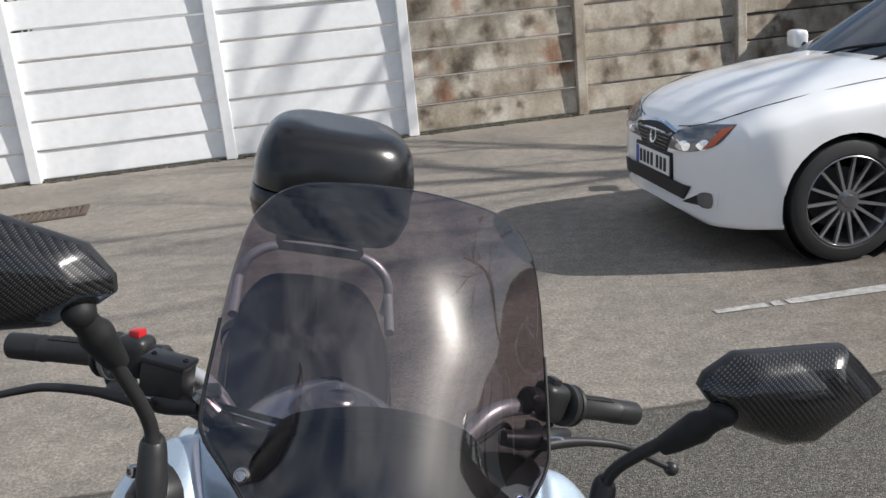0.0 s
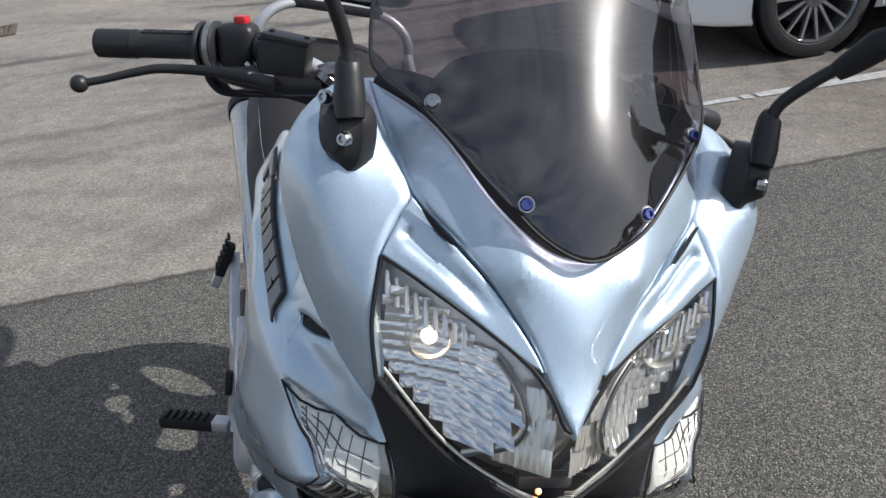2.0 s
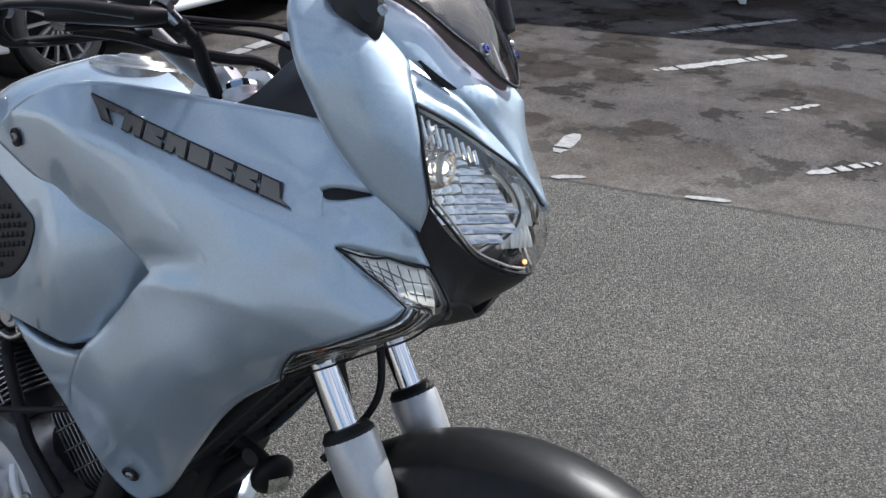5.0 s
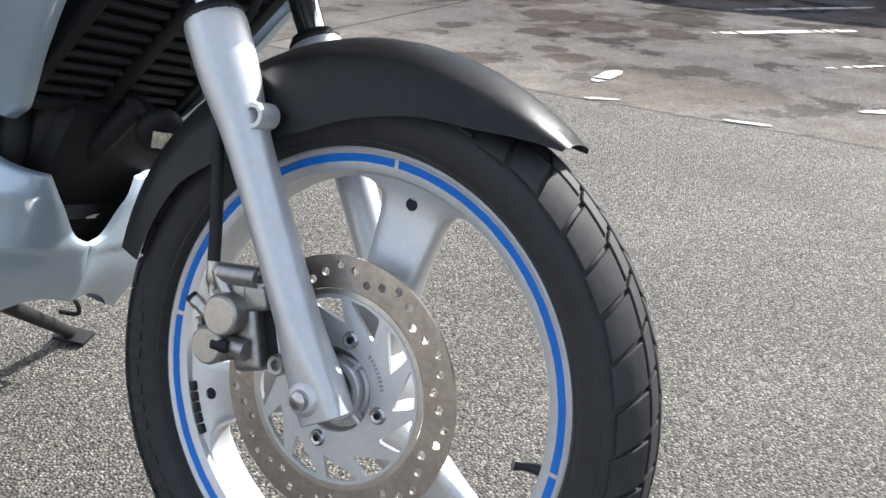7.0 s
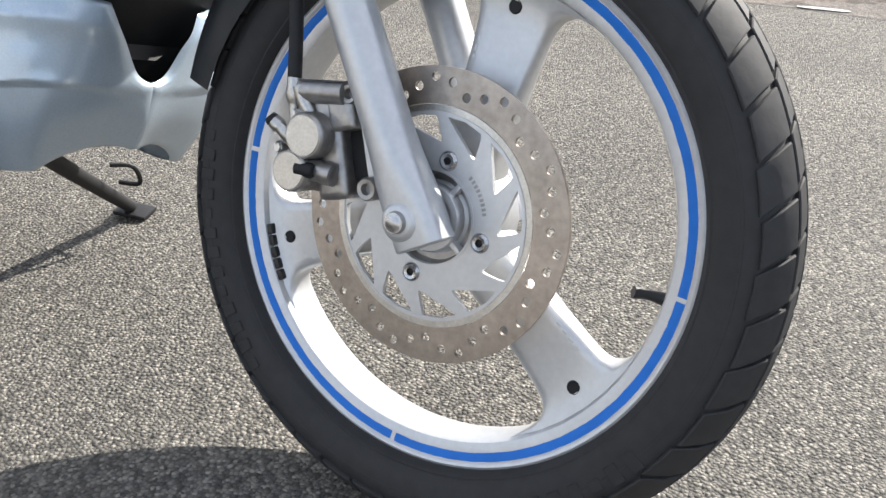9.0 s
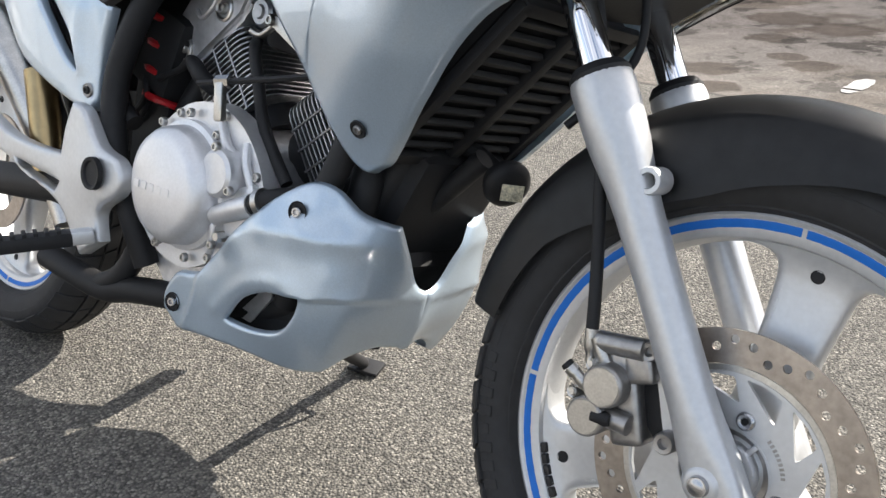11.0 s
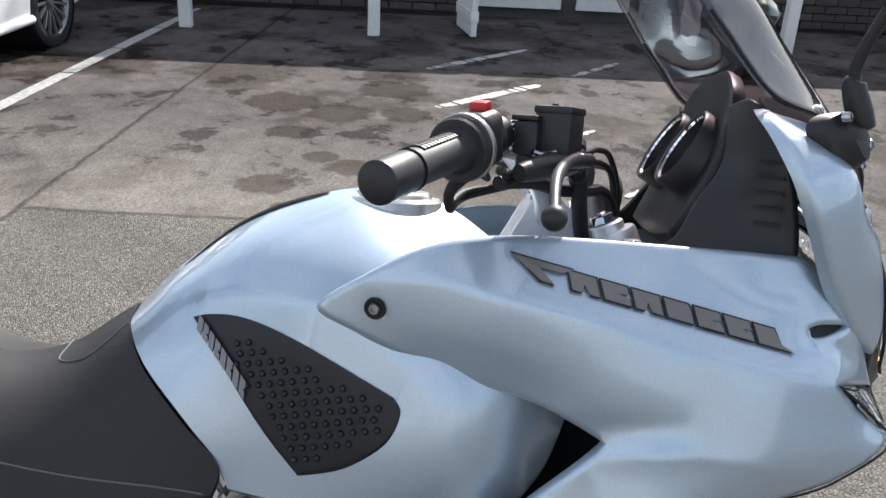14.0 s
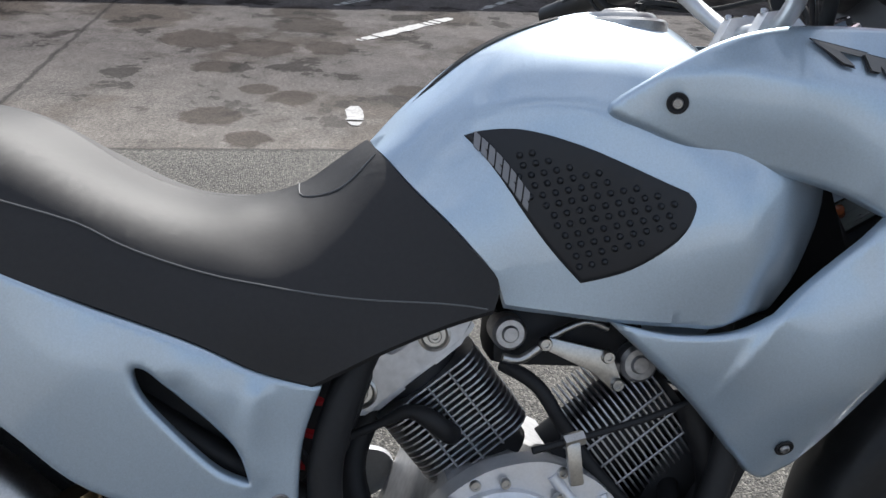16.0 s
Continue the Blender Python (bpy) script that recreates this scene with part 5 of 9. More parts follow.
# spine pad on the tank's back, filler cap
bm = bmesh.new()
SP = [(-0.86, 0.952), (-0.82, 0.99), (-0.77, 1.026), (-0.72, 1.047), (-0.69, 1.054)]
rows = []
for i, p in enumerate(spline([(x, 0, z) for x, z in SP], 5)):
    t = i / 20
    half = 0.012 + 0.008 * math.sin(math.pi * min(1, t * 0.9 + 0.1))
    row = []
    for u in np.linspace(-1, 1, 9):
        q = tank_sheet.place((p.x, -abs(half * u * 0.75) - 0.001, p.z), 0.0012)
        row.append(bm.verts.new((q.x, half * u * 0.75, q.z)))
    rows.append(row)
for p, q in zip(rows, rows[1:]):
    for j in range(8):
        bm.faces.new((p[j], p[j + 1], q[j + 1], q[j]))
bmesh.ops.solidify(bm, geom=bm.faces[:], thickness=0.003)
part("spine_pad", bm, PAD, bike, "black ribbed rubber tank pad")
cap_m = pose(-0.615, 0, tank_sheet.place((-0.615, -0.03, 1.05), 0).z - 0.002, 0, 0, 0) @ pose(0, 0, 0, 90, 0, 0)
bm = bmesh.new()
lathe(bm, [(0.0, 0.016), (0.018, 0.016), (0.021, 0.014), (0.023, 0.011), (0.04, 0.0105), (0.043, 0.008), (0.045, 0.004), (0.054, 0.003), (0.057, 0.0), (0.058, -0.012)], 48, cap_m)
part("filler_cap", bm, STEEL, bike, "bright alloy fuel filler cap")

# ---- seat ----
SEAT_RIM = [(-0.912, 0.0, 0.908, 1), (-0.947, 0.0, 0.884), (-0.982, 0.0, 0.859), (-1.051, 0.0, 0.841), (-1.118, 0.0, 0.848), (-1.183, 0.0, 0.875), (-1.246, 0.0, 0.916), (-1.306, 0.0, 0.937), (-1.42, 0.0, 0.945), (-1.55, 0.0, 0.95, 1),
            (-1.55, -0.1, 0.94), (-1.5, -0.15, 0.90, 1), (-1.40, -0.17, 0.85), (-1.26, -0.18, 0.785), (-1.196, -0.182, 0.761), (-1.142, -0.18, 0.739), (-1.086, -0.175, 0.714), (-1.03, -0.17, 0.684), (-0.975, -0.165, 0.666, 1),
            (-0.895, -0.16, 0.703), (-0.818, -0.148, 0.729), (-0.782, -0.135, 0.735, 1), (-0.778, -0.13, 0.768), (-0.817, -0.128, 0.81), (-0.869, -0.104, 0.861), (-0.898, -0.06, 0.895)]
SEAT_IN = [(-1.05, -0.07, 0.835), (-1.03, -0.125, 0.80), (-1.18, -0.09, 0.868), (-1.2, -0.165, 0.834), (-1.146, -0.16, 0.805), (-1.03, -0.155, 0.77), (-0.907, -0.15, 0.75), (-0.93, -0.1, 0.84), (-1.3, -0.12, 0.92), (-1.35, -0.165, 0.88), (-1.42, -0.1, 0.938), (-1.0, -0.168, 0.71)]
seat_sheet = Sheet(SEAT_RIM + SEAT_IN, (0, -0.75, 0.66), 4e-4)
bm = shell(SEAT_RIM, SEAT_IN, (0, -0.75, 0.66), 0.01, 0.014, 0.0, [], seat_sheet)
o = mirrored(bm)
me = bpy.data.meshes.new("tmp")
o.to_mesh(me)
bm.from_mesh(me)
o.free()
bpy.data.meshes.remove(me)
bmesh.ops.remove_doubles(bm, verts=[v for v in bm.verts if abs(v.co.y) < 0.002], dist=0.002)
seat = part("seat", bm, SEAT, bike, "black textured vinyl dual seat with stitched seams")
bm = bmesh.new()
for pts in ([(-1.42, -0.165, 0.885), (-1.3, -0.168, 0.865), (-1.2, -0.165, 0.834), (-1.146, -0.16, 0.805), (-1.03, -0.155, 0.77), (-0.907, -0.15, 0.75), (-0.79, -0.136, 0.735)],
            [(-0.99, 0.0, 0.856), (-0.985, -0.05, 0.85), (-0.945, -0.075, 0.865), (-0.905, -0.05, 0.895)]):
    for s in (1, -1):
        tube(bm, [(p.x, s * p.y, p.z) for p in (seat_sheet.place(q, 0.0004) for q in spline(pts, 4))], 0.0011, 6, 1)
part("seam", bm, material("seam_thread", (0.12, 0.12, 0.12), 0.7), seat, "pale stitched seam")

# ---- tail panel with its slot ----
TAIL_RIM = [(-0.965, -0.162, 0.663, 1), (-1.03, -0.168, 0.683), (-1.086, -0.175, 0.712), (-1.142, -0.182, 0.737), (-1.196, -0.184, 0.759), (-1.3, -0.178, 0.805), (-1.42, -0.165, 0.862), (-1.58, -0.12, 0.92, 1), (-1.60, -0.1, 0.86),
            (-1.45, -0.13, 0.74), (-1.33, -0.155, 0.665), (-1.272, -0.165, 0.625), (-1.197, -0.17, 0.562), (-1.08, -0.162, 0.518), (-1.01, -0.158, 0.507), (-0.99, -0.155, 0.522, 1), (-0.985, -0.156, 0.6)]
SLOT = [(-1.148, -0.184, 0.69), (-1.135, -0.184, 0.689), (-1.112, -0.180, 0.665), (-1.079, -0.175, 0.632), (-1.051, -0.169, 0.598), (-1.040, -0.166, 0.562, 1), (-1.073, -0.169, 0.581), (-1.118, -0.178, 0.632), (-1.141, -0.183, 0.664)]
TAIL_IN = [(-1.10, -0.186, 0.695), (-1.009, -0.158, 0.536), (-1.2, -0.19, 0.70), (-1.07, -0.182, 0.66), (-1.3, -0.172, 0.74)]
tail_sheet = Sheet(TAIL_RIM + SLOT + TAIL_IN, (0, -1, 0.1), 2e-3)
bm = shell(TAIL_RIM, TAIL_IN, (0, -1, 0.1), 0.012, 0.007, 0.006, [SLOT], tail_sheet, ridges=(([(-1.11, -0.19, 0.665), (-1.085, -0.18, 0.63), (-1.05, -0.17, 0.575)], -0.006, 0.014), ([(-1.03, -0.17, 0.655), (-1.04, -0.17, 0.6), (-1.025, -0.17, 0.55)], 0.004, 0.014)))
both("tail_panel", bm, PAINT, bike, "light blue-silver painted tail panel with a slanted slot")
bm = bmesh.new()
prism(bm, [tail_sheet.place(p, -0.050) for p in outline([(-1.17, -0.18, 0.71), (-1.10, -0.18, 0.70), (-1.03, -0.18, 0.62), (-1.025, -0.18, 0.545), (-1.09, -0.18, 0.555), (-1.16, -0.18, 0.63)], 4)], tail_sheet.n * -0.002)
both("slot_backing", bm, MATTE, bike, "black inside of the tail slot", flat=True)
q = tail_sheet.place((-1.009, -0.158, 0.536), 0.001)
bm = bmesh.new()
lathe(bm, [(0.0, 0.0012), (0.0085, 0.0012), (0.0098, 0.0024), (0.0112, 0.0)], 24, aim(q, tail_sheet.normal((-1.009, -0.158, 0.536))))
w = part("washer", bm, GUNMETAL, bike, "grey washer at the panel's lower tip")
screw(q + tail_sheet.normal((-1.009, -0.158, 0.536)) * 0.0012, tail_sheet.normal((-1.009, -0.158, 0.536)), 0.0062, w, MATTE)

# ---- nose: beak panel, shoulders, brows ----
BEAK_R = [(-0.024, 0.0, 0.963, 1), (-0.045, -0.018, 0.99), (-0.066, -0.034, 1.02), (-0.092, -0.062, 1.052), (-0.122, -0.094, 1.08), (-0.157, -0.129, 1.106), (-0.2, -0.147, 1.138), (-0.25, -0.16, 1.172, 1),
          (-0.192, -0.122, 1.163), (-0.134, -0.074, 1.120), (-0.105, -0.035, 1.093)]
BEAK = BEAK_R + [(-0.097, 0.0, 1.085)] + flip(BEAK_R[1:])
BEAK_IN = [(-0.092, 0.0, 1.076), (-0.1, -0.035, 1.085), (-0.1, 0.035, 1.085), (-0.13, -0.075, 1.112), (-0.13, 0.075, 1.112), (-0.19, -0.124, 1.157), (-0.19, 0.124, 1.157), (-0.062, 0.0, 1.03), (-0.085, -0.05, 1.075), (-0.085, 0.05, 1.075), (-0.155, -0.115, 1.125), (-0.155, 0.115, 1.125)]
beak_sheet = Sheet(BEAK + BEAK_IN, (0.8, 0, 0.6), 2e-4)
bm = shell(BEAK, BEAK_IN, (0.8, 0, 0.6), 0.006, 0.007, 0.004, [], beak_sheet)
SEAT_EDGE = [(-0.245, -0.156, 1.168), (-0.188, -0.124, 1.155), (-0.128, -0.075, 1.108), (-0.1, -0.036, 1.082)]
SEAT_TOP = [(-0.114, 0.0, 1.105), (-0.124, -0.032, 1.114), (-0.155, -0.066, 1.142), (-0.21, -0.112, 1.178), (-0.25, -0.145, 1.185, 1)]
under = shell(SEAT_EDGE + [(-0.091, 0.0, 1.072)] + flip(SEAT_EDGE) + flip(SEAT_TOP[1:]) + SEAT_TOP, [], (0.8, 0, 0.6), 0.003, 0.01, 0.0, [], beak_sheet, -0.002)
part("screen_seat", under, MATTE, bike, "black seat strip under the screen")
part("nose_panel", bm, PAINT, bike, "light blue-silver painted nose panel between the headlights")
LOBE = [(-0.252, -0.163, 1.172, 1), (-0.2, -0.15, 1.138), (-0.159, -0.133, 1.106), (-0.146, -0.143, 1.085), (-0.13, -0.156, 1.061), (-0.114, -0.157, 1.01), (-0.104, -0.149, 0.964), (-0.112, -0.147, 0.935, 1),
        (-0.15, -0.176, 0.965), (-0.183, -0.205, 1.01), (-0.205, -0.222, 1.053), (-0.222, -0.231, 1.09), (-0.24, -0.222, 1.13), (-0.252, -0.194, 1.162)]
LOBE_IN = [(-0.172, -0.195, 1.13), (-0.165, -0.204, 1.07), (-0.15, -0.191, 1.02), (-0.21, -0.209, 1.135), (-0.13, -0.17, 0.985)]
lobe_sheet = Sheet(LOBE + LOBE_IN, (0.72, -0.68, 0.1), 8e-4)
bm = shell(LOBE, LOBE_IN, (0.72, -0.68, 0.1), 0.01, 0.008, 0.006, [], lobe_sheet)
both("shoulder_panel", bm, PAINT, bike, "rounded blue-silver shoulder panel that carries the mirror")
BROW = [(-0.157, -0.131, 1.104, 1), (-0.122, -0.097, 1.077), (-0.094, -0.064, 1.05), (-0.066, -0.036, 1.018), (-0.055, -0.027, 1.004, 1), (-0.062, -0.04, 1.008), (-0.088, -0.082, 1.03), (-0.113, -0.125, 1.05), (-0.131, -0.154, 1.062, 1), (-0.146, -0.142, 1.084)]
brow_sheet = Sheet(BROW + [(-0.105, -0.097, 1.058)], (0.75, -0.35, 0.55), 1e-5)
bm = shell(BROW, [], (0.75, -0.35, 0.55), 0.008, 0.003, 0.002, [], brow_sheet, steps=8, ridges=(([(-0.137, -0.132, 1.078), (-0.11, -0.1, 1.06), (-0.083, -0.065, 1.035)], -0.006, 0.0055), ([(-0.13, -0.138, 1.067), (-0.1, -0.098, 1.045), (-0.075, -0.06, 1.022)], 0.002, 0.008)))
both("brow", bm, PAINT, bike, "blue-silver brow over the headlight with an air slot")
bm = bmesh.new()
slot_line = spline([(-0.15, -0.126, 1.101), (-0.137, -0.111, 1.09), (-0.12, -0.094, 1.078)], 6)
loop = [p + Vector((0.002, -0.002, 0.0)) for p in slot_line] + [p + Vector((0.004, 0.0, -0.0075 * math.sin(math.pi * i / 12))) for i, p in reversed(list(enumerate(slot_line)))][1:-1]
prism(bm, loop, (0.004, -0.001, 0.002))
both("air_slot", bm, MATTE, bike, "black air slot", flat=True)

# ---- headlight ----
LENS_R = [(-0.131, -0.153, 1.06, 1), (-0.113, -0.124, 1.049), (-0.088, -0.081, 1.029), (-0.062, -0.04, 1.007), (-0.045, -0.02, 0.988), (-0.03, -0.004, 0.965)]
LENS_B = [(-0.034, 0.0, 0.886), (-0.05, -0.04, 0.892), (-0.075, -0.088, 0.912), (-0.104, -0.147, 0.964, 1), (-0.114, -0.156, 1.01)]
LENS_RIM = LENS_R + flip(LENS_R[:-1]) + flip(LENS_B)[:-1] + LENS_B
LENS_IN = [(-0.05, -0.05, 0.95), (-0.05, 0.05, 0.95), (-0.078, -0.1, 0.985), (-0.078, 0.1, 0.985), (-0.022, 0, 0.925)]
lens_sheet = Sheet(LENS_RIM + LENS_IN, (1, 0, 0.1), 2e-5)
bm = shell(LENS_RIM, LENS_IN, (1, 0, 0.1), 0.005, 0.007, 0.003, [], lens_sheet)
lamp = new("headlight")
lamp.parent = bike
lens = part("lens", bm, CLEAR, lamp, "clear polycarbonate headlight lens")
lens.visible_shadow = False


HLIGHT = bpy.data.materials.new("lit_bulb")
HLIGHT.use_nodes = True
principled(HLIGHT).inputs["Emission Color"].default_value = (1.0, 0.82, 0.6, 1)
principled(HLIGHT).inputs["Emission Strength"].default_value = 5.0
SIDELIGHT = bpy.data.materials.new("lit_amber")
SIDELIGHT.use_nodes = True
principled(SIDELIGHT).inputs["Emission Color"].default_value = (1.0, 0.34, 0.05, 1)
principled(SIDELIGHT).inputs["Emission Strength"].default_value = 2.2
DARK_LAMP = material("lamp_housing", (0.10, 0.10, 0.105), 0.25, 0.4)
WARM_CHROME = material("warm_lamp_chrome", (0.82, 0.77, 0.70), 0.22, 0.7)


def inside(p, loop):
    """Whether the point (a, b) lies within a closed outline."""
    a, b = p
    odd = False
    for (x0, y0), (x1, y1) in zip(loop, loop[1:] + loop[:1]):
        if (y0 > b) != (y1 > b) and a < (x1 - x0) * (b - y0) / (y1 - y0) + x0:
            odd = not odd
    return odd


MAIN_BOWL = [(0.147, 1.047), (0.124, 1.036), (0.081, 1.014), (0.056, 0.998), (0.041, 0.982), (0.034, 0.958), (0.044, 0.934), (0.069, 0.914), (0.1, 0.934), (0.128, 0.958), (0.142, 0.974), (0.149, 1.01)]
INNER_BOWL = [(0.050, 0.998), (0.034, 0.984), (0.010, 0.962), (0.005, 0.930), (0.008, 0.903), (0.042, 0.899), (0.066, 0.910), (0.040, 0.930), (0.030, 0.956), (0.036, 0.984)]


def bowl(s, loop, centre, radius, rim, deep, cells, mat, name, label, bulge=0.0007):
    """A bowl of small mirror facets behind the lens. cells(z): breadth and height of a facet at that height."""
    def at(y, z):
        q = ((y - centre[0]) ** 2 + (z - centre[1]) ** 2) / radius ** 2
        return lens_sheet.place((-0.1, s * y, z), -rim - deep * max(-0.2, 1 - q))

    bm = bmesh.new()
    rnd = random.Random(7)
    z = min(p[1] for p in loop)
    while z < max(p[1] for p in loop):
        w, h = cells(z)
        y = min(p[0] for p in loop) + w * 0.5 * rnd.random()
        while y < max(p[0] for p in loop):
            if inside((y, z), loop):
                tilt = (rnd.uniform(-0.06, 0.06), rnd.uniform(-0.34, -0.20))
                grid = []
                for b in (-1, -0.4, 0.4, 1):
                    row = []
                    for a in (-1, -0.4, 0.4, 1):
                        p = at(y + 0.498 * w * a, z + 0.498 * h * b)
                        p = p + lens_sheet.n * (bulge * (2 - a * a - b * b) + 0.5 * w * a * tilt[0] + 0.5 * h * b * tilt[1])
                        row.append(bm.verts.new(p))
                    grid.append(row)
                for p, q in zip(grid, grid[1:]):
                    for j in range(3):
                        bm.faces.new((p[j], p[j + 1], q[j + 1], q[j]))
            y += w
        z += h
    part(name, bm, mat, lamp, label)["kind"] = "stuff"


for s in (-1, 1):
    rim = [(p[0], s * max(0.002, abs(p[1]) * 0.975 - 0.001), p[2]) for p in (LENS_R[:5] + [(-0.03, 0.0, 0.96), (-0.034, 0.0, 0.89)] + LENS_B[1:])]
    bm = shell(rim, [], (1, 0, 0.1), 0.004, 0.009, 0.0, [], lens_sheet, -0.044)
    part("reflector", bm, WARM_CHROME, lamp, "bright back of the headlight")
    bowl(s, MAIN_BOWL, (0.095, 0.978), 0.070, 0.006, 0.030, lambda z: (0.0115, 0.0105) if z < 0.985 else (0.013, 0.0085), REFLECTOR, "mirror_facets", "bowl of bright mirror facets", 0.0009)
    bowl(s, INNER_BOWL, (0.030, 0.932), 0.055, 0.006, 0.012, lambda z: (0.0052, 0.024), WARM_CHROME, "fluted_reflector", "fluted inner reflector")
    q = lens_sheet.place((-0.1, s * 0.106, 1.0), -0.030)
    bm = bmesh.new()
    lathe(bm, [(0.0165, 0.0), (0.0185, 0.004), (0.019, 0.007), (0.0178, 0.0085), (0.0162, 0.006)], 28, aim(q, (1, 0, 0)), closed=True)
    part("bulb_ring", bm, WARM_CHROME, lamp, "bright ring round the bulb")
    bm = bmesh.new()
    lathe(bm, [(0.0, 0.0040), (0.006, 0.0036), (0.012, 0.0016), (0.0165, -0.003)], 24, aim(q - Vector((0.012, 0, 0)), (1, 0, 0)))
    part("bulb_dish", bm, WARM_CHROME, lamp, "bright dish behind the bulb")
    bm = bmesh.new()
    bmesh.ops.create_uvsphere(bm, u_segments=14, v_segments=10, radius=0.0066, matrix=Matrix.Translation(q))
    part("bulb", bm, HLIGHT if s < 0 else LENS, lamp, "lit headlight bulb" if s < 0 else "unlit headlight bulb")
    # dividing band between the two bowls, dark on its inner edge
    path = spline([(-0.075, s * 0.060, 1.004), (-0.062, s * 0.041, 0.983), (-0.058, s * 0.033, 0.957), (-0.06, s * 0.043, 0.933), (-0.07, s * 0.070, 0.911)], 6)
    for lift, r, mat_, lab in ((-0.012, 0.0034, WARM_CHROME, "bright dividing band"), (-0.008, 0.0018, DARK_LAMP, "dark edge of the dividing band")):
        bm = bmesh.new()
        tube(bm, [lens_sheet.place(p, lift) for p in path], r, 8, 1)
        part("bezel", bm, mat_, lamp, lab)
    # strip along the lower edge
    bm = bmesh.new()
    tube(bm, [lens_sheet.place((p[0], s * abs(p[1]) * 0.97, p[2] + 0.004), -0.006) for p in spline([(-0.036, -0.012, 0.889), (-0.05, -0.04, 0.894), (-0.075, -0.088, 0.915), (-0.104, -0.146, 0.968)], 6)], 0.0016, 8, 1)
    part("lower_trim", bm, WARM_CHROME, lamp, "thin bright strip along the lower edge")
    for k in range(9):
        bm = bmesh.new()
        y0 = s * (0.147 - 0.0075 * k)
        tube(bm, [lens_sheet.place((-0.1, y0, 1.052 - 0.0042 * k), -0.005), lens_sheet.place((-0.1, y0 * 0.985, 1.028 - 0.003 * k), -0.006)], 0.0022, 8, 1)
        part("flute", bm, WARM_CHROME if k % 2 else REFLECTOR, lamp, "bright flute in the corner")
bm = bmesh.new()
bmesh.ops.create_uvsphere(bm, u_segments=12, v_segments=8, radius=0.0028, matrix=Matrix.Translation(lens_sheet.place((-0.03, -0.012, 0.901), -0.009)))
part("position_bulb", bm, SIDELIGHT, lamp, "lit amber position bulb")
bm = bmesh.new()
block(bm, (0.012, 0.05, 0.014), pose(-0.060, 0, 0.897), 0.004)
part("lower_housing", bm, DARK_LAMP, lamp)
for k in range(3):
    bm = bmesh.new()
    block(bm, (0.0006, 0.010 - 0.002 * k, 0.0012), Matrix.Translation(lens_sheet.place((-0.02, 0.008, 0.911 - 0.003 * k), 0.0004)))
    part("approval_mark", bm, material("mark_print", (0.2, 0.17, 0.13), 0.5), lamp, "small moulded approval mark", flat=True)

bm = bmesh.new()
line = outline(LENS_RIM, 5)
tube(bm, [lens_sheet.place(p, -0.001) for p in line + line[:1]], 0.0019, 6, 1)
part("lens_gasket", bm, MATTE, lamp, "black rubber edge round the lens")

# ---- chin, indicators ----
CHIN_R = [(-0.113, -0.146, 0.937, 1), (-0.105, -0.147, 0.962, 1), (-0.076, -0.089, 0.909), (-0.051, -0.041, 0.889)]
CHIN_B = [(-0.105, -0.06, 0.826), (-0.088, -0.1, 0.842), (-0.084, -0.117, 0.857, 1), (-0.106, -0.128, 0.898, 1)]
CHIN = CHIN_R + [(-0.036, 0.0, 0.883)] + flip(CHIN_R) + flip(CHIN_B) + [(-0.11, 0.0, 0.82)] + CHIN_B
bm = shell(CHIN, [(-0.083, -0.075, 0.875), (-0.083, 0.075, 0.875), (-0.07, 0, 0.852)], (0.9, 0, -0.4), 0.006, 0.01, 0.004)
part("chin_panel", bm, BLACK, bike, "black plastic chin panel under the headlight")
UND = [(-0.084, -0.115, 0.857), (-0.088, 0.0, 0.822), (-0.084, 0.115, 0.857, 1), (-0.25, 0.14, 0.75, 1), (-0.28, 0.0, 0.74), (-0.25, -0.14, 0.75, 1)]
bm = shell(UND, [(-0.17, 0, 0.79)], (0.3, 0, -0.95), 0.005, 0.02, 0.0)
part("under_panel", bm, MATTE, bike, "black under panel of the nose")
IND = [(-0.171, -0.212, 0.917, 1), (-0.135, -0.168, 0.908), (-0.105, -0.128, 0.898, 1), (-0.092, -0.122, 0.878), (-0.082, -0.119, 0.859), (-0.086, -0.124, 0.847), (-0.097, -0.137, 0.836), (-0.135, -0.147, 0.809), (-0.163, -0.146, 0.793), (-0.19, -0.146, 0.777), (-0.216, -0.153, 0.763), (-0.248, -0.161, 0.745, 1),
       (-0.232, -0.185, 0.772), (-0.214, -0.198, 0.795, 1), (-0.196, -0.203, 0.804), (-0.173, -0.206, 0.815), (-0.149, -0.202, 0.828), (-0.126, -0.196, 0.841), (-0.110, -0.189, 0.852), (-0.104, -0.180, 0.865, 1), (-0.135, -0.196, 0.891)]
IND_N = (0.6, -0.6, -0.4)
ind_sheet = Sheet(IND + [(-0.093, -0.148, 0.860)], IND_N, 1e-5)
bm = shell(IND, [], IND_N, 0.004, 0.006, 0.003, [], ind_sheet)
SMOKED_CHROME = material("smoked_chrome", (0.34, 0.32, 0.28), 0.16, 1.0)
INDICATOR_CELL = material("indicator_reflector", (0.80, 0.78, 0.70), 0.35, 0.15, 0.01, 0.15)
AMBER = material("amber_bulb", (0.42, 0.10, 0.03), 0.2, 0.0, coat=0.6)
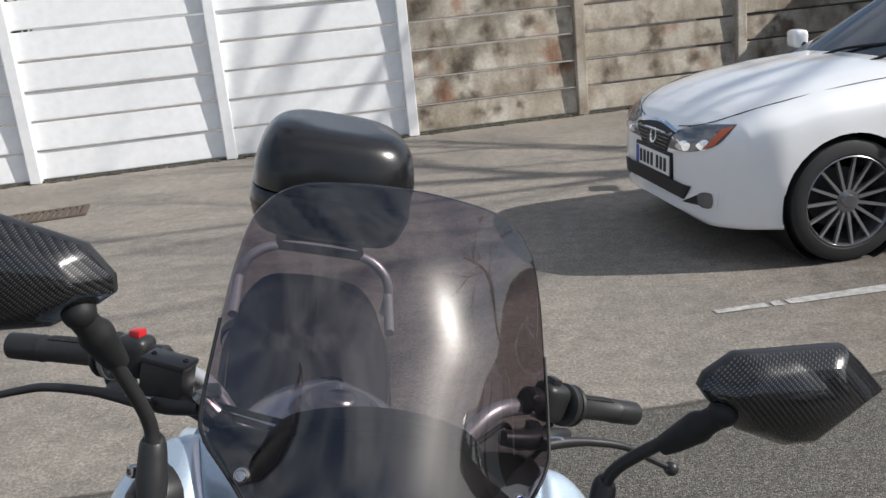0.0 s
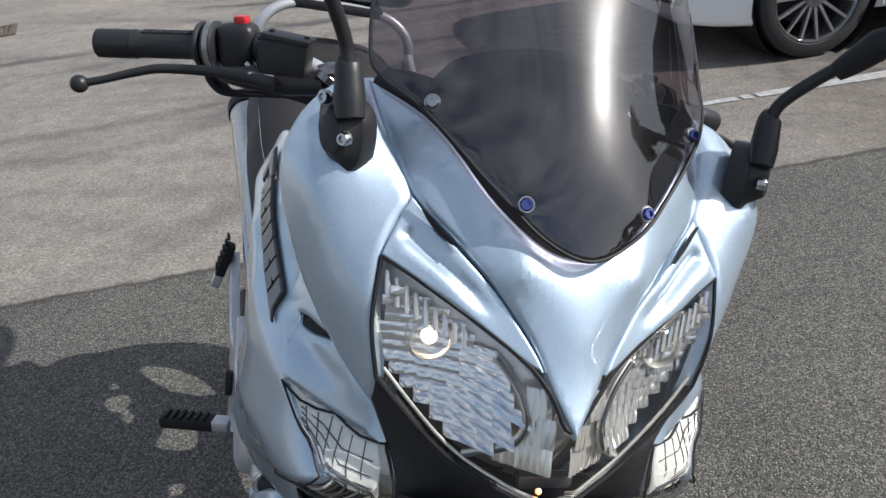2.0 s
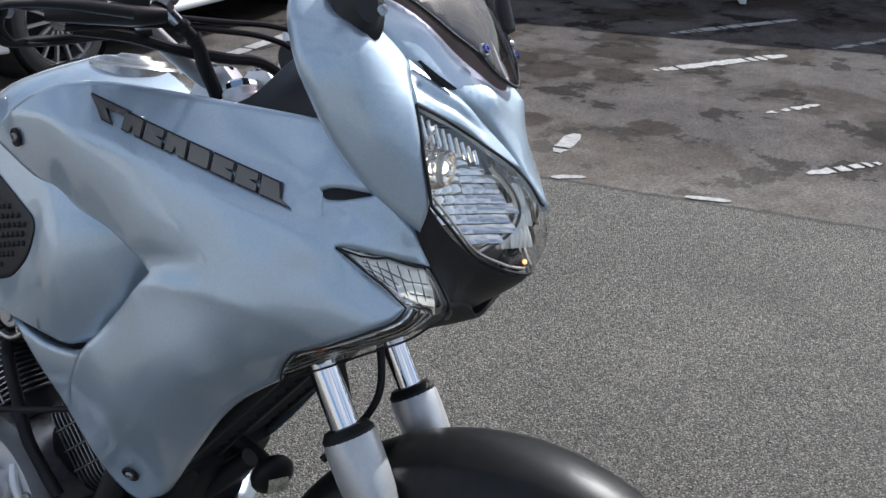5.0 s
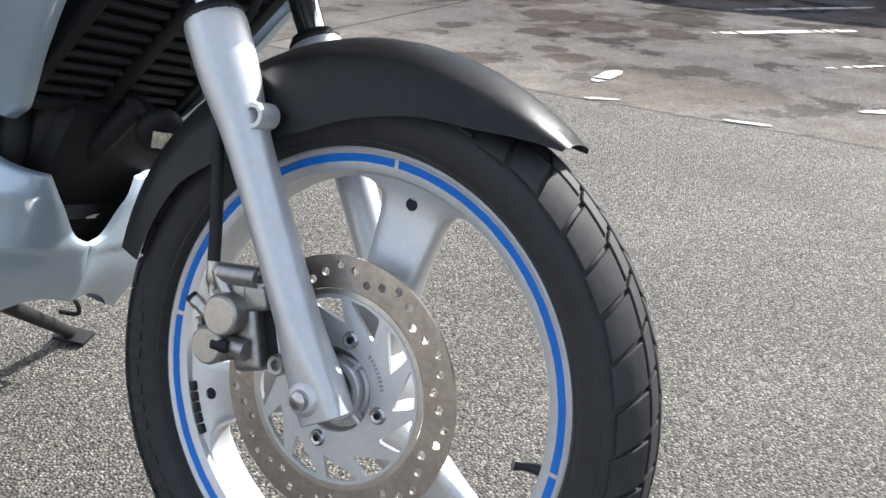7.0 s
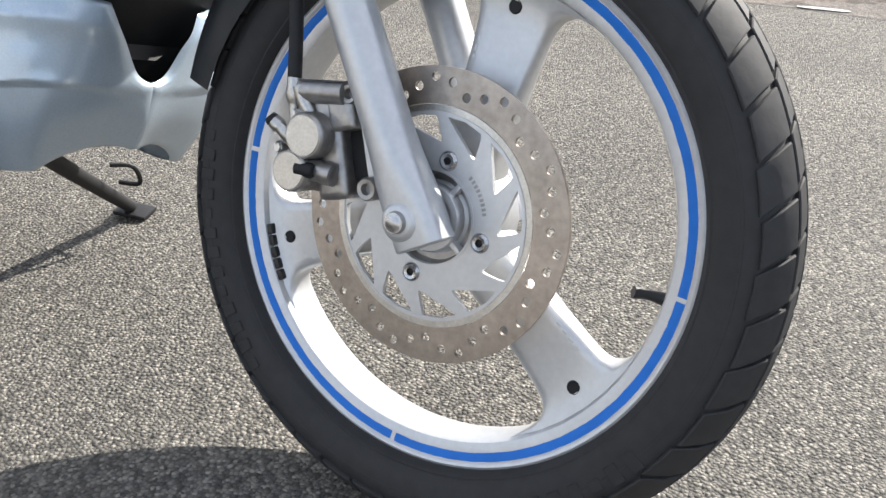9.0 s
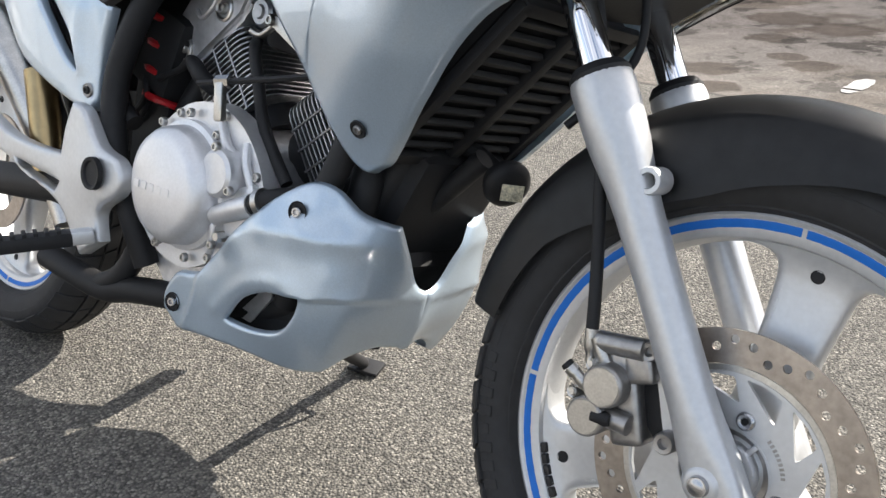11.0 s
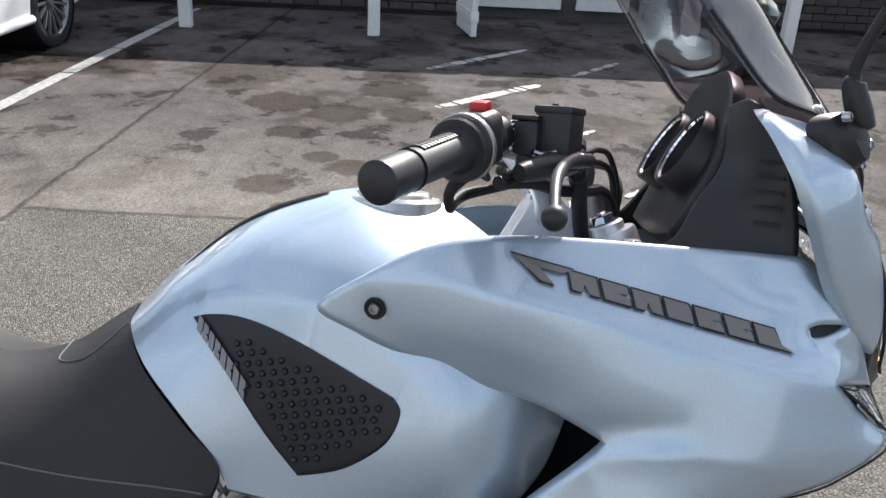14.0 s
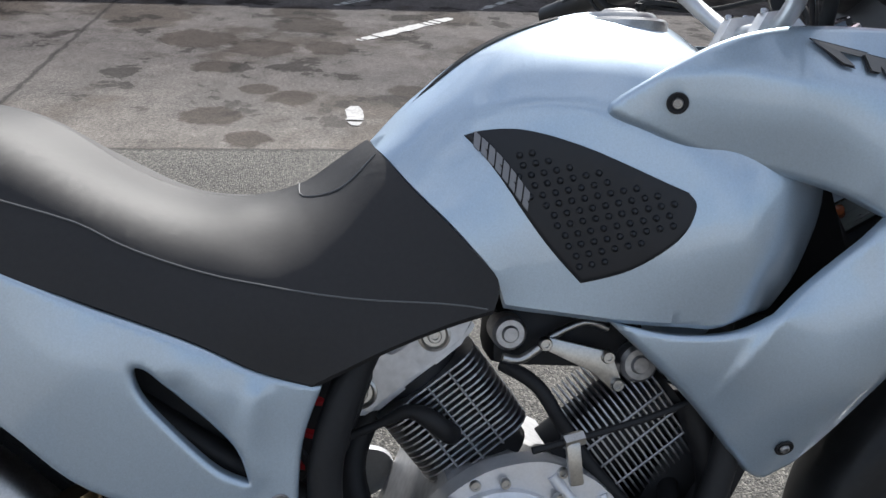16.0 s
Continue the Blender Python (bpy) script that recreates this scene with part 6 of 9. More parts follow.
for s in (-1, 1):
    unit = new("indicator")
    unit.parent = bike

    def side(b):
        return b if s < 0 else mirrored(b)

    def swap(q):
        return Vector((q.x, -s * q.y, q.z)) if s > 0 else q

    def along(pts, lift):
        return [swap(ind_sheet.place(p, lift)) for p in pts]

    ob = part("lens", side(bm.copy()), CLEAR, unit, "clear indicator lens")
    ob.visible_shadow = False
    part("reflector", side(shell(IND, [], IND_N, 0.003, 0.012, 0.0, [], ind_sheet, -0.009)), SMOKED_CHROME, unit, "smoked chrome reflector")
    # the pale gridded cell beside the fairing's point
    A, B, C, D = Vector((-0.160, -0.203, 0.911)), Vector((-0.109, -0.135, 0.896)), Vector((-0.150, -0.200, 0.903)), Vector((-0.092, -0.133, 0.850))

    def cell_point(u, v, lift=-0.0045):
        return swap(ind_sheet.place(A.lerp(B, u).lerp(C.lerp(D, u), v), lift))

    cell_rim = [(-0.165, -0.207, 0.914, 1), (-0.136, -0.171, 0.906), (-0.109, -0.135, 0.896, 1), (-0.099, -0.130, 0.875), (-0.092, -0.131, 0.850, 1), (-0.101, -0.152, 0.858), (-0.112, -0.170, 0.872), (-0.138, -0.192, 0.893)]
    part("reflector", side(shell(cell_rim, [], IND_N, 0.003, 0.008, 0.0, [], ind_sheet, -0.0052)), INDICATOR_CELL, unit, "pale gridded reflector")
    for k in range(6):
        b = bmesh.new()
        u = 0.2 + 0.14 * k
        tube(b, [cell_point(u, 0.0), cell_point(u, 0.5), cell_point(u, 1.0)], 0.0007, 5, 1)
        part("rib", b, DARK_LAMP, unit)
    for v in (0.27, 0.52, 0.77):
        b = bmesh.new()
        tube(b, [cell_point(u, v) for u in (0.12, 0.4, 0.7, 1.0)], 0.0007, 5, 1)
        part("rib", b, DARK_LAMP, unit)
    # stepped bands that sweep round the fairing's point and along the strip
    INNER = [(-0.145, -0.200, 0.896), (-0.118, -0.184, 0.874), (-0.100, -0.176, 0.862), (-0.104, -0.180, 0.850), (-0.128, -0.186, 0.836), (-0.165, -0.192, 0.813), (-0.205, -0.190, 0.790), (-0.226, -0.186, 0.775)]
    OUTER = [(-0.110, -0.172, 0.872), (-0.100, -0.158, 0.864), (-0.091, -0.136, 0.850), (-0.097, -0.142, 0.840), (-0.130, -0.155, 0.815), (-0.165, -0.156, 0.795), (-0.205, -0.158, 0.772), (-0.240, -0.166, 0.751)]
    for k, (r, mat_) in enumerate(((0.0024, CHROME), (0.0016, DARK_LAMP), (0.0026, SMOKED_CHROME), (0.0014, DARK_LAMP), (0.0024, CHROME), (0.0016, DARK_LAMP), (0.0030, SMOKED_CHROME))):
        f = (k + 0.5) / 7
        pts = [Vector(p).lerp(Vector(q), f) for p, q in zip(INNER, OUTER)]
        b = bmesh.new()
        tube(b, along(spline(pts, 4), -0.0068 - 0.0008 * (k % 2)), r * 0.8, 7, 1)
        part("band", b, mat_, unit, "stepped band in the lamp")
    b = bmesh.new()
    bmesh.ops.create_uvsphere(b, u_segments=12, v_segments=8, radius=0.0085, matrix=Matrix.Translation(swap(ind_sheet.place((-0.186, -0.188, 0.802), -0.013))))
    part("bulb", b, AMBER, unit, "amber indicator bulb")
    b = bmesh.new()
    loop = outline(IND, 4)
    tube(b, along(loop + loop[:1], 0.0003), 0.0012, 6, 1)
    part("gasket", b, MATTE, unit, "black rubber gasket")

# ---- windscreen ----
SCREEN_R = [(-0.087, 0.0, 1.087), (-0.1, -0.04, 1.1), (-0.13, -0.078, 1.128), (-0.188, -0.128, 1.167), (-0.235, -0.155, 1.178), (-0.262, -0.162, 1.195), (-0.315, -0.158, 1.26), (-0.354, -0.151, 1.316), (-0.376, -0.138, 1.354), (-0.385, -0.105, 1.381), (-0.378, -0.05, 1.393)]
SCREEN = SCREEN_R + [(-0.375, 0.0, 1.396)] + flip(SCREEN_R[1:])
SCREEN_IN = [(-0.19, -0.12, 1.172), (-0.19, 0.12, 1.172), (-0.112, -0.052, 1.122), (-0.112, 0.052, 1.122), (-0.15, 0, 1.19), (-0.235, 0, 1.29), (-0.255, -0.1, 1.27), (-0.255, 0.1, 1.27), (-0.31, 0, 1.365), (-0.33, 0.09, 1.35), (-0.33, -0.09, 1.35)]
screen_sheet = Sheet(SCREEN + SCREEN_IN, (0.85, 0, 0.53), 2e-5)
bm = shell(SCREEN, SCREEN_IN, (0.85, 0, 0.53), 0.004, 0.012, 0.003, [], screen_sheet, 0.006)
screen = part("windscreen", bm, TINT, bike, "tall smoke-tinted acrylic windscreen")
screen.visible_shadow = True
for p, mt in (((-0.19, -0.12, 1.171), BOLT), ((-0.11, -0.053, 1.121), BLUEBOLT), ((-0.114, 0.052, 1.12), BLUEBOLT), ((-0.187, 0.119, 1.171), BLUEBOLT)):
    q = screen_sheet.place(p, 0.006)
    d = (0.85, p[1] * 3.0, 0.45)
    bm = bmesh.new()
    lathe(bm, [(0.0, 0.001), (0.0066, 0.001), (0.0074, -0.001), (0.0074, -0.003)], 20, aim(q, d))
    w = part("washer", bm, STEEL, screen, "steel washer")
    screw(q + Vector(d) * 0.001, d, 0.0054, w, mt, "screen bolt")

line = [screen_sheet.place(p, 0.004) for p in spline(flip(SCREEN_R[1:7]) + SCREEN_R[:7], 8)]
bm = bmesh.new()
tube(bm, line, 0.0018, 8, 1)
part("screen_trim", bm, MATTE, screen, "black rubber trim along the lower edge")

# ---- instrument panel and liners behind the screen ----
LINER = [(-0.25, -0.16, 1.168, 1), (-0.262, -0.14, 1.182), (-0.27, -0.1, 1.176, 1), (-0.275, -0.115, 1.12), (-0.302, -0.13, 1.078), (-0.335, -0.158, 1.036), (-0.42, -0.176, 1.020, 1), (-0.3, -0.176, 1.018), (-0.213, -0.178, 1.024, 1), (-0.228, -0.183, 1.11)]
bm = shell(LINER, [(-0.25, -0.165, 1.1)], (-0.7, -0.7, 0.1), 0.004, 0.01, 0.003)
both("inner_panel", bm, BLACK, bike, "matt black inner fairing panel")
for k in range(5):
    bm = bmesh.new()
    block(bm, (0.026, 0.002, 0.003), pose(-0.243, -0.1745, 1.062 + 0.015 * k, 0, 4, -38))
    both("louvre", bm, MATTE, bike, "thin louvre slot", flat=True)
DASH = [(-0.268, -0.105, 1.172, 1), (-0.262, -0.08, 1.203), (-0.25, 0.0, 1.222), (-0.262, 0.08, 1.203), (-0.268, 0.105, 1.172, 1), (-0.295, 0.11, 1.09), (-0.32, 0.1, 1.04, 1), (-0.32, 0.0, 1.03), (-0.32, -0.1, 1.04, 1), (-0.295, -0.11, 1.09)]
bm = shell(DASH, [(-0.285, 0, 1.12)], (-0.85, 0, 0.5), 0.01, 0.014, 0.008)
dash = part("instrument_panel", bm, BLACK, bike, "black instrument panel with two hooded dials")
for y in (-0.05, 0.05):
    bm = bmesh.new()
    lathe(bm, [(0.038, 0.0), (0.041, 0.02), (0.044, 0.021), (0.046, 0.018), (0.046, -0.012)], 36, aim((-0.285, y, 1.122), (-0.85, 0, 0.5)))
    d = part("dial_hood", bm, BLACK, dash)
    bm = bmesh.new()
    lathe(bm, [(0.0, 0.003), (0.038, 0.003), (0.039, 0.001)], 32, aim((-0.285, y, 1.122), (-0.85, 0, 0.5)))
    f = part("dial_face", bm, MATTE, d, "dark dial face")
    bm = bmesh.new()
    lathe(bm, [(0.039, 0.016), (0.0405, 0.0185), (0.042, 0.016)], 36, aim((-0.285, y, 1.122), (-0.85, 0, 0.5)))
    part("dial_rim", bm, CHROME, d, "thin chrome dial rim")
# nose stay behind the dials closes the view from behind
NS = [(-0.252, -0.138, 1.143, 1), (-0.2, -0.1, 1.115), (-0.15, -0.05, 1.085), (-0.13, 0.0, 1.07), (-0.15, 0.05, 1.085), (-0.2, 0.1, 1.115), (-0.252, 0.138, 1.143, 1), (-0.262, 0.08, 1.175), (-0.255, 0.0, 1.19), (-0.262, -0.08, 1.175)]
bm = shell(NS, [(-0.2, 0, 1.148)], (0.5, 0, 0.86), 0.003, 0.015, 0.0)
part("dash_top", bm, MATTE, bike, "black dash top under the screen")

# ---- mirrors ----
HOUSING = [(0.227, 1.314), (0.229, 1.326), (0.250, 1.348), (0.297, 1.358), (0.343, 1.368), (0.362, 1.355), (0.389, 1.334), (0.366, 1.305), (0.339, 1.275), (0.312, 1.270), (0.269, 1.280), (0.238, 1.303)]


def carbon_material(m):
    """A twill weave of two shades."""
    nt = m.node_tree
    N, Lk = nt.nodes.new, nt.links.new
    bs = principled(m)
    co = N("ShaderNodeTexCoord")
    mp = N("ShaderNodeMapping")
    mp.inputs["Rotation"].default_value = (radians(38), 0, 0)
    mp.inputs["Scale"].default_value = (0.15, 1, 1)
    wv = N("ShaderNodeTexWave")
    wv.wave_type, wv.bands_direction, wv.wave_profile = "BANDS", "Z", "SAW"
    wv.inputs["Scale"].default_value = 82.0
    wv.inputs["Distortion"].default_value = 0.3
    ck = N("ShaderNodeTexWave")
    ck.bands_direction = "Y"
    ck.inputs["Scale"].default_value = 170.0
    Lk(co.outputs["Object"], mp.inputs["Vector"])
    for n in (wv, ck):
        Lk(mp.outputs["Vector"], n.inputs["Vector"])
    mul = N("ShaderNodeMath")
    mul.operation = "MULTIPLY"
    Lk(wv.outputs["Fac"], mul.inputs[0])
    Lk(ck.outputs["Fac"], mul.inputs[1])
    r = N("ShaderNodeValToRGB")
    r.color_ramp.elements[0].color, r.color_ramp.elements[1].color = (0.010, 0.010, 0.011, 1), (0.095, 0.095, 0.10, 1)
    r.color_ramp.elements[0].position, r.color_ramp.elements[1].position = 0.15, 0.9
    Lk(mul.outputs["Value"], r.inputs["Fac"])
    Lk(r.outputs["Color"], bs.inputs["Base Color"])
    bs.inputs["Metallic"].default_value = 0.5


carbon_material(CARBON)
MIRROR = material("mirror_glass", (0.9, 0.9, 0.9), 0.0, 1.0)


def mirror(s):
    unit = new("mirror")
    unit.parent = bike
    bm = bmesh.new()
    off = Vector((-0.019, 0, 0.016)) if s < 0 else Vector((0, 0, 0.003))
    ring = [Vector((-0.140, s * y, 1.319 + (z - 1.319) * 0.94)) + off for y, z in HOUSING]
    mid = sum(ring, Vector()) / len(ring)
    loops = []
    edge = outline([(*p, 1) for p in ring], 3)
    for f, dx in ((0.96, -0.004), (1.0, 0.0), (1.0, 0.008), (0.985, 0.0095)):
        loops.append([bm.verts.new(mid + (p - mid) * f + Vector((dx, 0, 0))) for p in edge])
    for p, q in zip(loops, loops[1:]):
        for j in range(len(edge)):
            bm.faces.new((p[j], p[(j + 1) % len(edge)], q[(j + 1) % len(edge)], q[j]))
    part("frame", bm, BLACK, unit, "plain black mirror frame")
    bm = bmesh.new()
    loops = []
    for f, dx in ((0.985, 0.0095), (0.95, 0.0135), (0.72, 0.028)):
        loops.append([bm.verts.new(mid + (p - mid) * f + Vector((dx, 0, 0))) for p in edge])
    for p, q in zip(loops, loops[1:]):
        for j in range(len(edge)):
            bm.faces.new((p[j], p[(j + 1) % len(edge)], q[(j + 1) % len(edge)], q[j]))
    # ridge lines of the cover
    tip = [bm.verts.new(mid + Vector((0.036, s * d, 0.005 - 0.004 * abs(d) / 0.05))) for d in (-0.045, 0.045)]
    last = loops[-1]
    k = len(last)
    for j in range(k):
        a, b = last[j], last[(j + 1) % k]
        ta, tb = (tip[0] if s * (v.co.y - mid.y) < 0 else tip[1] for v in (a, b))
        if ta is tb:
            bm.faces.new((a, b, ta))
        else:
            bm.faces.new((a, b, tb, ta))
    part("housing", bm, CARBON, unit, "carbon-look mirror housing")
    bm = bmesh.new()
    vs = [bm.verts.new(mid + (p - mid) * 0.95 + Vector((-0.003 - 0.06 * (p.z - mid.z), 0, 0))) for p in edge]
    bm.faces.new(vs)
    part("glass", bm, MIRROR, unit, "mirror glass")
    bm = bmesh.new()
    tube(bm, [(-0.168, s * 0.188, 1.16), (-0.182, s * 0.192, 1.195), Vector((-0.180, s * 0.200, 1.218)) + off * 0.2, Vector((-0.157, s * 0.227, 1.257)) + off * 0.75, Vector((-0.142, s * 0.238, 1.274)) + off], 0.0059, 12, 6)
    part("stalk", bm, BLACK, unit, "black bent mirror stalk")
    bm = bmesh.new()
    tube(bm, [Vector(p) + off for p in ((-0.160, s * 0.224, 1.248), (-0.152, s * 0.230, 1.259), (-0.139, s * 0.239, 1.278), (-0.134, s * 0.243, 1.285), (-0.129, s * 0.25, 1.295))], [0.0085, 0.011, 0.0135, 0.0105, 0.0105], 16, 3)
    bmesh.ops.create_uvsphere(bm, u_segments=16, v_segments=10, radius=0.0125, matrix=Matrix.Translation(off) @ pose(-0.128, s * 0.25, 1.297))
    part("boot", bm, MATTE, unit, "black rubber boot")
    bm = bmesh.new()
    tube(bm, [(-0.168, s * 0.187, 1.158), (-0.174, s * 0.189, 1.172), (-0.183, s * 0.192, 1.196), (-0.183, s * 0.193, 1.202)], [0.0115, 0.0128, 0.0108, 0.0078], 16, 3)
    part("joint_boot", bm, BLACK, unit)
    base = [Vector((-0.218, s * 0.205, 1.158)), Vector((-0.195, s * 0.19, 1.176)), Vector((-0.172, s * 0.172, 1.163)), Vector((-0.165, s * 0.17, 1.125)), Vector((-0.172, s * 0.18, 1.108)), Vector((-0.192, s * 0.198, 1.115))]
    edge = outline([tuple(p) for p in base], 4)
    mid = sum(edge, Vector()) / len(edge)
    out = Vector((0.7, s * 0.7, 0.1))
    bm = bmesh.new()
    loops = []
    for f, d in ((0.86, -0.014), (0.88, 0.001), (0.84, 0.005), (0.68, 0.008), (0.55, 0.015), (0.4, 0.022), (0.15, 0.023)):
        loops.append([bm.verts.new(mid + (p - mid) * f + out * d) for p in edge])
    for p, q in zip(loops, loops[1:]):
        for j in range(len(edge)):
            bm.faces.new((p[j], p[(j + 1) % len(edge)], q[(j + 1) % len(edge)], q[j]))
    bm.faces.new(loops[-1])
    b = part("base", bm, BLACK, unit, "black moulded mirror base")
    for q in ((-0.168, 0.185, 1.142), (-0.197, 0.2, 1.166)):
        screw(Vector((q[0], s * q[1], q[2])) + out * 0.0085, out, 0.0058, b, BOLT, "steel screw")


mirror(-1)
mirror(1)

# ---- handlebar and controls ----
BAR = [(-0.59, 0.39, 1.09), (-0.55, 0.3, 1.112), (-0.522, 0.225, 1.118), (-0.487, 0.17, 1.118), (-0.456, 0.12, 1.078), (-0.445, 0.06, 1.048)]
bm = bmesh.new()
tube(bm, BAR + [(-0.443, 0.0, 1.045)] + flip(BAR), 0.011, 14, 6)
part("handlebar", bm, SILVER, bike, "silver tubular handlebar")


def grip(s):
    unit = new("grip")
    unit.parent = bike
    a, b = Vector((-0.594, s * 0.399, 1.094)), Vector((-0.545, s * 0.295, 1.116))
    d = (b - a).normalized()
    bm = bmesh.new()
    tube(bm, [a - d * 0.012, a - d * 0.009, a + d * 0.03, a + d * 0.034, a + d * 0.036], [0.012, 0.0165, 0.0165, 0.0155, 0.015], 24, 1)
    part("bar_end", bm, BLACK, unit, "black bar end weight")
    bm = bmesh.new()
    tube(bm, [a + d * 0.036, a + d * 0.042, b - d * 0.008, b], [0.017, 0.0155, 0.0155, 0.02], 24, 1)
    g = part("sleeve", bm, GRIP, unit, "black rubber grip with a ribbed pad")
    bm = bmesh.new()
    up = Vector((-0.35, 0, 0.94))
    for i in range(13):
        q = a + d * (0.05 + 0.0055 * i)
        for ang in range(-40, 50, 16):
            o = Matrix.Rotation(radians(ang), 3, d) @ up
            block(bm, (0.0042, 0.0038, 0.002), Matrix.Translation(q + o * 0.0158) @ aim((0, 0, 0), d, o), 0.0)
    part("rib_pad", bm, GRIP, g, flat=True)
    bm = bmesh.new()
    tube(bm, [b, b + d * 0.003, b + d * 0.006], [0.026, 0.0275, 0.026], 24, 1)
    part("flange", bm, GRIP, unit)
    return b, d


for s in (-1, 1):
    b, d = grip(s)
    up = Vector((0, 0, 1))
    sw = new("switch_housing")
    sw.parent = bike
    bm = bmesh.new()
    tube(bm, [b + d * 0.006, b + d * 0.009, b + d * 0.012, b + d * 0.020, b + d * 0.024], [0.022, 0.0265, 0.028, 0.028, 0.022], 28, 1)
    part("cable_drum", bm, BLACK, sw, "black cable drum")
    if s < 0:
        bm = bmesh.new()
        tube(bm, [b + d * 0.0125, b + d * 0.013, b + d * 0.0185, b + d * 0.019], [0.027, 0.0292, 0.0292, 0.027], 32, 1)
        part("throttle_ring", bm, GUNMETAL, sw, "thin grey throttle ring")
        for k, gap in enumerate((0.0, 0.011)):
            bm = bmesh.new()
            tube(bm, [b + d * 0.012 - up * 0.022 + Vector((0.006 * k, 0, 0)), Vector((-0.548, -0.284 + gap, 1.080)), Vector((-0.547, -0.268 + gap, 1.066)), Vector((-0.543, -0.235, 1.068 + gap * 0.4)), Vector((-0.530, -0.205, 1.074 + gap * 0.4)), Vector((-0.49, -0.185, 1.085)), Vector((-0.452, -0.160, 1.096))], [0.0052, 0.0048, 0.0045, 0.0036, 0.0034, 0.0034, 0.0034], 10, 6)
            part("throttle_cable", bm, MATTE, sw, "black throttle cable elbow under the drum")
    bm = bmesh.new()
    c = b + d * 0.045
    block(bm, (0.036, 0.044, 0.050), Matrix.Translation(c + up * 0.002) @ aim((0, 0, 0), d), 0.014, 4)
    part("body", bm, BLACK, sw, "rounded black switch housing")
    bm = bmesh.new()
    block(bm, (0.017, 0.014, 0.012), Matrix.Translation(c + up * 0.029) @ aim((0, 0, 0), d), 0.003)
    part("switch", bm, RED if s < 0 else BLACK, sw, "red stop switch" if s < 0 else "")
    for k in (-1, 1):
        screw(b + d * 0.0255 + up * 0.016 * k + Vector((0.004, s * 0.006, 0)), (0, s, 0.1), 0.0032, sw, MATTE)
    lever = new("lever")
    lever.parent = bike
    ball = Vector((-0.473, s * 0.415, 1.076))
    bm = bmesh.new()
    tube(bm, [(-0.425, s * 0.222, 1.113), (-0.440, s * 0.255, 1.113), (-0.452, s * 0.290, 1.111), (-0.463, s * 0.335, 1.105), (-0.468, s * 0.362, 1.096), (-0.471, s * 0.392, 1.084), ball], [0.007, 0.007, 0.0054, 0.0050, 0.0046, 0.0042, 0.0042], 12, 6)
    part("blade", bm, BLACK, lever, "black cranked lever blade")
    bm = bmesh.new()
    bmesh.ops.create_uvsphere(bm, u_segments=20, v_segments=14, radius=0.0095, matrix=Matrix.Translation(ball))
    part("ball_end", bm, BLACK, lever, "round ball end")
    bm = bmesh.new()
    tube(bm, [(-0.490, s * 0.272, 1.100), (-0.462, s * 0.245, 1.107), (-0.440, s * 0.205, 1.111), (-0.428, s * 0.172, 1.116)], [0.008, 0.0125, 0.0125, 0.009], 14, 4)
    tube(bm, [c + d * 0.02, c + d * 0.024, c + d * 0.040, c + d * 0.044], [0.014, 0.0175, 0.0175, 0.014], 20, 1)
    block(bm, (0.032, 0.018, 0.016), Matrix.Translation((-0.475, s * 0.225, 1.108)), 0.005)
    part("perch", bm, BLACK, lever, "black lever perch, master cylinder and clamp")
    for k in (-0.011, 0.011):
        screw(c + d * 0.032 + up * k + Vector((0.017, 0, 0)), (1, 0, 0), 0.0035, lever, BOLT)
    bm = bmesh.new()
    lathe(bm, [(0.0, 0.0135), (0.005, 0.0135), (0.0058, 0.0125), (0.0058, -0.0125), (0.005, -0.0135), (0.0, -0.0135)], 6, Matrix.Translation((-0.436, s * 0.236, 1.115)))
    part("pivot_bolt", bm, BOLT, lever, "steel pivot bolt", flat=True)
res = new("brake_reservoir")
res.parent = bike
turn = pose(-0.452, -0.210, 1.134, 0, 0, -21.5)
bm = bmesh.new()
block(bm, (0.034, 0.050, 0.042), turn, 0.004)
block(bm, (0.024, 0.034, 0.032), pose(-0.479, -0.220, 1.130, 0, 0, -21.5), 0.006)
part("cup", bm, BLACK, res, "black square brake fluid reservoir")
bm = bmesh.new()
block(bm, (0.036, 0.052, 0.007), turn @ pose(0, 0, 0.0225), 0.0025)
block(bm, (0.025, 0.035, 0.005), pose(-0.480, -0.220, 1.148, 0, 0, -21.5), 0.002)
part("lid", bm, BLACK, res)
for k in (-1, 1):
    screw(turn @ Vector((0.0, 0.019 * k, 0.026)), (0, 0, 1), 0.0032, res, MATTE)
bm = bmesh.new()
tube(bm, [(-0.478, -0.248, 1.118), (-0.468, -0.244, 1.116), (-0.457, -0.240, 1.119)], 0.003, 8, 4)
part("bracket", bm, BOLT, res, "bright edge of the reservoir bracket")
bm = bmesh.new()
tube(bm, [(-0.435, -0.176, 1.128), (-0.434, -0.166, 1.133), (-0.433, -0.152, 1.136)], [0.0085, 0.0085, 0.0085], 6, 1)
tube(bm, [(-0.432, -0.172, 1.122), (-0.432, -0.168, 1.128)], 0.0115, 14, 1)
part("banjo_bolt", bm, GUNMETAL, res, "steel banjo bolt", flat=True)
HOSE = [(-0.432, -0.168, 1.124), (-0.426, -0.147, 1.108), (-0.419, -0.127, 1.092), (-0.415, -0.113, 1.065), (-0.407, -0.093, 1.027), (-0.395, -0.086, 0.97), (-0.36, -0.085, 0.9)]
bm = bmesh.new()
tube(bm, HOSE, [0.0055, 0.0065, 0.0078, 0.0085, 0.0085, 0.007, 0.007], 12, 6)
part("brake_hose", bm, MATTE, res, "black brake hose")
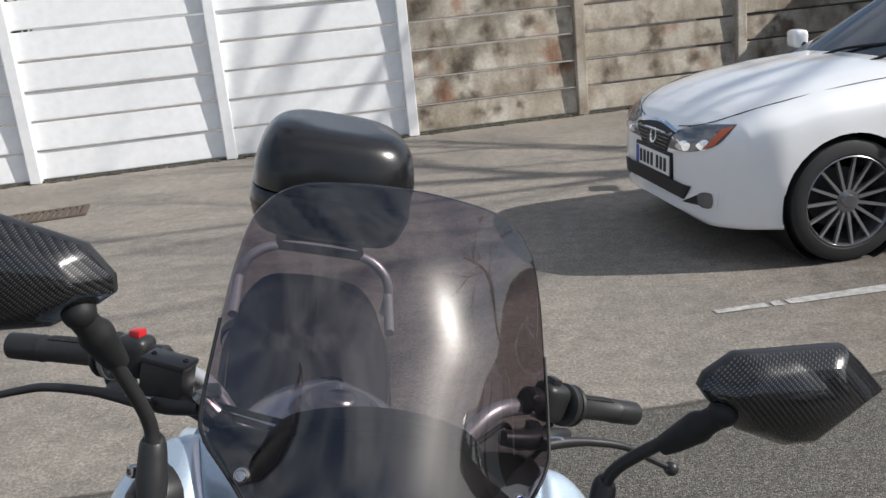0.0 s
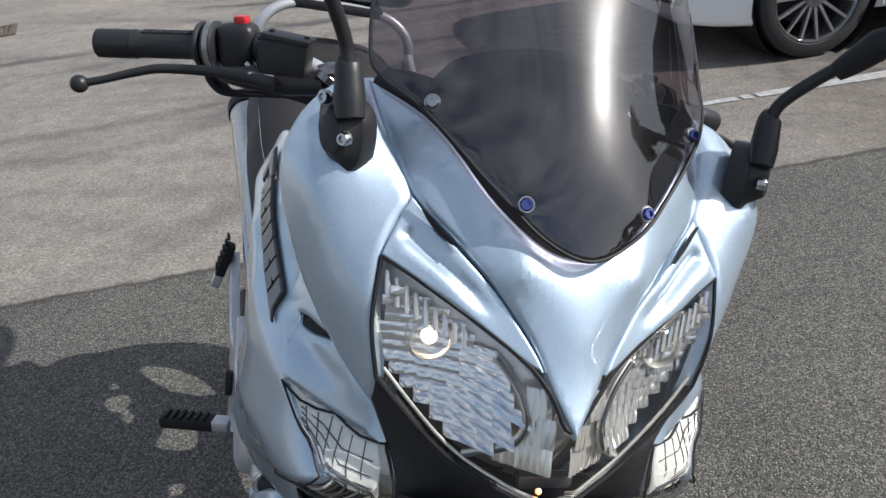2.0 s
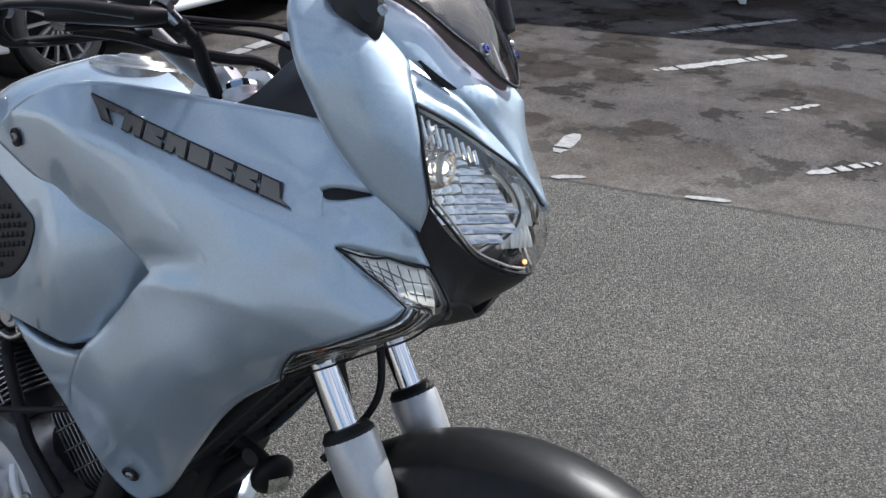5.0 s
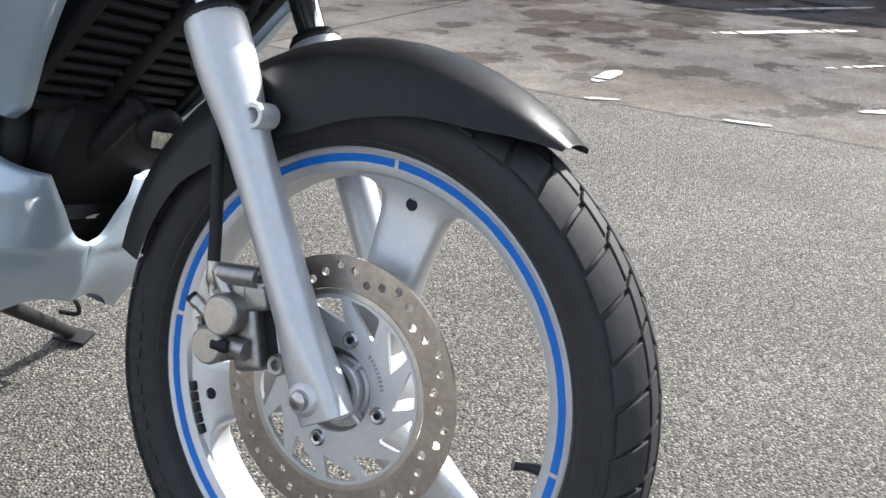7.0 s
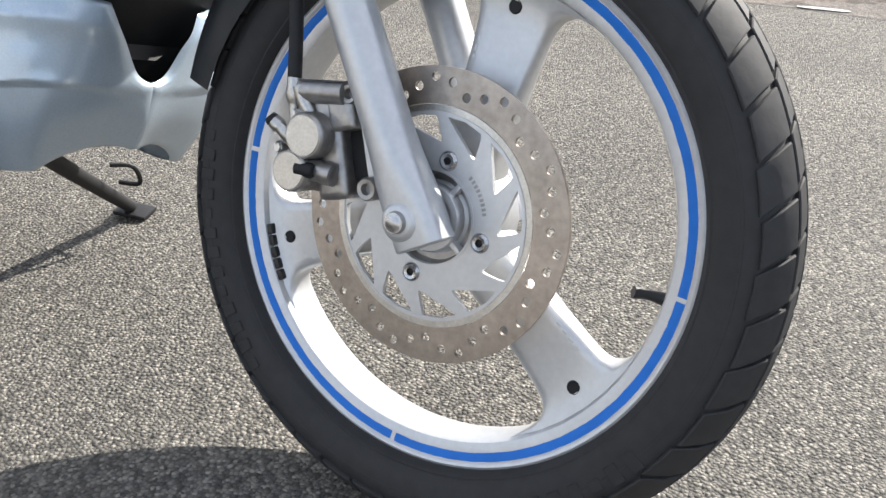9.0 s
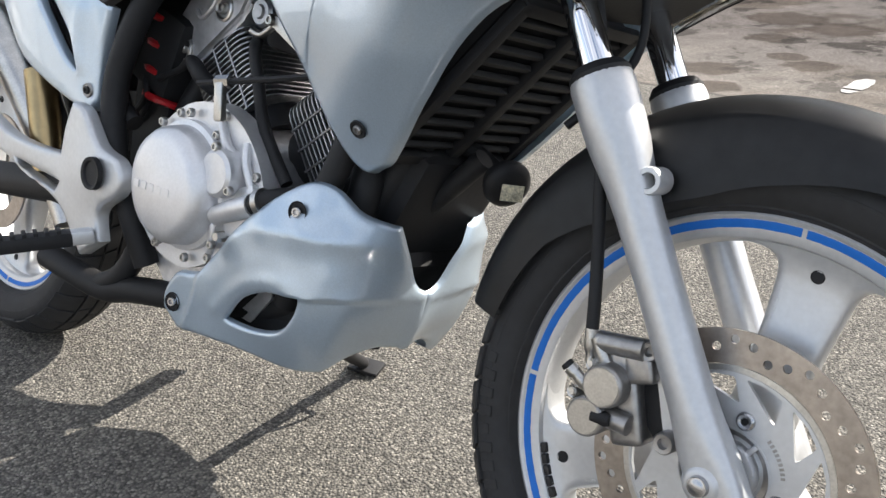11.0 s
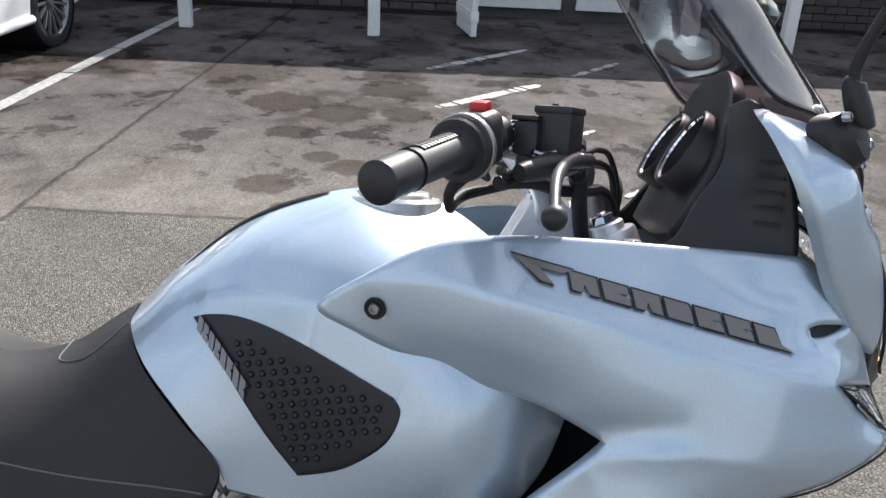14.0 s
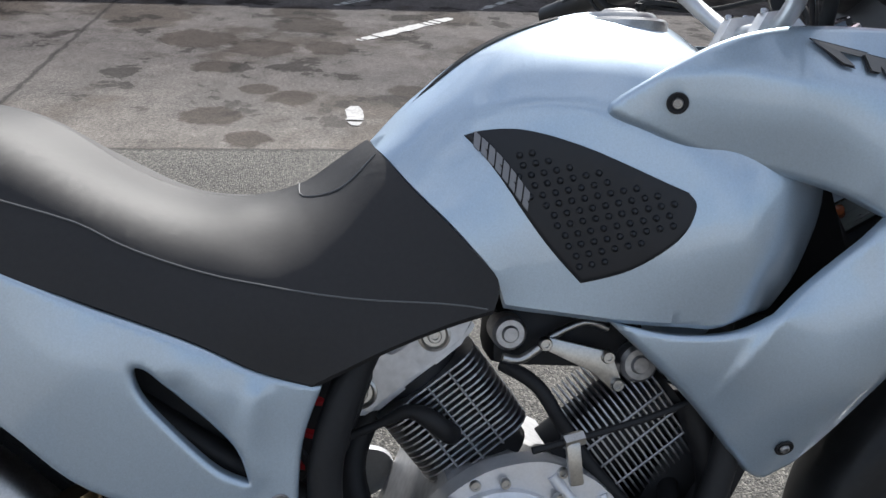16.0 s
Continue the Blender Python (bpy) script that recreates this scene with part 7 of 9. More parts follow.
for k, (u, w, rr) in enumerate(((0.1, 0.85, 0.0072), (1.05, 1.2, 0.0098), (1.75, 1.9, 0.0098))):
    line = spline(HOSE, 10)
    bm = bmesh.new()
    tube(bm, line[int(u * 10):int(w * 10) + 1] if int(w * 10) - int(u * 10) > 1 else line[int(u * 10):int(u * 10) + 3], rr, 12, 1)
    part("collar", bm, CHROME if k == 0 else BLACK, res, "chromed hose end" if k == 0 else "black hose collar")


def cables():
    for pts, rr in (([(-0.50, -0.235, 1.095), (-0.45, -0.165, 1.112), (-0.41, -0.09, 1.118), (-0.388, -0.03, 1.122), (-0.366, 0.018, 1.114), (-0.352, 0.030, 1.075), (-0.355, 0.02, 1.02), (-0.38, 0.01, 0.96)], 0.0036),
                    ([(-0.50, -0.235, 1.088), (-0.45, -0.165, 1.104), (-0.41, -0.095, 1.108), (-0.387, -0.045, 1.108), (-0.368, -0.008, 1.096), (-0.36, 0.002, 1.06), (-0.365, 0.0, 1.02), (-0.385, 0.0, 0.96)], 0.0036),
                    ([(-0.505, -0.22, 1.088), (-0.47, -0.175, 1.088), (-0.436, -0.129, 1.080), (-0.405, -0.085, 1.078), (-0.385, -0.05, 1.078), (-0.368, -0.025, 1.062), (-0.365, -0.018, 1.03), (-0.385, -0.01, 0.96)], 0.0066),
                    ([(-0.5, 0.26, 1.1), (-0.42, 0.2, 1.09), (-0.36, 0.1, 1.10), (-0.345, 0.05, 1.07), (-0.37, 0.02, 0.99)], 0.0036),
                    ([(-0.54, 0.27, 1.09), (-0.5, 0.22, 1.07), (-0.51, 0.2, 1.095), (-0.47, 0.16, 1.09), (-0.43, 0.1, 1.06)], 0.0036)):
        bm = bmesh.new()
        tube(bm, pts, rr, 8, 8)
        part("control_cable", bm, MATTE, bike, "black control cable")


cables()
bm = bmesh.new()
tube(bm, [(-0.25, -0.02, 0.84), (-0.212, -0.025, 0.80), (-0.195, -0.028, 0.76), (-0.189, -0.03, 0.716), (-0.199, -0.034, 0.682), (-0.22, -0.045, 0.65), (-0.24, -0.06, 0.62)], 0.0048, 10, 6)
part("hose", bm, MATTE, bike, "thin black hose between the fork legs")
yoke = new("top_yoke")
yoke.parent = bike
for y in (-0.045, 0.045):
    bm = bmesh.new()
    prism(bm, [(-0.5, y - 0.014, 0.985), (-0.458, y - 0.014, 1.064), (-0.43, y - 0.014, 1.068), (-0.405, y - 0.014, 1.045), (-0.40, y - 0.014, 0.985)], (0, 0.028, 0), bevel=0.004)
    part("bar_clamp", bm, ALLOY, yoke, "polished alloy bar clamp")
    for x in (-0.455, -0.432):
        screw((x, y, 1.066), (0.05, 0, 1), 0.0055, yoke, BOLT)
bm = bmesh.new()
block(bm, (0.1, 0.22, 0.03), pose(-0.4, 0, 0.995, 0, -28, 0), 0.008)
part("plate", bm, ALLOY, yoke)
for s in (-1, 1):
    y = s * 0.088
    axis = Vector((-0.40, 0, 0.92)).normalized()
    foot = Vector((-0.365, y, 1.0))
    bm = bmesh.new()
    lathe(bm, [(0.026, -0.05), (0.026, 0.012), (0.030, 0.013), (0.031, 0.016), (0.031, 0.036), (0.0295, 0.039), (0.021, 0.040), (0.0205, 0.048), (0.0175, 0.050)], 28, aim(foot, axis))
    part("fork_cap", bm, ALLOY, yoke, "cast alloy fork top clamp")
    bm = bmesh.new()
    lathe(bm, [(0.0, 0.060), (0.012, 0.060), (0.0135, 0.058), (0.0135, 0.046)], 6, aim(foot, axis))
    part("cap_nut", bm, CHROME, yoke, "chromed hexagon cap nut", flat=True)
    for k in (0.020, 0.032):
        bm = bmesh.new()
        block(bm, (0.020, 0.022, 0.009), Matrix.Translation(foot + axis * k + Vector((0.018, s * 0.030, 0))), 0.003)
        part("clamp_lug", bm, GUNMETAL, yoke)
        screw(foot + axis * k + Vector((0.018, s * 0.041, 0)), (0, s, 0), 0.0048, yoke, BOLT)
bm = bmesh.new()
tube(bm, [(-0.36, 0.02, 0.99), (-0.385, 0.026, 1.05), (-0.390, 0.028, 1.066), (-0.392, 0.028, 1.07)], [0.022, 0.022, 0.020, 0.015], 20, 1)
part("ignition_lock", bm, GUNMETAL, yoke, "alloy ignition lock")
bm = bmesh.new()
prism(bm, spline([(-0.405, 0.027, 1.072), (-0.412, 0.027, 1.090), (-0.406, 0.027, 1.106), (-0.392, 0.027, 1.108), (-0.381, 0.027, 1.098), (-0.382, 0.027, 1.080), (-0.389, 0.027, 1.070)], 3, True), (0, 0.007, 0), bevel=0.002)
part("key", bm, BLACK, yoke, "black key head")

# ---- engine ----
engine = new("engine")
engine.parent = bike
FIN = material("engine_fins", (0.45, 0.45, 0.46), 0.38, 0.9, 0.01, 0.3, 0.0002)
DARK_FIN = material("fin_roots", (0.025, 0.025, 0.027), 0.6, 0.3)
CASE = material("crankcase_alloy", (0.58, 0.58, 0.59), 0.42, 0.75, 0.02, 0.25, 0.0006, rough_vary=0.1)
bm = bmesh.new()
prism(bm, [(-0.86, -0.142, 0.37), (-0.78, -0.142, 0.56), (-0.70, -0.142, 0.575), (-0.61, -0.142, 0.53), (-0.565, -0.142, 0.46), (-0.56, -0.142, 0.36), (-0.6, -0.142, 0.31), (-0.78, -0.142, 0.3)], (0, 0.285, 0), bevel=0.012)
part("crankcase", bm, CASE, engine, "grey cast alloy crankcase")
bm = bmesh.new()
lathe(bm, [(0.0, 0.050), (0.060, 0.0485), (0.072, 0.044), (0.079, 0.034), (0.082, 0.012), (0.089, 0.010), (0.091, -0.03)], 44, aim((-0.722, -0.172, 0.478), (0, -1, 0)))
clutch = part("clutch_cover", bm, ALLOY, engine, "round matt alloy clutch cover with raised shapes")
for k in range(5):
    bm = bmesh.new()
    block(bm, (0.012, 0.0016, 0.0105), pose(-0.772 + 0.0175 * k, -0.2215, 0.471, 0, 0, 0), 0.0006)
    part("raised_shape", bm, ALLOY, clutch, "raised cast shape", flat=True)
COVER = [(-0.83, 0.42), (-0.82, 0.52), (-0.76, 0.578), (-0.70, 0.596), (-0.655, 0.59), (-0.61, 0.565), (-0.575, 0.52), (-0.562, 0.47), (-0.585, 0.43), (-0.63, 0.405), (-0.66, 0.385), (-0.72, 0.362), (-0.79, 0.375)]
edge = outline([(x, -0.172, z) for x, z in COVER], 4)
bm = bmesh.new()
prism(bm, edge[::-1], (0, 0.035, 0), bevel=0.005)
cover = part("side_cover", bm, ALLOY, engine, "bright cast alloy side cover")
for pts, r in (([(-0.668, -0.172, 0.58), (-0.645, -0.178, 0.55), (-0.625, -0.178, 0.535)], 0.007), ([(-0.61, -0.172, 0.555), (-0.6, -0.178, 0.53), (-0.585, -0.176, 0.50)], 0.006), ([(-0.66, -0.172, 0.4), (-0.65, -0.178, 0.43), (-0.655, -0.178, 0.455)], 0.007)):
    bm = bmesh.new()
    tube(bm, pts, r, 10, 4)
    part("cast_rib", bm, ALLOY, cover)
for k in range(0, 13, 2):
    x, z = COVER[k]
    x, z = x * 0.94 + 0.06 * -0.69, z * 0.94 + 0.06 * 0.48
    screw((x, -0.174, z), (0, -1, 0), 0.0065, cover, STEEL)
bm = bmesh.new()
lathe(bm, [(0.0, 0.03), (0.026, 0.03), (0.031, 0.026), (0.033, -0.03)], 32, aim((-0.634, -0.172, 0.512), (0, -1, 0)))
part("filter_cover", bm, ALLOY, engine, "round alloy filter cover")
for a in (100, 200, 330):
    screw((-0.634 + 0.034 * math.cos(radians(a)), -0.198, 0.512 + 0.034 * math.sin(radians(a))), (0, -1, 0), 0.0065, engine, STEEL)
for a in range(15, 345, 38):
    r = 0.099
    screw((-0.722 + r * math.cos(radians(a)), -0.182, 0.478 + r * math.sin(radians(a))), (0, -1, 0), 0.0062, engine, STEEL)
bm = bmesh.new()
tube(bm, [(-0.64, -0.185, 0.455), (-0.6, -0.188, 0.472), (-0.565, -0.188, 0.486)], [0.013, 0.015, 0.015], 16, 2)
block(bm, (0.07, 0.03, 0.06), pose(-0.6, -0.168, 0.47, 0, -22, 0), 0.008)
part("water_pump", bm, ALLOY, engine, "alloy water pump with its outlet")
for x, z in ((-0.575, 0.44), (-0.6, 0.425), (-0.555, 0.455), (-0.625, 0.43)):
    bm = bmesh.new()
    lathe(bm, [(0.0, 0.014), (0.006, 0.014), (0.0075, 0.011), (0.0075, -0.01)], 6, aim((x, -0.18, z), (0, -1, 0)))
    part("bolt", bm, STEEL, engine)
bm = bmesh.new()
tube(bm, [(-0.566, -0.188, 0.486), (-0.535, -0.178, 0.5), (-0.51, -0.13, 0.512), (-0.49, -0.07, 0.53)], 0.0135, 14, 5)
part("coolant_hose", bm, MATTE, engine, "black rubber coolant hose")
bm = bmesh.new()
tube(bm, [(-0.556, -0.186, 0.491), (-0.548, -0.185, 0.494)], 0.018, 16, 1)
part("hose_clip", bm, STEEL, engine, "steel hose clip")


def cylinder(centre, axis, count, pitch, name):
    """A finned barrel: thin plates with rounded ends, square to the axis."""
    ax = Vector((axis[0], 0, axis[1])).normalized()
    across = Vector((ax.z, 0, -ax.x))
    c = Vector((centre[0], 0, centre[1]))
    unit = new(name)
    unit.parent = engine
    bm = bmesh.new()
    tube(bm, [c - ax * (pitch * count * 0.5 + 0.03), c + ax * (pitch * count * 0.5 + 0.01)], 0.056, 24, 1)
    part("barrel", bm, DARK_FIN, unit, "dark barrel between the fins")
    for k in range(count):
        o = c + ax * ((k - (count - 1) / 2) * pitch)
        wx, wy, rad = 0.072, 0.066, 0.028
        loop = []
        for sx, sy, a0 in ((1, 1, 0), (-1, 1, 90), (-1, -1, 180), (1, -1, 270)):
            for a in range(0, 91, 22):
                t = radians(a0 + a)
                loop.append(o + across * (sx * (wx - rad) + rad * math.cos(t)) + Vector((0, sy * (wy - rad) + rad * math.sin(t), 0)))
        bm = bmesh.new()
        prism(bm, loop, ax * 0.0022, bevel=0.0006)
        part("fin", bm, FIN, unit, flat=True)
    for u in (-0.03, 0.0, 0.03):
        bm = bmesh.new()
        base = c + across * u + Vector((0, -0.067, 0))
        tube(bm, [base - ax * pitch * count * 0.48, base + ax * pitch * count * 0.48], 0.0016, 6, 1)
        part("fin_rib", bm, FIN, unit)
    return unit


for ob in engine.children:
    ob.location = (-0.042, 0.034, -0.034)          # the casings stand low and close in
cylinder((-0.809, 0.583), (-0.61, 0.79), 15, 0.0078, "rear_cylinder")
cylinder((-0.586, 0.555), (0.79, 0.61), 16, 0.0079, "front_cylinder")
bm = bmesh.new()
prism(bm, [(x, -0.060, z - 0.010) for x, z in ((-0.957, 0.628), (-0.935, 0.600), (-0.905, 0.600), (-0.795, 0.69), (-0.783, 0.715), (-0.80, 0.745), (-0.85, 0.752), (-0.92, 0.718), (-0.957, 0.668))][::-1], (0, 0.12, 0), bevel=0.0)
bmesh.ops.bevel(bm, geom=bm.edges[:], offset=0.009, segments=3, affect="EDGES")
head = part("cylinder_head_cover", bm, CASE, engine, "grey cast cylinder head cover")
for x, z in ((-0.920, 0.621), (-0.836, 0.688)):
    bm = bmesh.new()
    lathe(bm, [(0.0, 0.0), (0.0135, 0.0), (0.016, 0.003), (0.019, 0.002), (0.02, -0.004)], 28, aim((x, -0.061, z), (0, -1, 0)))
    cup = part("bolt_cup", bm, STEEL, head, "steel cover bolt")
    screw((x, -0.063, z), (0, -1, 0), 0.0085, cup, STEEL)
bm = bmesh.new()
tube(bm, [(-0.9, -0.061, 0.68), (-0.885, -0.061, 0.67), (-0.86, -0.061, 0.69), (-0.855, -0.061, 0.705)], 0.0045, 8, 3)
part("cast_rib", bm, CASE, head)
bm = bmesh.new()
tube(bm, [(-0.815, -0.072, 0.572), (-0.828, -0.090, 0.586), (-0.845, -0.092, 0.600), (-0.868, -0.086, 0.606), (-0.9, -0.08, 0.590), (-0.95, -0.08, 0.57)], [0.0125, 0.0125, 0.012, 0.0085, 0.005, 0.005], 14, 5)
part("spark_plug_cap", bm, MATTE, engine, "black spark plug cap and lead")
# carburettor linkage between the cylinders
link = new("throttle_linkage")
link.parent = engine
bm = bmesh.new()
prism(bm, [(-0.715, -0.075, 0.677), (-0.705, -0.075, 0.688), (-0.64, -0.075, 0.672), (-0.625, -0.075, 0.66), (-0.612, -0.075, 0.628), (-0.625, -0.075, 0.622), (-0.65, -0.075, 0.645)], (0, -0.004, 0), bevel=0.001)
part("plate", bm, STEEL, link, "bright drilled linkage plate")
for x, z in ((-0.709, 0.681), (-0.633, 0.664), (-0.62, 0.63)):
    screw((x, -0.08, z), (0, -1, 0), 0.008, link, STEEL)
bm = bmesh.new()
tube(bm, [(-0.757, -0.07, 0.663), (-0.735, -0.07, 0.66), (-0.71, -0.07, 0.677)], 0.0055, 10, 4)
tube(bm, [(-0.7, -0.065, 0.685), (-0.66, -0.065, 0.703), (-0.63, -0.065, 0.695)], 0.005, 10, 4)
part("rod", bm, STEEL, link)
for x, z, r in ((-0.748, 0.69, 0.021), (-0.588, 0.65, 0.024)):
    bm = bmesh.new()
    lathe(bm, [(0.0, 0.012), (0.4 * r, 0.012), (0.5 * r, 0.008), (0.8 * r, 0.008), (r, 0.003), (r, -0.03)], 20, aim((x, -0.06, z), (0, -1, 0)))
    part("carburettor_boss", bm, FIN, engine, "grimy carburettor casting")
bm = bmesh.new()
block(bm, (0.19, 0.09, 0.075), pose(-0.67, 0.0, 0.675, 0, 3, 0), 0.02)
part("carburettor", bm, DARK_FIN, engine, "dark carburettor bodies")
bm = bmesh.new()
tube(bm, [(-0.755, -0.06, 0.652), (-0.72, -0.09, 0.635), (-0.69, -0.1, 0.59), (-0.655, -0.11, 0.54), (-0.6, -0.11, 0.48)], 0.0085, 12, 5)
part("breather_hose", bm, MATTE, engine, "black breather hose")
bm = bmesh.new()
tube(bm, [(-0.74, -0.16, 0.585), (-0.7, -0.155, 0.592), (-0.66, -0.15, 0.6), (-0.6, -0.14, 0.612), (-0.52, -0.12, 0.63)], 0.0042, 8, 4)
part("clutch_cable", bm, MATTE, engine, "black clutch cable")
bm = bmesh.new()
tube(bm, [(-0.705, -0.156, 0.592), (-0.682, -0.153, 0.596)], 0.0085, 6, 1)
block(bm, (0.016, 0.01, 0.05), pose(-0.692, -0.158, 0.568, 0, -8, 0), 0.003)
part("cable_stop", bm, STEEL, engine, "steel cable adjuster and bracket")
# frame and pipes
for name, mt, lab, r, pts in (("frame_tube", MATTE, "black frame tube", 0.019, [(-0.9, -0.115, 0.73), (-0.935, -0.132, 0.66), (-0.962, -0.142, 0.56), (-0.945, -0.145, 0.46), (-0.9, -0.14, 0.38), (-0.87, -0.12, 0.3)]),
                              ("frame_tube", MATTE, "black frame tube", 0.017, [(-0.47, -0.1, 0.72), (-0.495, -0.115, 0.56), (-0.53, -0.122, 0.45), (-0.57, -0.11, 0.33)]),
                              ("exhaust_pipe", MATTE, "black exhaust pipe", 0.021, [(-0.52, -0.06, 0.6), (-0.49, -0.08, 0.5), (-0.53, -0.085, 0.38), (-0.62, -0.085, 0.302), (-0.76, -0.1, 0.276), (-0.9, -0.115, 0.252), (-0.98, -0.125, 0.235), (-1.12, -0.14, 0.25)]),
                              ("exhaust_pipe", MATTE, "black exhaust pipe", 0.018, [(-0.9, -0.02, 0.6), (-0.93, -0.04, 0.52), (-0.9, -0.09, 0.4), (-0.92, -0.12, 0.28), (-1.0, -0.125, 0.23)]),
                              ("swingarm", MATTE, "black swingarm", 0.03, [(-0.9, -0.11, 0.4), (-1.15, -0.12, 0.36), (-1.45, -0.12, 0.32)]),
                              ("swingarm", MATTE, "black swingarm", 0.03, [(-0.9, 0.11, 0.4), (-1.15, 0.12, 0.36), (-1.45, 0.12, 0.32)]),
                              ("subframe_tube", MATTE, "black subframe tube", 0.014, [(-0.975, -0.11, 0.69), (-1.15, -0.12, 0.72), (-1.5, -0.1, 0.86)]),
                              ("subframe_tube", MATTE, "black subframe tube", 0.014, [(-0.94, -0.12, 0.5), (-1.1, -0.13, 0.6), (-1.35, -0.11, 0.8)])):
    bm = bmesh.new()
    tube(bm, pts, r, 16, 6)
    part(name, bm, mt, bike, lab)
bm = bmesh.new()
tube(bm, [(-1.225, -0.125, 0.54), (-1.165, -0.125, 0.38)], 0.026, 20, 1)
part("reservoir_tube", bm, BRASS, bike, "brassy metal tube behind the foot hanger")
# black filler blocks added under the seat and tank to darken the gaps
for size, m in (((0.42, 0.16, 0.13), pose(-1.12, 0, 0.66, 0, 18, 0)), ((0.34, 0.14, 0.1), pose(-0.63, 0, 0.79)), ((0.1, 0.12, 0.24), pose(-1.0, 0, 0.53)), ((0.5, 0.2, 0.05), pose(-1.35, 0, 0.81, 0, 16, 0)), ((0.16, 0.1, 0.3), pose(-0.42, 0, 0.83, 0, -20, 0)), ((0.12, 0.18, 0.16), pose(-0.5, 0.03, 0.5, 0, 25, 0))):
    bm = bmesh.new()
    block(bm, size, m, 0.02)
    part("frame_filler", bm, MATTE, bike, "black filler block added inside the frame")
for k in range(3):
    bm = bmesh.new()
    r = random.Random(k)
    p = Vector((-1.04 + 0.02 * (k % 3), -0.06 - 0.01 * (k % 2), 0.48 + 0.03 * k))
    tube(bm, [p, p + Vector((0.04, -0.01, 0.03)), p + Vector((0.02 + 0.05 * r.random(), 0.0, 0.07)), p + Vector((0.1, 0.03, 0.1))], 0.005, 8, 4)
    part("wiring", bm, MATTE, bike, "black wiring")
bm = bmesh.new()
tube(bm, [(-0.975 + 0.03 * math.sin(a / 2.0), -0.05 + 0.03 * math.cos(a / 2.0), 0.52 + 0.0032 * a) for a in range(50)], 0.006, 6, 1)
part("shock_spring", bm, RED, bike, "red shock absorber spring")

# ---- foot hanger and pegs ----
HANG = [(-1.005, -0.185, 0.518, 1), (-0.972, -0.185, 0.51), (-0.926, -0.185, 0.468), (-0.875, -0.185, 0.455), (-0.858, -0.185, 0.432), (-0.868, -0.185, 0.405), (-0.91, -0.185, 0.372), (-0.901, -0.185, 0.33, 1), (-0.95, -0.185, 0.298, 1), (-0.972, -0.185, 0.318),
        (-1.021, -0.185, 0.358), (-1.113, -0.185, 0.383), (-1.275, -0.185, 0.413), (-1.335, -0.185, 0.409), (-1.36, -0.185, 0.45), (-1.35, -0.185, 0.49, 1), (-1.2, -0.185, 0.44), (-1.028, -0.185, 0.436, 1), (-1.02, -0.185, 0.48)]
HS = [(-1.166, -0.185, 0.403, 1), (-1.024, -0.185, 0.394, 1), (-1.038, -0.185, 0.376, 1), (-1.156, -0.185, 0.391, 1)]
bm = shell(HANG, [(-0.92, -0.192, 0.42), (-1.1, -0.188, 0.41)], (0, -1, 0), 0.016, 0.012, 0.006, [HS])
both("foot_hanger", bm, SILVER, bike, "silver cast foot hanger")
bm = bmesh.new()
lathe(bm, [(0.0, -0.002), (0.017, -0.002), (0.019, 0.001), (0.0235, 0.002), (0.024, -0.006)], 28, aim((-0.915, -0.1975, 0.428), (0, -1, 0)))
both("pivot_cap", bm, MATTE, bike, "black pivot cap with screws")
for end, base, fold in (((-0.965, -0.305, 0.312), (-0.925, -0.21, 0.332), 0), ((-1.335, -0.185, 0.515), (-1.335, -0.205, 0.44), 1)):
    a, b = Vector(base), Vector(end)
    d = (b - a).normalized()
    for s in (1, -1):
        peg = new("footpeg" if not fold else "pillion_peg")
        peg.parent = bike
        bm = bmesh.new()
        m = Matrix.Translation((a + b) / 2) @ aim((0, 0, 0), d)
        block(bm, (0.034, (b - a).length, 0.022), m, 0.006)
        bmesh.ops.scale(bm, vec=(1, s, 1), verts=bm.verts)
        pad = part("rubber", bm, MATTE, peg, "black ribbed rubber")
        for k in range(6):
            bm = bmesh.new()
            block(bm, (0.03, 0.006, 0.006), Matrix.Translation(a + d * (0.018 + 0.015 * k) + m.to_3x3() @ Vector((0, 0, 0.012))) @ m.to_3x3().to_4x4(), 0.001)
            bmesh.ops.scale(bm, vec=(1, s, 1), verts=bm.verts)
            part("rib", bm, MATTE, pad)
        bm = bmesh.new()
        block(bm, (0.03, 0.034, 0.02), Matrix.Translation(a - d * 0.012) @ aim((0, 0, 0), d), 0.004)
        bmesh.ops.scale(bm, vec=(1, s, 1), verts=bm.verts)
        part("bracket", bm, SILVER, peg)

# ---- belly pan ----
PAN = [(-0.775, -0.150, 0.268, 1), (-0.772, -0.154, 0.292), (-0.747, -0.156, 0.324), (-0.715, -0.157, 0.332), (-0.697, -0.157, 0.338, 1), (-0.655, -0.158, 0.385), (-0.608, -0.158, 0.436), (-0.56, -0.156, 0.474), (-0.515, -0.150, 0.499), (-0.478, -0.142, 0.497), (-0.453, -0.118, 0.474), (-0.43, -0.075, 0.462, 1),
       (-0.428, -0.056, 0.432), (-0.432, -0.026, 0.386), (-0.430, 0.0, 0.374, 1), (-0.434, 0.0, 0.33), (-0.450, 0.0, 0.292, 1), (-0.468, -0.035, 0.296), (-0.477, -0.08, 0.284), (-0.490, -0.112, 0.262, 1), (-0.535, -0.130, 0.256), (-0.62, -0.143, 0.256), (-0.69, -0.148, 0.251), (-0.742, -0.149, 0.246, 1)]
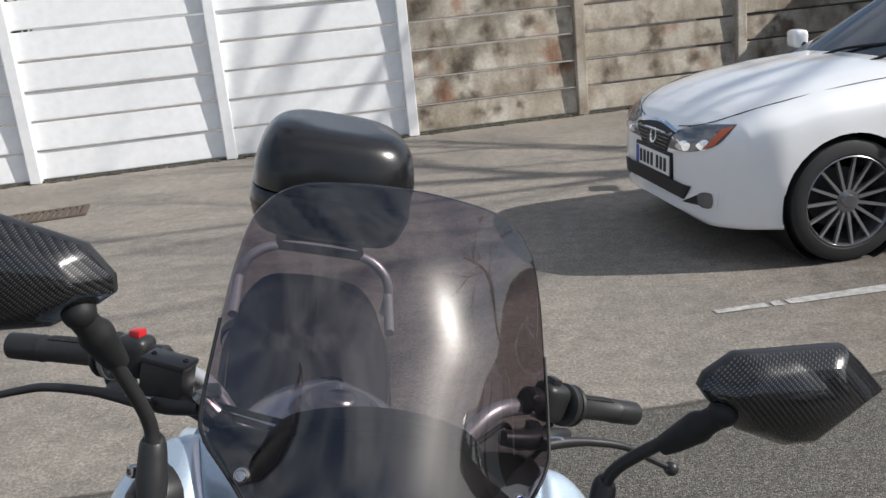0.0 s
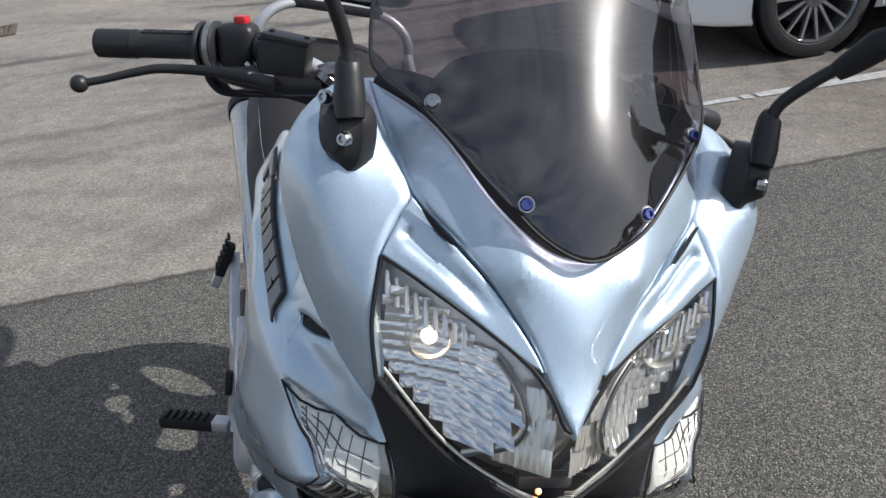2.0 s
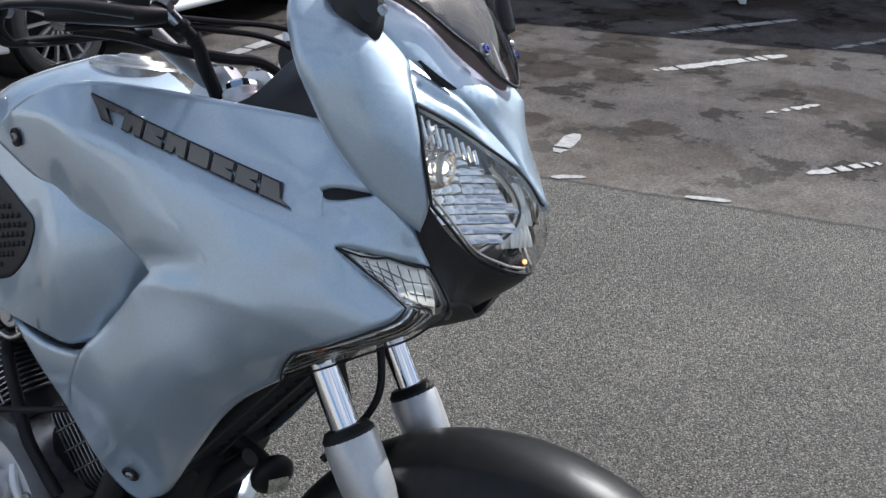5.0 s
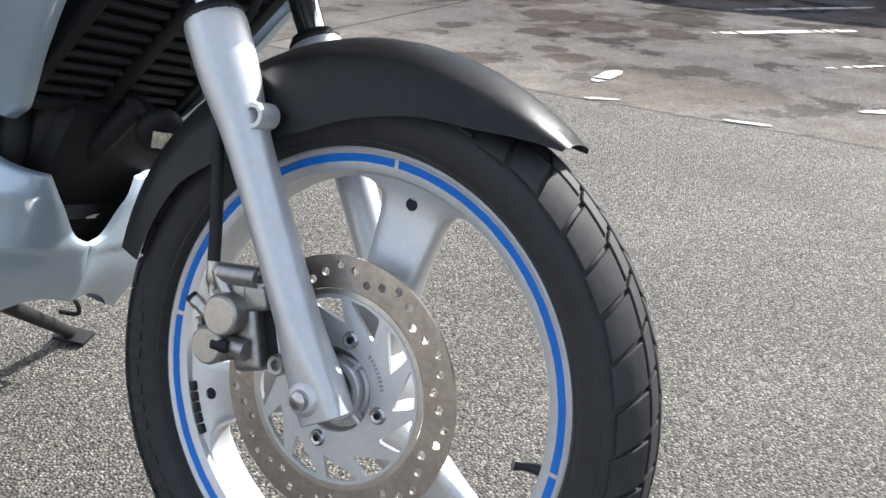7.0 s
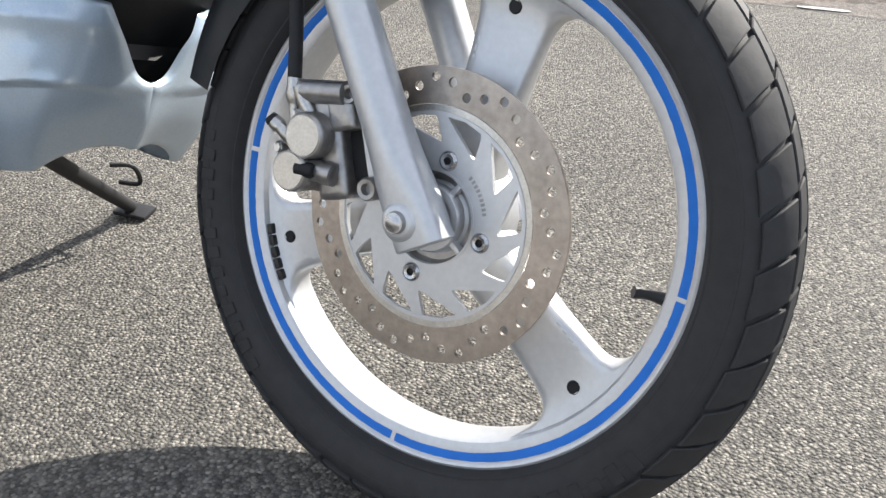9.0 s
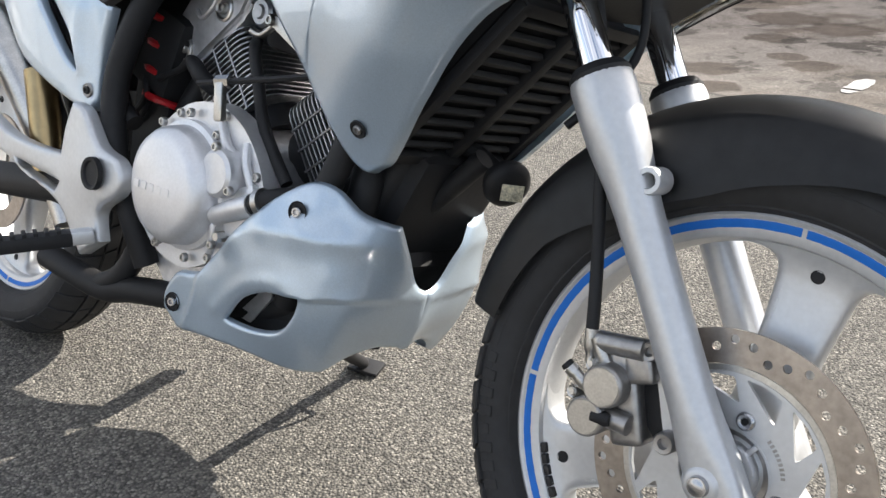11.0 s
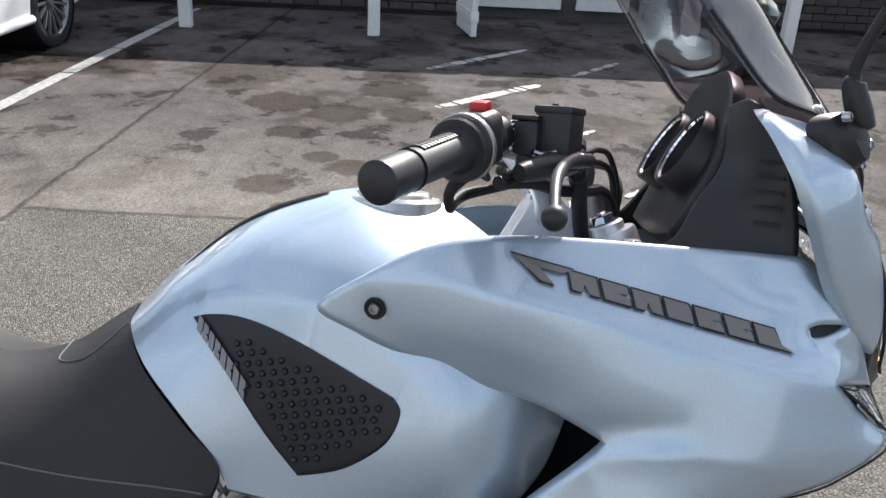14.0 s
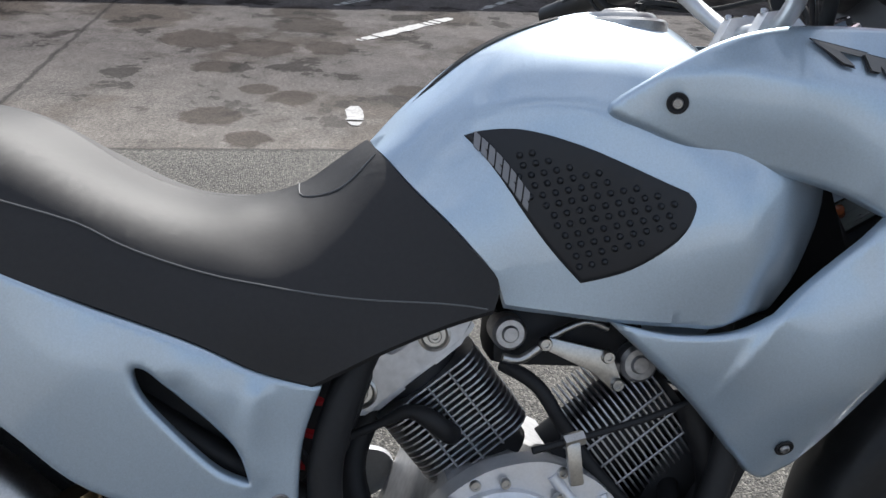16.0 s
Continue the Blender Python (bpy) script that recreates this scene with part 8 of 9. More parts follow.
PAN_HOLE = [(-0.634, -0.156, 0.291, 1), (-0.600, -0.156, 0.333), (-0.552, -0.156, 0.358), (-0.5, -0.156, 0.364, 1), (-0.506, -0.156, 0.338), (-0.530, -0.156, 0.308), (-0.580, -0.156, 0.292)]
PAN_IN = [(-0.513, -0.156, 0.474), (-0.62, -0.170, 0.405), (-0.568, -0.172, 0.434), (-0.5, -0.170, 0.443), (-0.462, -0.146, 0.443), (-0.443, -0.11, 0.445), (-0.56, -0.171, 0.395), (-0.5, -0.165, 0.40), (-0.455, -0.142, 0.40), (-0.48, -0.150, 0.35), (-0.440, -0.10, 0.38), (-0.432, -0.06, 0.375), (-0.452, -0.09, 0.325), (-0.470, -0.115, 0.30), (-0.64, -0.160, 0.34), (-0.58, -0.142, 0.275), (-0.68, -0.152, 0.29), (-0.475, -0.128, 0.31)]
pan_sheet = Sheet(PAN + PAN_IN, (0.45, -0.87, -0.15), 1.2e-3)
PAN_RIDGES = (([(-0.635, -0.17, 0.400), (-0.60, -0.17, 0.422), (-0.568, -0.17, 0.433), (-0.504, -0.17, 0.441), (-0.462, -0.146, 0.442), (-0.435, -0.09, 0.440), (-0.42, -0.05, 0.43), (-0.41, 0.0, 0.42), (-0.40, 0.05, 0.41)], 0.0065, 0.030, "crease"),
              ([(-0.51, -0.16, 0.362), (-0.494, -0.16, 0.363), (-0.455, -0.142, 0.369), (-0.438, -0.10, 0.370), (-0.43, -0.06, 0.366), (-0.425, 0.0, 0.36), (-0.42, 0.06, 0.355)], 0.0055, 0.055, "lip"),
              ([(-0.446, -0.128, 0.366), (-0.462, -0.125, 0.325), (-0.484, -0.115, 0.276), (-0.5, -0.11, 0.24)], 0.0045, 0.026, "crease"),
              ([(-0.697, -0.157, 0.340), (-0.705, -0.157, 0.305), (-0.728, -0.15, 0.26), (-0.74, -0.15, 0.235)], 0.006, 0.030, "lip"),
              ([(-0.655, -0.158, 0.300), (-0.605, -0.158, 0.350), (-0.55, -0.158, 0.374), (-0.49, -0.158, 0.380)], 0.003, 0.018, "crease"))
bm = shell(PAN, PAN_IN, (0.45, -0.87, -0.15), 0.008, 0.0055, 0.005, [PAN_HOLE], pan_sheet, ridges=PAN_RIDGES)
both("belly_pan", bm, PAINT, bike, "light blue-silver painted belly pan")
for p in ((-0.513, -0.168, 0.464), (-0.75, -0.153, 0.283)):
    q = pan_sheet.place(p, 0.003)
    bm = bmesh.new()
    lathe(bm, [(0.0, -0.001), (0.011, -0.001), (0.0125, 0.0015), (0.0135, 0.0)], 24, aim(q, (0.2, -0.97, 0)))
    w = part("washer", bm, MATTE, bike, "black recessed washer")
    screw(q, (0.2, -0.97, 0), 0.007, w, BOLT)
# black filler block added so that the pan's hole shows dark
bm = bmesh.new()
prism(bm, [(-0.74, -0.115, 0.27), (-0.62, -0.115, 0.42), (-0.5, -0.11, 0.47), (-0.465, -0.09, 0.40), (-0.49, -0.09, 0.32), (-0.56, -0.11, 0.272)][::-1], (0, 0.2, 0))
part("pan_filler", bm, MATTE, bike, "black filler block added inside the belly pan", flat=True)

# ---- radiator and its guard ----
rad = new("radiator")
rad.parent = bike
RM = Matrix.Translation((-0.362, 0.0, 0.645)) @ Matrix.Rotation(radians(41), 4, "Y")
bm = bmesh.new()
block(bm, (0.035, 0.25, 0.24), RM @ pose(-0.02, 0, 0), 0.01)
part("core", bm, MATTE, rad, "black radiator core")
for i in range(11):
    for s in (-1, 1):
        bm = bmesh.new()
        block(bm, (0.008, 0.095, 0.009), RM @ pose(0.004, s * 0.06, -0.1 + 0.02 * i, 0, 25, 0), 0.002)
        part("louvre", bm, MATTE, rad, flat=True)
bm = bmesh.new()
for y in (-0.118, 0.0, 0.118):
    block(bm, (0.014, 0.018, 0.25), RM @ pose(0.006, y, 0), 0.003)
for z in (-0.12, 0.12):
    block(bm, (0.014, 0.25, 0.016), RM @ pose(0.006, 0, z), 0.003)
part("guard_frame", bm, MATTE, rad, "black plastic radiator guard")
horn = new("horn")
horn.parent = bike
bm = bmesh.new()
lathe(bm, [(0.0, 0.012), (0.021, 0.012), (0.029, 0.006), (0.031, 0.0), (0.029, -0.008), (0.012, -0.02), (0.0, -0.02)], 24, aim((-0.355, 0.02, 0.535), (0.75, -0.4, -0.3)))
part("shell", bm, MATTE, horn, "round black horn")
bm = bmesh.new()
tube(bm, [(-0.37, 0.03, 0.54), (-0.41, 0.03, 0.56), (-0.44, 0.02, 0.57)], 0.012, 8, 3)
part("bracket", bm, MATTE, horn)
bm = bmesh.new()
block(bm, (0.001, 0.03, 0.02), Matrix.Translation((-0.341, 0.0145, 0.526)) @ Matrix.Rotation(radians(-28), 4, "Z"), 0)
part("sticker", bm, material("sticker_print", (0.6, 0.55, 0.4), 0.5, 0, 0.004, 0.8), horn, "small worn sticker", flat=True)
for pts, r in (([(-0.43, -0.03, 0.62), (-0.47, -0.05, 0.52), (-0.53, -0.05, 0.42), (-0.6, -0.05, 0.33)], 0.021), ([(-0.43, 0.05, 0.62), (-0.48, 0.06, 0.5), (-0.56, 0.06, 0.38)], 0.021), ([(-0.38, 0.0, 0.56), (-0.45, 0.0, 0.49), (-0.53, 0.02, 0.45)], 0.014)):
    bm = bmesh.new()
    tube(bm, pts, r, 14, 5)
    part("downpipe", bm, MATTE, bike, "black header pipe")

# ---- rear end ----
rear = wheel(bike, -1.45, 0.325, 0.322, 0.232, 0.066, 3, radians(20.0), 40)
bm = bmesh.new()
lathe(bm, [(0.075, -0.002), (0.11, -0.002), (0.11, 0.002), (0.075, 0.002)], 48, pose(-1.45, -0.075, 0.325), closed=True)
part("rear_disc", bm, DISC, rear, "steel rear brake disc")
bm = bmesh.new()
rows = []
for i in range(15):
    a = radians(35 + 100 * i / 14)
    rows.append([bm.verts.new((-1.45 + (0.355 - 0.03 * u * u) * math.cos(a), 0.08 * u, 0.325 + (0.355 - 0.03 * u * u) * math.sin(a))) for u in np.linspace(-1, 1, 9)])
for p, q in zip(rows, rows[1:]):
    for j in range(8):
        bm.faces.new((p[j], p[j + 1], q[j + 1], q[j]))
bmesh.ops.solidify(bm, geom=bm.faces[:], thickness=0.003)
part("rear_mudguard", bm, GUARD, bike, "black rear mudguard")
sil = new("silencer")
sil.parent = bike
bm = bmesh.new()
tube(bm, [(-1.12, -0.11, 0.3), (-1.2, -0.11, 0.43), (-1.33, -0.12, 0.56), (-1.45, -0.13, 0.62), (-1.72, -0.15, 0.71)], [0.022, 0.036, 0.046, 0.048, 0.046], 28, 4)
part("can", bm, STEEL, sil, "brushed steel silencer")
bm = bmesh.new()
tube(bm, [(-1.705, -0.149, 0.705), (-1.735, -0.151, 0.715)], 0.05, 28, 1)
part("end_cap", bm, MATTE, sil, "black silencer end cap")
bm = bmesh.new()
tube(bm, [(-1.5, -0.172, 0.895), (-1.47, -0.17, 0.955), (-1.47, -0.15, 1.0), (-1.48, -0.1, 1.028), (-1.49, 0.0, 1.034), (-1.48, 0.1, 1.028), (-1.47, 0.15, 1.0), (-1.47, 0.17, 0.955), (-1.5, 0.172, 0.895)], 0.011, 12, 6)
tube(bm, [(-1.47, -0.17, 0.95), (-1.35, -0.17, 0.9)], 0.011, 10, 1)
tube(bm, [(-1.47, 0.17, 0.95), (-1.35, 0.17, 0.9)], 0.011, 10, 1)
part("grab_rail", bm, SILVER, bike, "silver pillion grab rail")
bm = bmesh.new()
block(bm, (0.3, 0.2, 0.02), pose(-1.62, 0, 1.036, 0, 2, 0), 0.006)
part("rack", bm, MATTE, bike, "black luggage rack")
box = thing("top_box", bike.matrix_world @ pose(-1.64, 0.015, 1.046) @ Matrix.Scale(0.93, 4), "glossy black motorcycle top box on the rear rack", "top box")
for name, lo, hi in (("base", 0.0, 0.105), ("lid", 0.11, 0.282)):
    bm = bmesh.new()
    loops = []
    for i in range(15):
        t = i / 14
        if name == "base":
            z, f = lo + (hi - lo) * t, 0.84 + 0.16 * min(1, t * 1.5) ** 0.6 - 0.015 * max(0, t - 0.9) * 10
        else:
            w = t * 0.985
            z, f = lo + (hi - lo) * (math.sin(math.pi / 2 * min(1, w * 1.05)) ** 0.9), (0.985 + 0.03 * t if t < 0.1 else max(0.1, math.cos(math.pi / 2 * w)) ** 0.34)
        loop = []
        for k in range(48):
            a = 2 * math.pi * k / 48
            ca, sa_ = math.cos(a), math.sin(a)
            loop.append(bm.verts.new((0.185 * f * math.copysign(abs(ca) ** 0.6, ca), 0.205 * f * math.copysign(abs(sa_) ** 0.6, sa_), z - (0.0 if name == "base" else 0.02 * t * ca * f))))
        loops.append(loop)
    for p, q in zip(loops, loops[1:]):
        for j in range(48):
            bm.faces.new((p[j], p[(j + 1) % 48], q[(j + 1) % 48], q[j]))
    bm.faces.new(loops[0][::-1])
    bm.faces.new(loops[-1])
    part(name, bm, material("box_" + name, (0.01, 0.01, 0.011), 0.24, 0, 0.01, 0.2, 0.0001), box, "moulded black " + name)
for sy in (-1, 1):
    for k in range(5):
        bm = bmesh.new()
        block(bm, (0.004, 0.003, 0.006), pose(0.115, sy * (0.115 + 0.006 * k), 0.243))
        part("vent_mark", bm, MATTE, box, flat=True)

# ---- side stand ----
stand = new("side_stand")
stand.parent = bike
bm = bmesh.new()
tube(bm, [(-0.64, -0.03, 0.27), (-0.705, 0.1, 0.206), (-0.787, 0.3, 0.108)], [0.013, 0.013, 0.011], 14, 4)
part("leg", bm, MATTE, stand, "black side stand leg")
bm = bmesh.new()
block(bm, (0.06, 0.045, 0.008), pose(-0.787, 0.31, 0.1, 16.19, 0, 20), 0.003)
part("foot", bm, MATTE, stand, "flat stand foot on the asphalt")
bm = bmesh.new()
tube(bm, [(-0.73, 0.2, 0.2), (-0.71, 0.23, 0.2), (-0.715, 0.25, 0.17), (-0.75, 0.24, 0.165)], 0.004, 8, 4)
part("tang", bm, MATTE, stand)
from mathutils.bvhtree import BVHTree


SPOKE_FACE = material("spoke_face", (0.4, 0.4, 0.41), 0.3, 0.8)


def car_wheel(root, x, y, side, mat):
    w = new("wheel")
    w.parent = root
    m = pose(x, y, 0.318)
    bm = bmesh.new()
    lathe(bm, [(0.232, -0.1), (0.245, -0.112), (0.29, -0.112), (0.312, -0.1), (0.318, -0.07), (0.318, 0.07), (0.312, 0.1), (0.29, 0.112), (0.245, 0.112), (0.232, 0.1)], 48, m)
    part("tyre", bm, RUBBER, w, "black car tyre")
    bm = bmesh.new()
    s = side
    lathe(bm, [(0.238, s * 0.108), (0.232, s * 0.112), (0.224, s * 0.1), (0.215, s * 0.07), (0.21, 0.0), (0.2, -s * 0.06)], 48, m)
    part("rim", bm, mat, w, "grey alloy rim")
    for k in range(15):
        a = 2 * math.pi * k / 15
        bm = bmesh.new()
        c, n = Vector((math.cos(a), 0, math.sin(a))), Vector((-math.sin(a), 0, math.cos(a)))
        o = Vector((x, y, 0.318))
        yy = Vector((0, s, 0))
        loop = [o + c * 0.05 + n * 0.008 + yy * 0.085, o + c * 0.226 + n * 0.0065 + yy * 0.104, o + c * 0.226 - n * 0.0065 + yy * 0.104, o + c * 0.05 - n * 0.008 + yy * 0.085]
        prism(bm, loop, yy * -0.02, bevel=0.0)
        part("spoke", bm, SPOKE_FACE, w, flat=True)
    bm = bmesh.new()
    lathe(bm, [(0.0, s * 0.1), (0.03, s * 0.1), (0.034, s * 0.094), (0.06, s * 0.088), (0.062, s * 0.06)], 24, m)
    part("hub_cap", bm, mat, w)
    bm = bmesh.new()
    lathe(bm, [(0.0, -s * 0.02), (0.16, -s * 0.02), (0.16, -s * 0.04), (0.0, -s * 0.04)], 32, m)
    part("brake_disc", bm, DARK_FIN, w)


def car(m, paint, label, detail=True):
    """A four-door saloon: x ahead from the front axle, y to its left."""
    root = thing("car", m, label, "car")
    WB, F, R = 2.73, 0.69, -3.73

    def section(x):
        nose = np.interp(x, [R, R + 0.1, R + 0.4, -2.6, -1.2, 0.1, 0.36, 0.50, 0.59, 0.65, F], [0.62, 0.74, 0.84, 0.89, 0.9, 0.888, 0.868, 0.81, 0.72, 0.61, 0.44])
        top = np.interp(x, [R, R + 0.15, R + 0.8, -2.6, -0.9, -0.55, -0.2, 0.1, 0.36, 0.5, 0.59, 0.65, F], [0.7, 0.95, 1.02, 1.0, 0.95, 0.965, 0.945, 0.905, 0.845, 0.79, 0.74, 0.695, 0.65])
        sh = np.interp(x, [R, R + 0.2, -2.7, -0.6, 0.1, 0.42, 0.6, F], [0.65, 0.88, 0.9, 0.85, 0.80, 0.735, 0.67, 0.6])
        bot = np.interp(x, [R, R + 0.3, -3.0, 0.4, 0.62, F], [0.32, 0.24, 0.2, 0.19, 0.2, 0.25])
        return [(0, bot), (nose * 0.6, bot), (nose * 0.93, bot + 0.01), (nose * 0.985, bot + 0.07), (nose, bot + 0.2), (nose * 1.0, (bot + sh) / 2 + 0.08), (nose * 0.985, sh - 0.06), (nose * 0.955, sh), (nose * 0.86, sh + (top - sh) * 0.5), (nose * 0.6, sh + (top - sh) * 0.86), (nose * 0.3, sh + (top - sh) * 0.97), (0, top)]

    xs = list(np.linspace(R, R + 0.4, 8)) + list(np.linspace(R + 0.45, 0.42, 74)) + list(np.linspace(0.43, F, 24))
    bm = bmesh.new()
    rows = []
    for x in xs:
        half = spline([(x, y, z) for y, z in section(x)], 4)
        full = half + [Vector((p.x, -p.y, p.z)) for p in reversed(half[1:-1])]
        rows.append([bm.verts.new(p) for p in full])
    n = len(rows[0])
    for p, q in zip(rows, rows[1:]):
        for j in range(n):
            bm.faces.new((p[j], p[(j + 1) % n], q[(j + 1) % n], q[j]))
    bm.faces.new(rows[0])
    bm.faces.new(rows[-1][::-1])
    bvh = BVHTree.FromBMesh(bm)
    for cx in (0.0, -WB):
        hit = [f for f in bm.faces if (f.calc_center_median().x - cx) ** 2 + (f.calc_center_median().z - 0.318) ** 2 < 0.352 ** 2 and abs(f.calc_center_median().y) > 0.5]
        bmesh.ops.delete(bm, geom=hit, context="FACES")
        for v in bm.verts:
            d = Vector((v.co.x - cx, 0, v.co.z - 0.318))
            if v.is_boundary and 0.28 < d.length < 0.42 and abs(v.co.y) > 0.5:
                d = d.normalized() * 0.352
                v.co.x, v.co.z = cx + d.x, 0.318 + d.z
    part("body", bm, paint, root)
    for cx in (0.0, -WB):
        for s in (1, -1):
            bm = bmesh.new()
            lathe(bm, [(0.352, s * 0.87), (0.352, s * 0.55), (0.0, s * 0.55)], 36, pose(cx, 0, 0.318))
            part("wheel_arch", bm, MATTE, root, "dark wheel arch")
            car_wheel(root, cx, s * 0.77, s, CAR_RIM)
    # cabin
    bm = bmesh.new()
    rows = []
    for x in np.linspace(-3.35, -0.45, 40):
        top = np.interp(x, [-3.35, -3.1, -2.6, -2.0, -1.6, -1.2, -0.45], [0.98, 1.08, 1.32, 1.42, 1.42, 1.34, 0.93])
        w0 = np.interp(x, [-3.35, -2.8, -1.2, -0.45], [0.62, 0.78, 0.8, 0.72])
        w1 = w0 * np.interp(top, [0.95, 1.42], [0.95, 0.72])
        half = spline([(x, w0, 0.88), (x, (w0 + w1) / 2 + 0.01, (0.88 + top) / 2), (x, w1, top - 0.05), (x, w1 * 0.6, top - 0.008), (x, 0, top)], 4)
        rows.append([bm.verts.new(p) for p in half + [Vector((p.x, -p.y, p.z)) for p in reversed(half[:-1])]])
    for p, q in zip(rows, rows[1:]):
        for j in range(len(p) - 1):
            f = bm.faces.new((p[j], p[j + 1], q[j + 1], q[j]))
            c = f.calc_center_median()
            roof = c.z > 1.36 or (abs(c.y) > 0.4 and (c.z > 1.3 or -2.0 < c.x < -1.93 or c.x < -2.85))
            f.material_index = 0 if roof else 1
    part("cabin", bm, [paint, DARK_GLASS], root, "cabin with dark glass")

    def drape(name, loop, at, u, v, mat, lab, lift=0.004, cell=0.03, thick=0.006):
        """A piece laid on the body: an outline in the plane (u, v) at a point outside, pressed on to it."""
        u, v, at = Vector(u).normalized(), Vector(v).normalized(), Vector(at)
        d = u.cross(v)
        if d.dot(Vector((-1.0, 0, 0.5)) - at) < 0:
            d = -d
        bm = bmesh.new()
        pts = outline([(a, b, 0, *c) for a, b, *c in loop], 4)
        vs = [bm.verts.new(p) for p in pts]
        for a, b in zip(vs, vs[1:] + vs[:1]):
            bm.edges.new((a, b))
        bmesh.ops.triangle_fill(bm, use_beauty=True, edges=bm.edges[:])
        for ax in (0, 1):
            vals = [p[ax] for p in pts]
            for c in np.arange(min(vals) + cell / 2, max(vals), cell):
                co, no = [0, 0, 0], [0, 0, 0]
                co[ax], no[ax] = float(c), 1
                bmesh.ops.bisect_plane(bm, geom=bm.verts[:] + bm.edges[:] + bm.faces[:], plane_co=co, plane_no=no, dist=1e-5)
        for w in bm.verts:
            o = at + u * w.co.x + v * w.co.y
            hit = bvh.ray_cast(o, d, 3.0)
            w.co = (hit[0] if hit[0] else o + d * 0.3) - d * lift
        r = bmesh.ops.extrude_edge_only(bm, edges=[e for e in bm.edges if e.is_boundary])
        bmesh.ops.translate(bm, vec=d * thick, verts=[w for w in r["geom"] if isinstance(w, bmesh.types.BMVert)])
        return part(name, bm, mat, root, lab)

    glass = material("car_lamp_glass", (0.16, 0.165, 0.175), 0.05, 0.5)
    front = dict(at=(1.6, 0, 0), u=(0, 1, 0), v=(0, 0, 1))
    for s in (1, -1):
        lamp_u, lamp_at = Vector((-0.75, s * 0.66, 0)), Vector((1.12, s * 1.05, 0))
        hl = drape("headlamp", [(-0.36, 0.575, 1), (-0.27, 0.635), (-0.05, 0.715), (0.22, 0.745, 1), (0.14, 0.65), (-0.02, 0.595), (-0.2, 0.575)], lamp_at, lamp_u, (0, 0, 1), glass, "clear car headlamp")
        drape("side_repeater", [(0.04, 0.613, 1), (0.12, 0.643, 1), (0.21, 0.738, 1), (0.14, 0.72, 1)], lamp_at, lamp_u, (0, 0, 1), material("orange_lens", (0.5, 0.1, 0.03), 0.15), "orange corner lens", 0.008)
        drape("lamp_bowl", [(-0.16, 0.6), (-0.1, 0.64), (-0.04, 0.63), (-0.06, 0.595), (-0.12, 0.585)], lamp_at, lamp_u, (0, 0, 1), REFLECTOR, "bright lamp bowl", 0.007)
        drape("lamp_bowl", [(0.0, 0.63), (0.05, 0.665), (0.09, 0.65), (0.05, 0.61)], lamp_at, lamp_u, (0, 0, 1), REFLECTOR, "bright lamp bowl", 0.007)
        drape("fog_recess", [(-0.14, 0.3, 1), (0.0, 0.385), (0.14, 0.40, 1), (0.12, 0.3), (0.02, 0.29, 1)], lamp_at, lamp_u, (0, 0, 1), paint, "moulded fog lamp recess", 0.006)
        drape("fog_lamp", [(0.02, 0.315), (0.02, 0.378), (0.1, 0.39), (0.1, 0.315)], lamp_at, lamp_u, (0, 0, 1), glass, "round fog lamp", 0.012)
        drape("fog_grille", [(-0.1, 0.31, 1), (0.01, 0.37, 1), (0.015, 0.315, 1)], lamp_at, lamp_u, (0, 0, 1), MATTE, "dark fog lamp grille", 0.012)
    drape("grille", [(-0.29, 0.665, 1), (0, 0.69), (0.29, 0.665, 1), (0.19, 0.545, 1), (0, 0.535), (-0.19, 0.545, 1)], front["at"], front["u"], front["v"], MATTE, "black grille")
    drape("grille_frame", [(-0.305, 0.678, 1), (0, 0.706), (0.305, 0.678, 1), (0.29, 0.667, 1), (0, 0.692), (-0.29, 0.667, 1)], front["at"], front["u"], front["v"], CHROME, "thin chrome grille edge", 0.008)
    for k in range(5):
        w_ = 0.26 - 0.02 * k
        drape("grille_bar", [(-w_, 0.65 - 0.022 * k, 1), (w_, 0.65 - 0.022 * k, 1), (w_, 0.646 - 0.022 * k, 1), (-w_, 0.646 - 0.022 * k, 1)], front["at"], front["u"], front["v"], CAR_RIM, "", 0.009)
    bm = bmesh.new()
    lathe(bm, [(0.032, -0.003), (0.038, 0.003), (0.044, 0.003), (0.046, -0.003)], 28, Matrix.Translation((F + 0.006, 0, 0.615)) @ aim((0, 0, 0), (1, 0, 0.2)))
    part("emblem", bm, CHROME, root, "plain chrome ring emblem")
    drape("lower_intake", [(-0.5, 0.405, 1), (0.5, 0.405, 1), (0.44, 0.325, 1), (-0.44, 0.325, 1)], front["at"], front["u"], front["v"], MATTE, "black lower intake", 0.012)
    bm = bmesh.new()
    block(bm, (0.014, 0.52, 0.112), pose(F + 0.012, 0, 0.475, 0, -2, 0), 0.004)
    plate = part("number_plate", bm, material("plate_white", (0.75, 0.75, 0.72), 0.4), root, "white number plate")
    bm = bmesh.new()
    block(bm, (0.016, 0.046, 0.108), pose(F + 0.0135, -0.235, 0.475, 0, -2, 0), 0.002)
    part("plate_band", bm, material("plate_blue", (0.02, 0.06, 0.35), 0.4), plate, "blue end band", flat=True)
    for k in range(7):
        bm = bmesh.new()
        y = -0.175 + 0.058 * k + (0.03 if k > 3 else 0)
        block(bm, (0.016, 0.036, 0.075), pose(F + 0.0138, y, 0.475, 0, -2, 0), 0.002)
        part("plate_bar", bm, MATTE, plate, "black bar", flat=True)
    bm = bmesh.new()
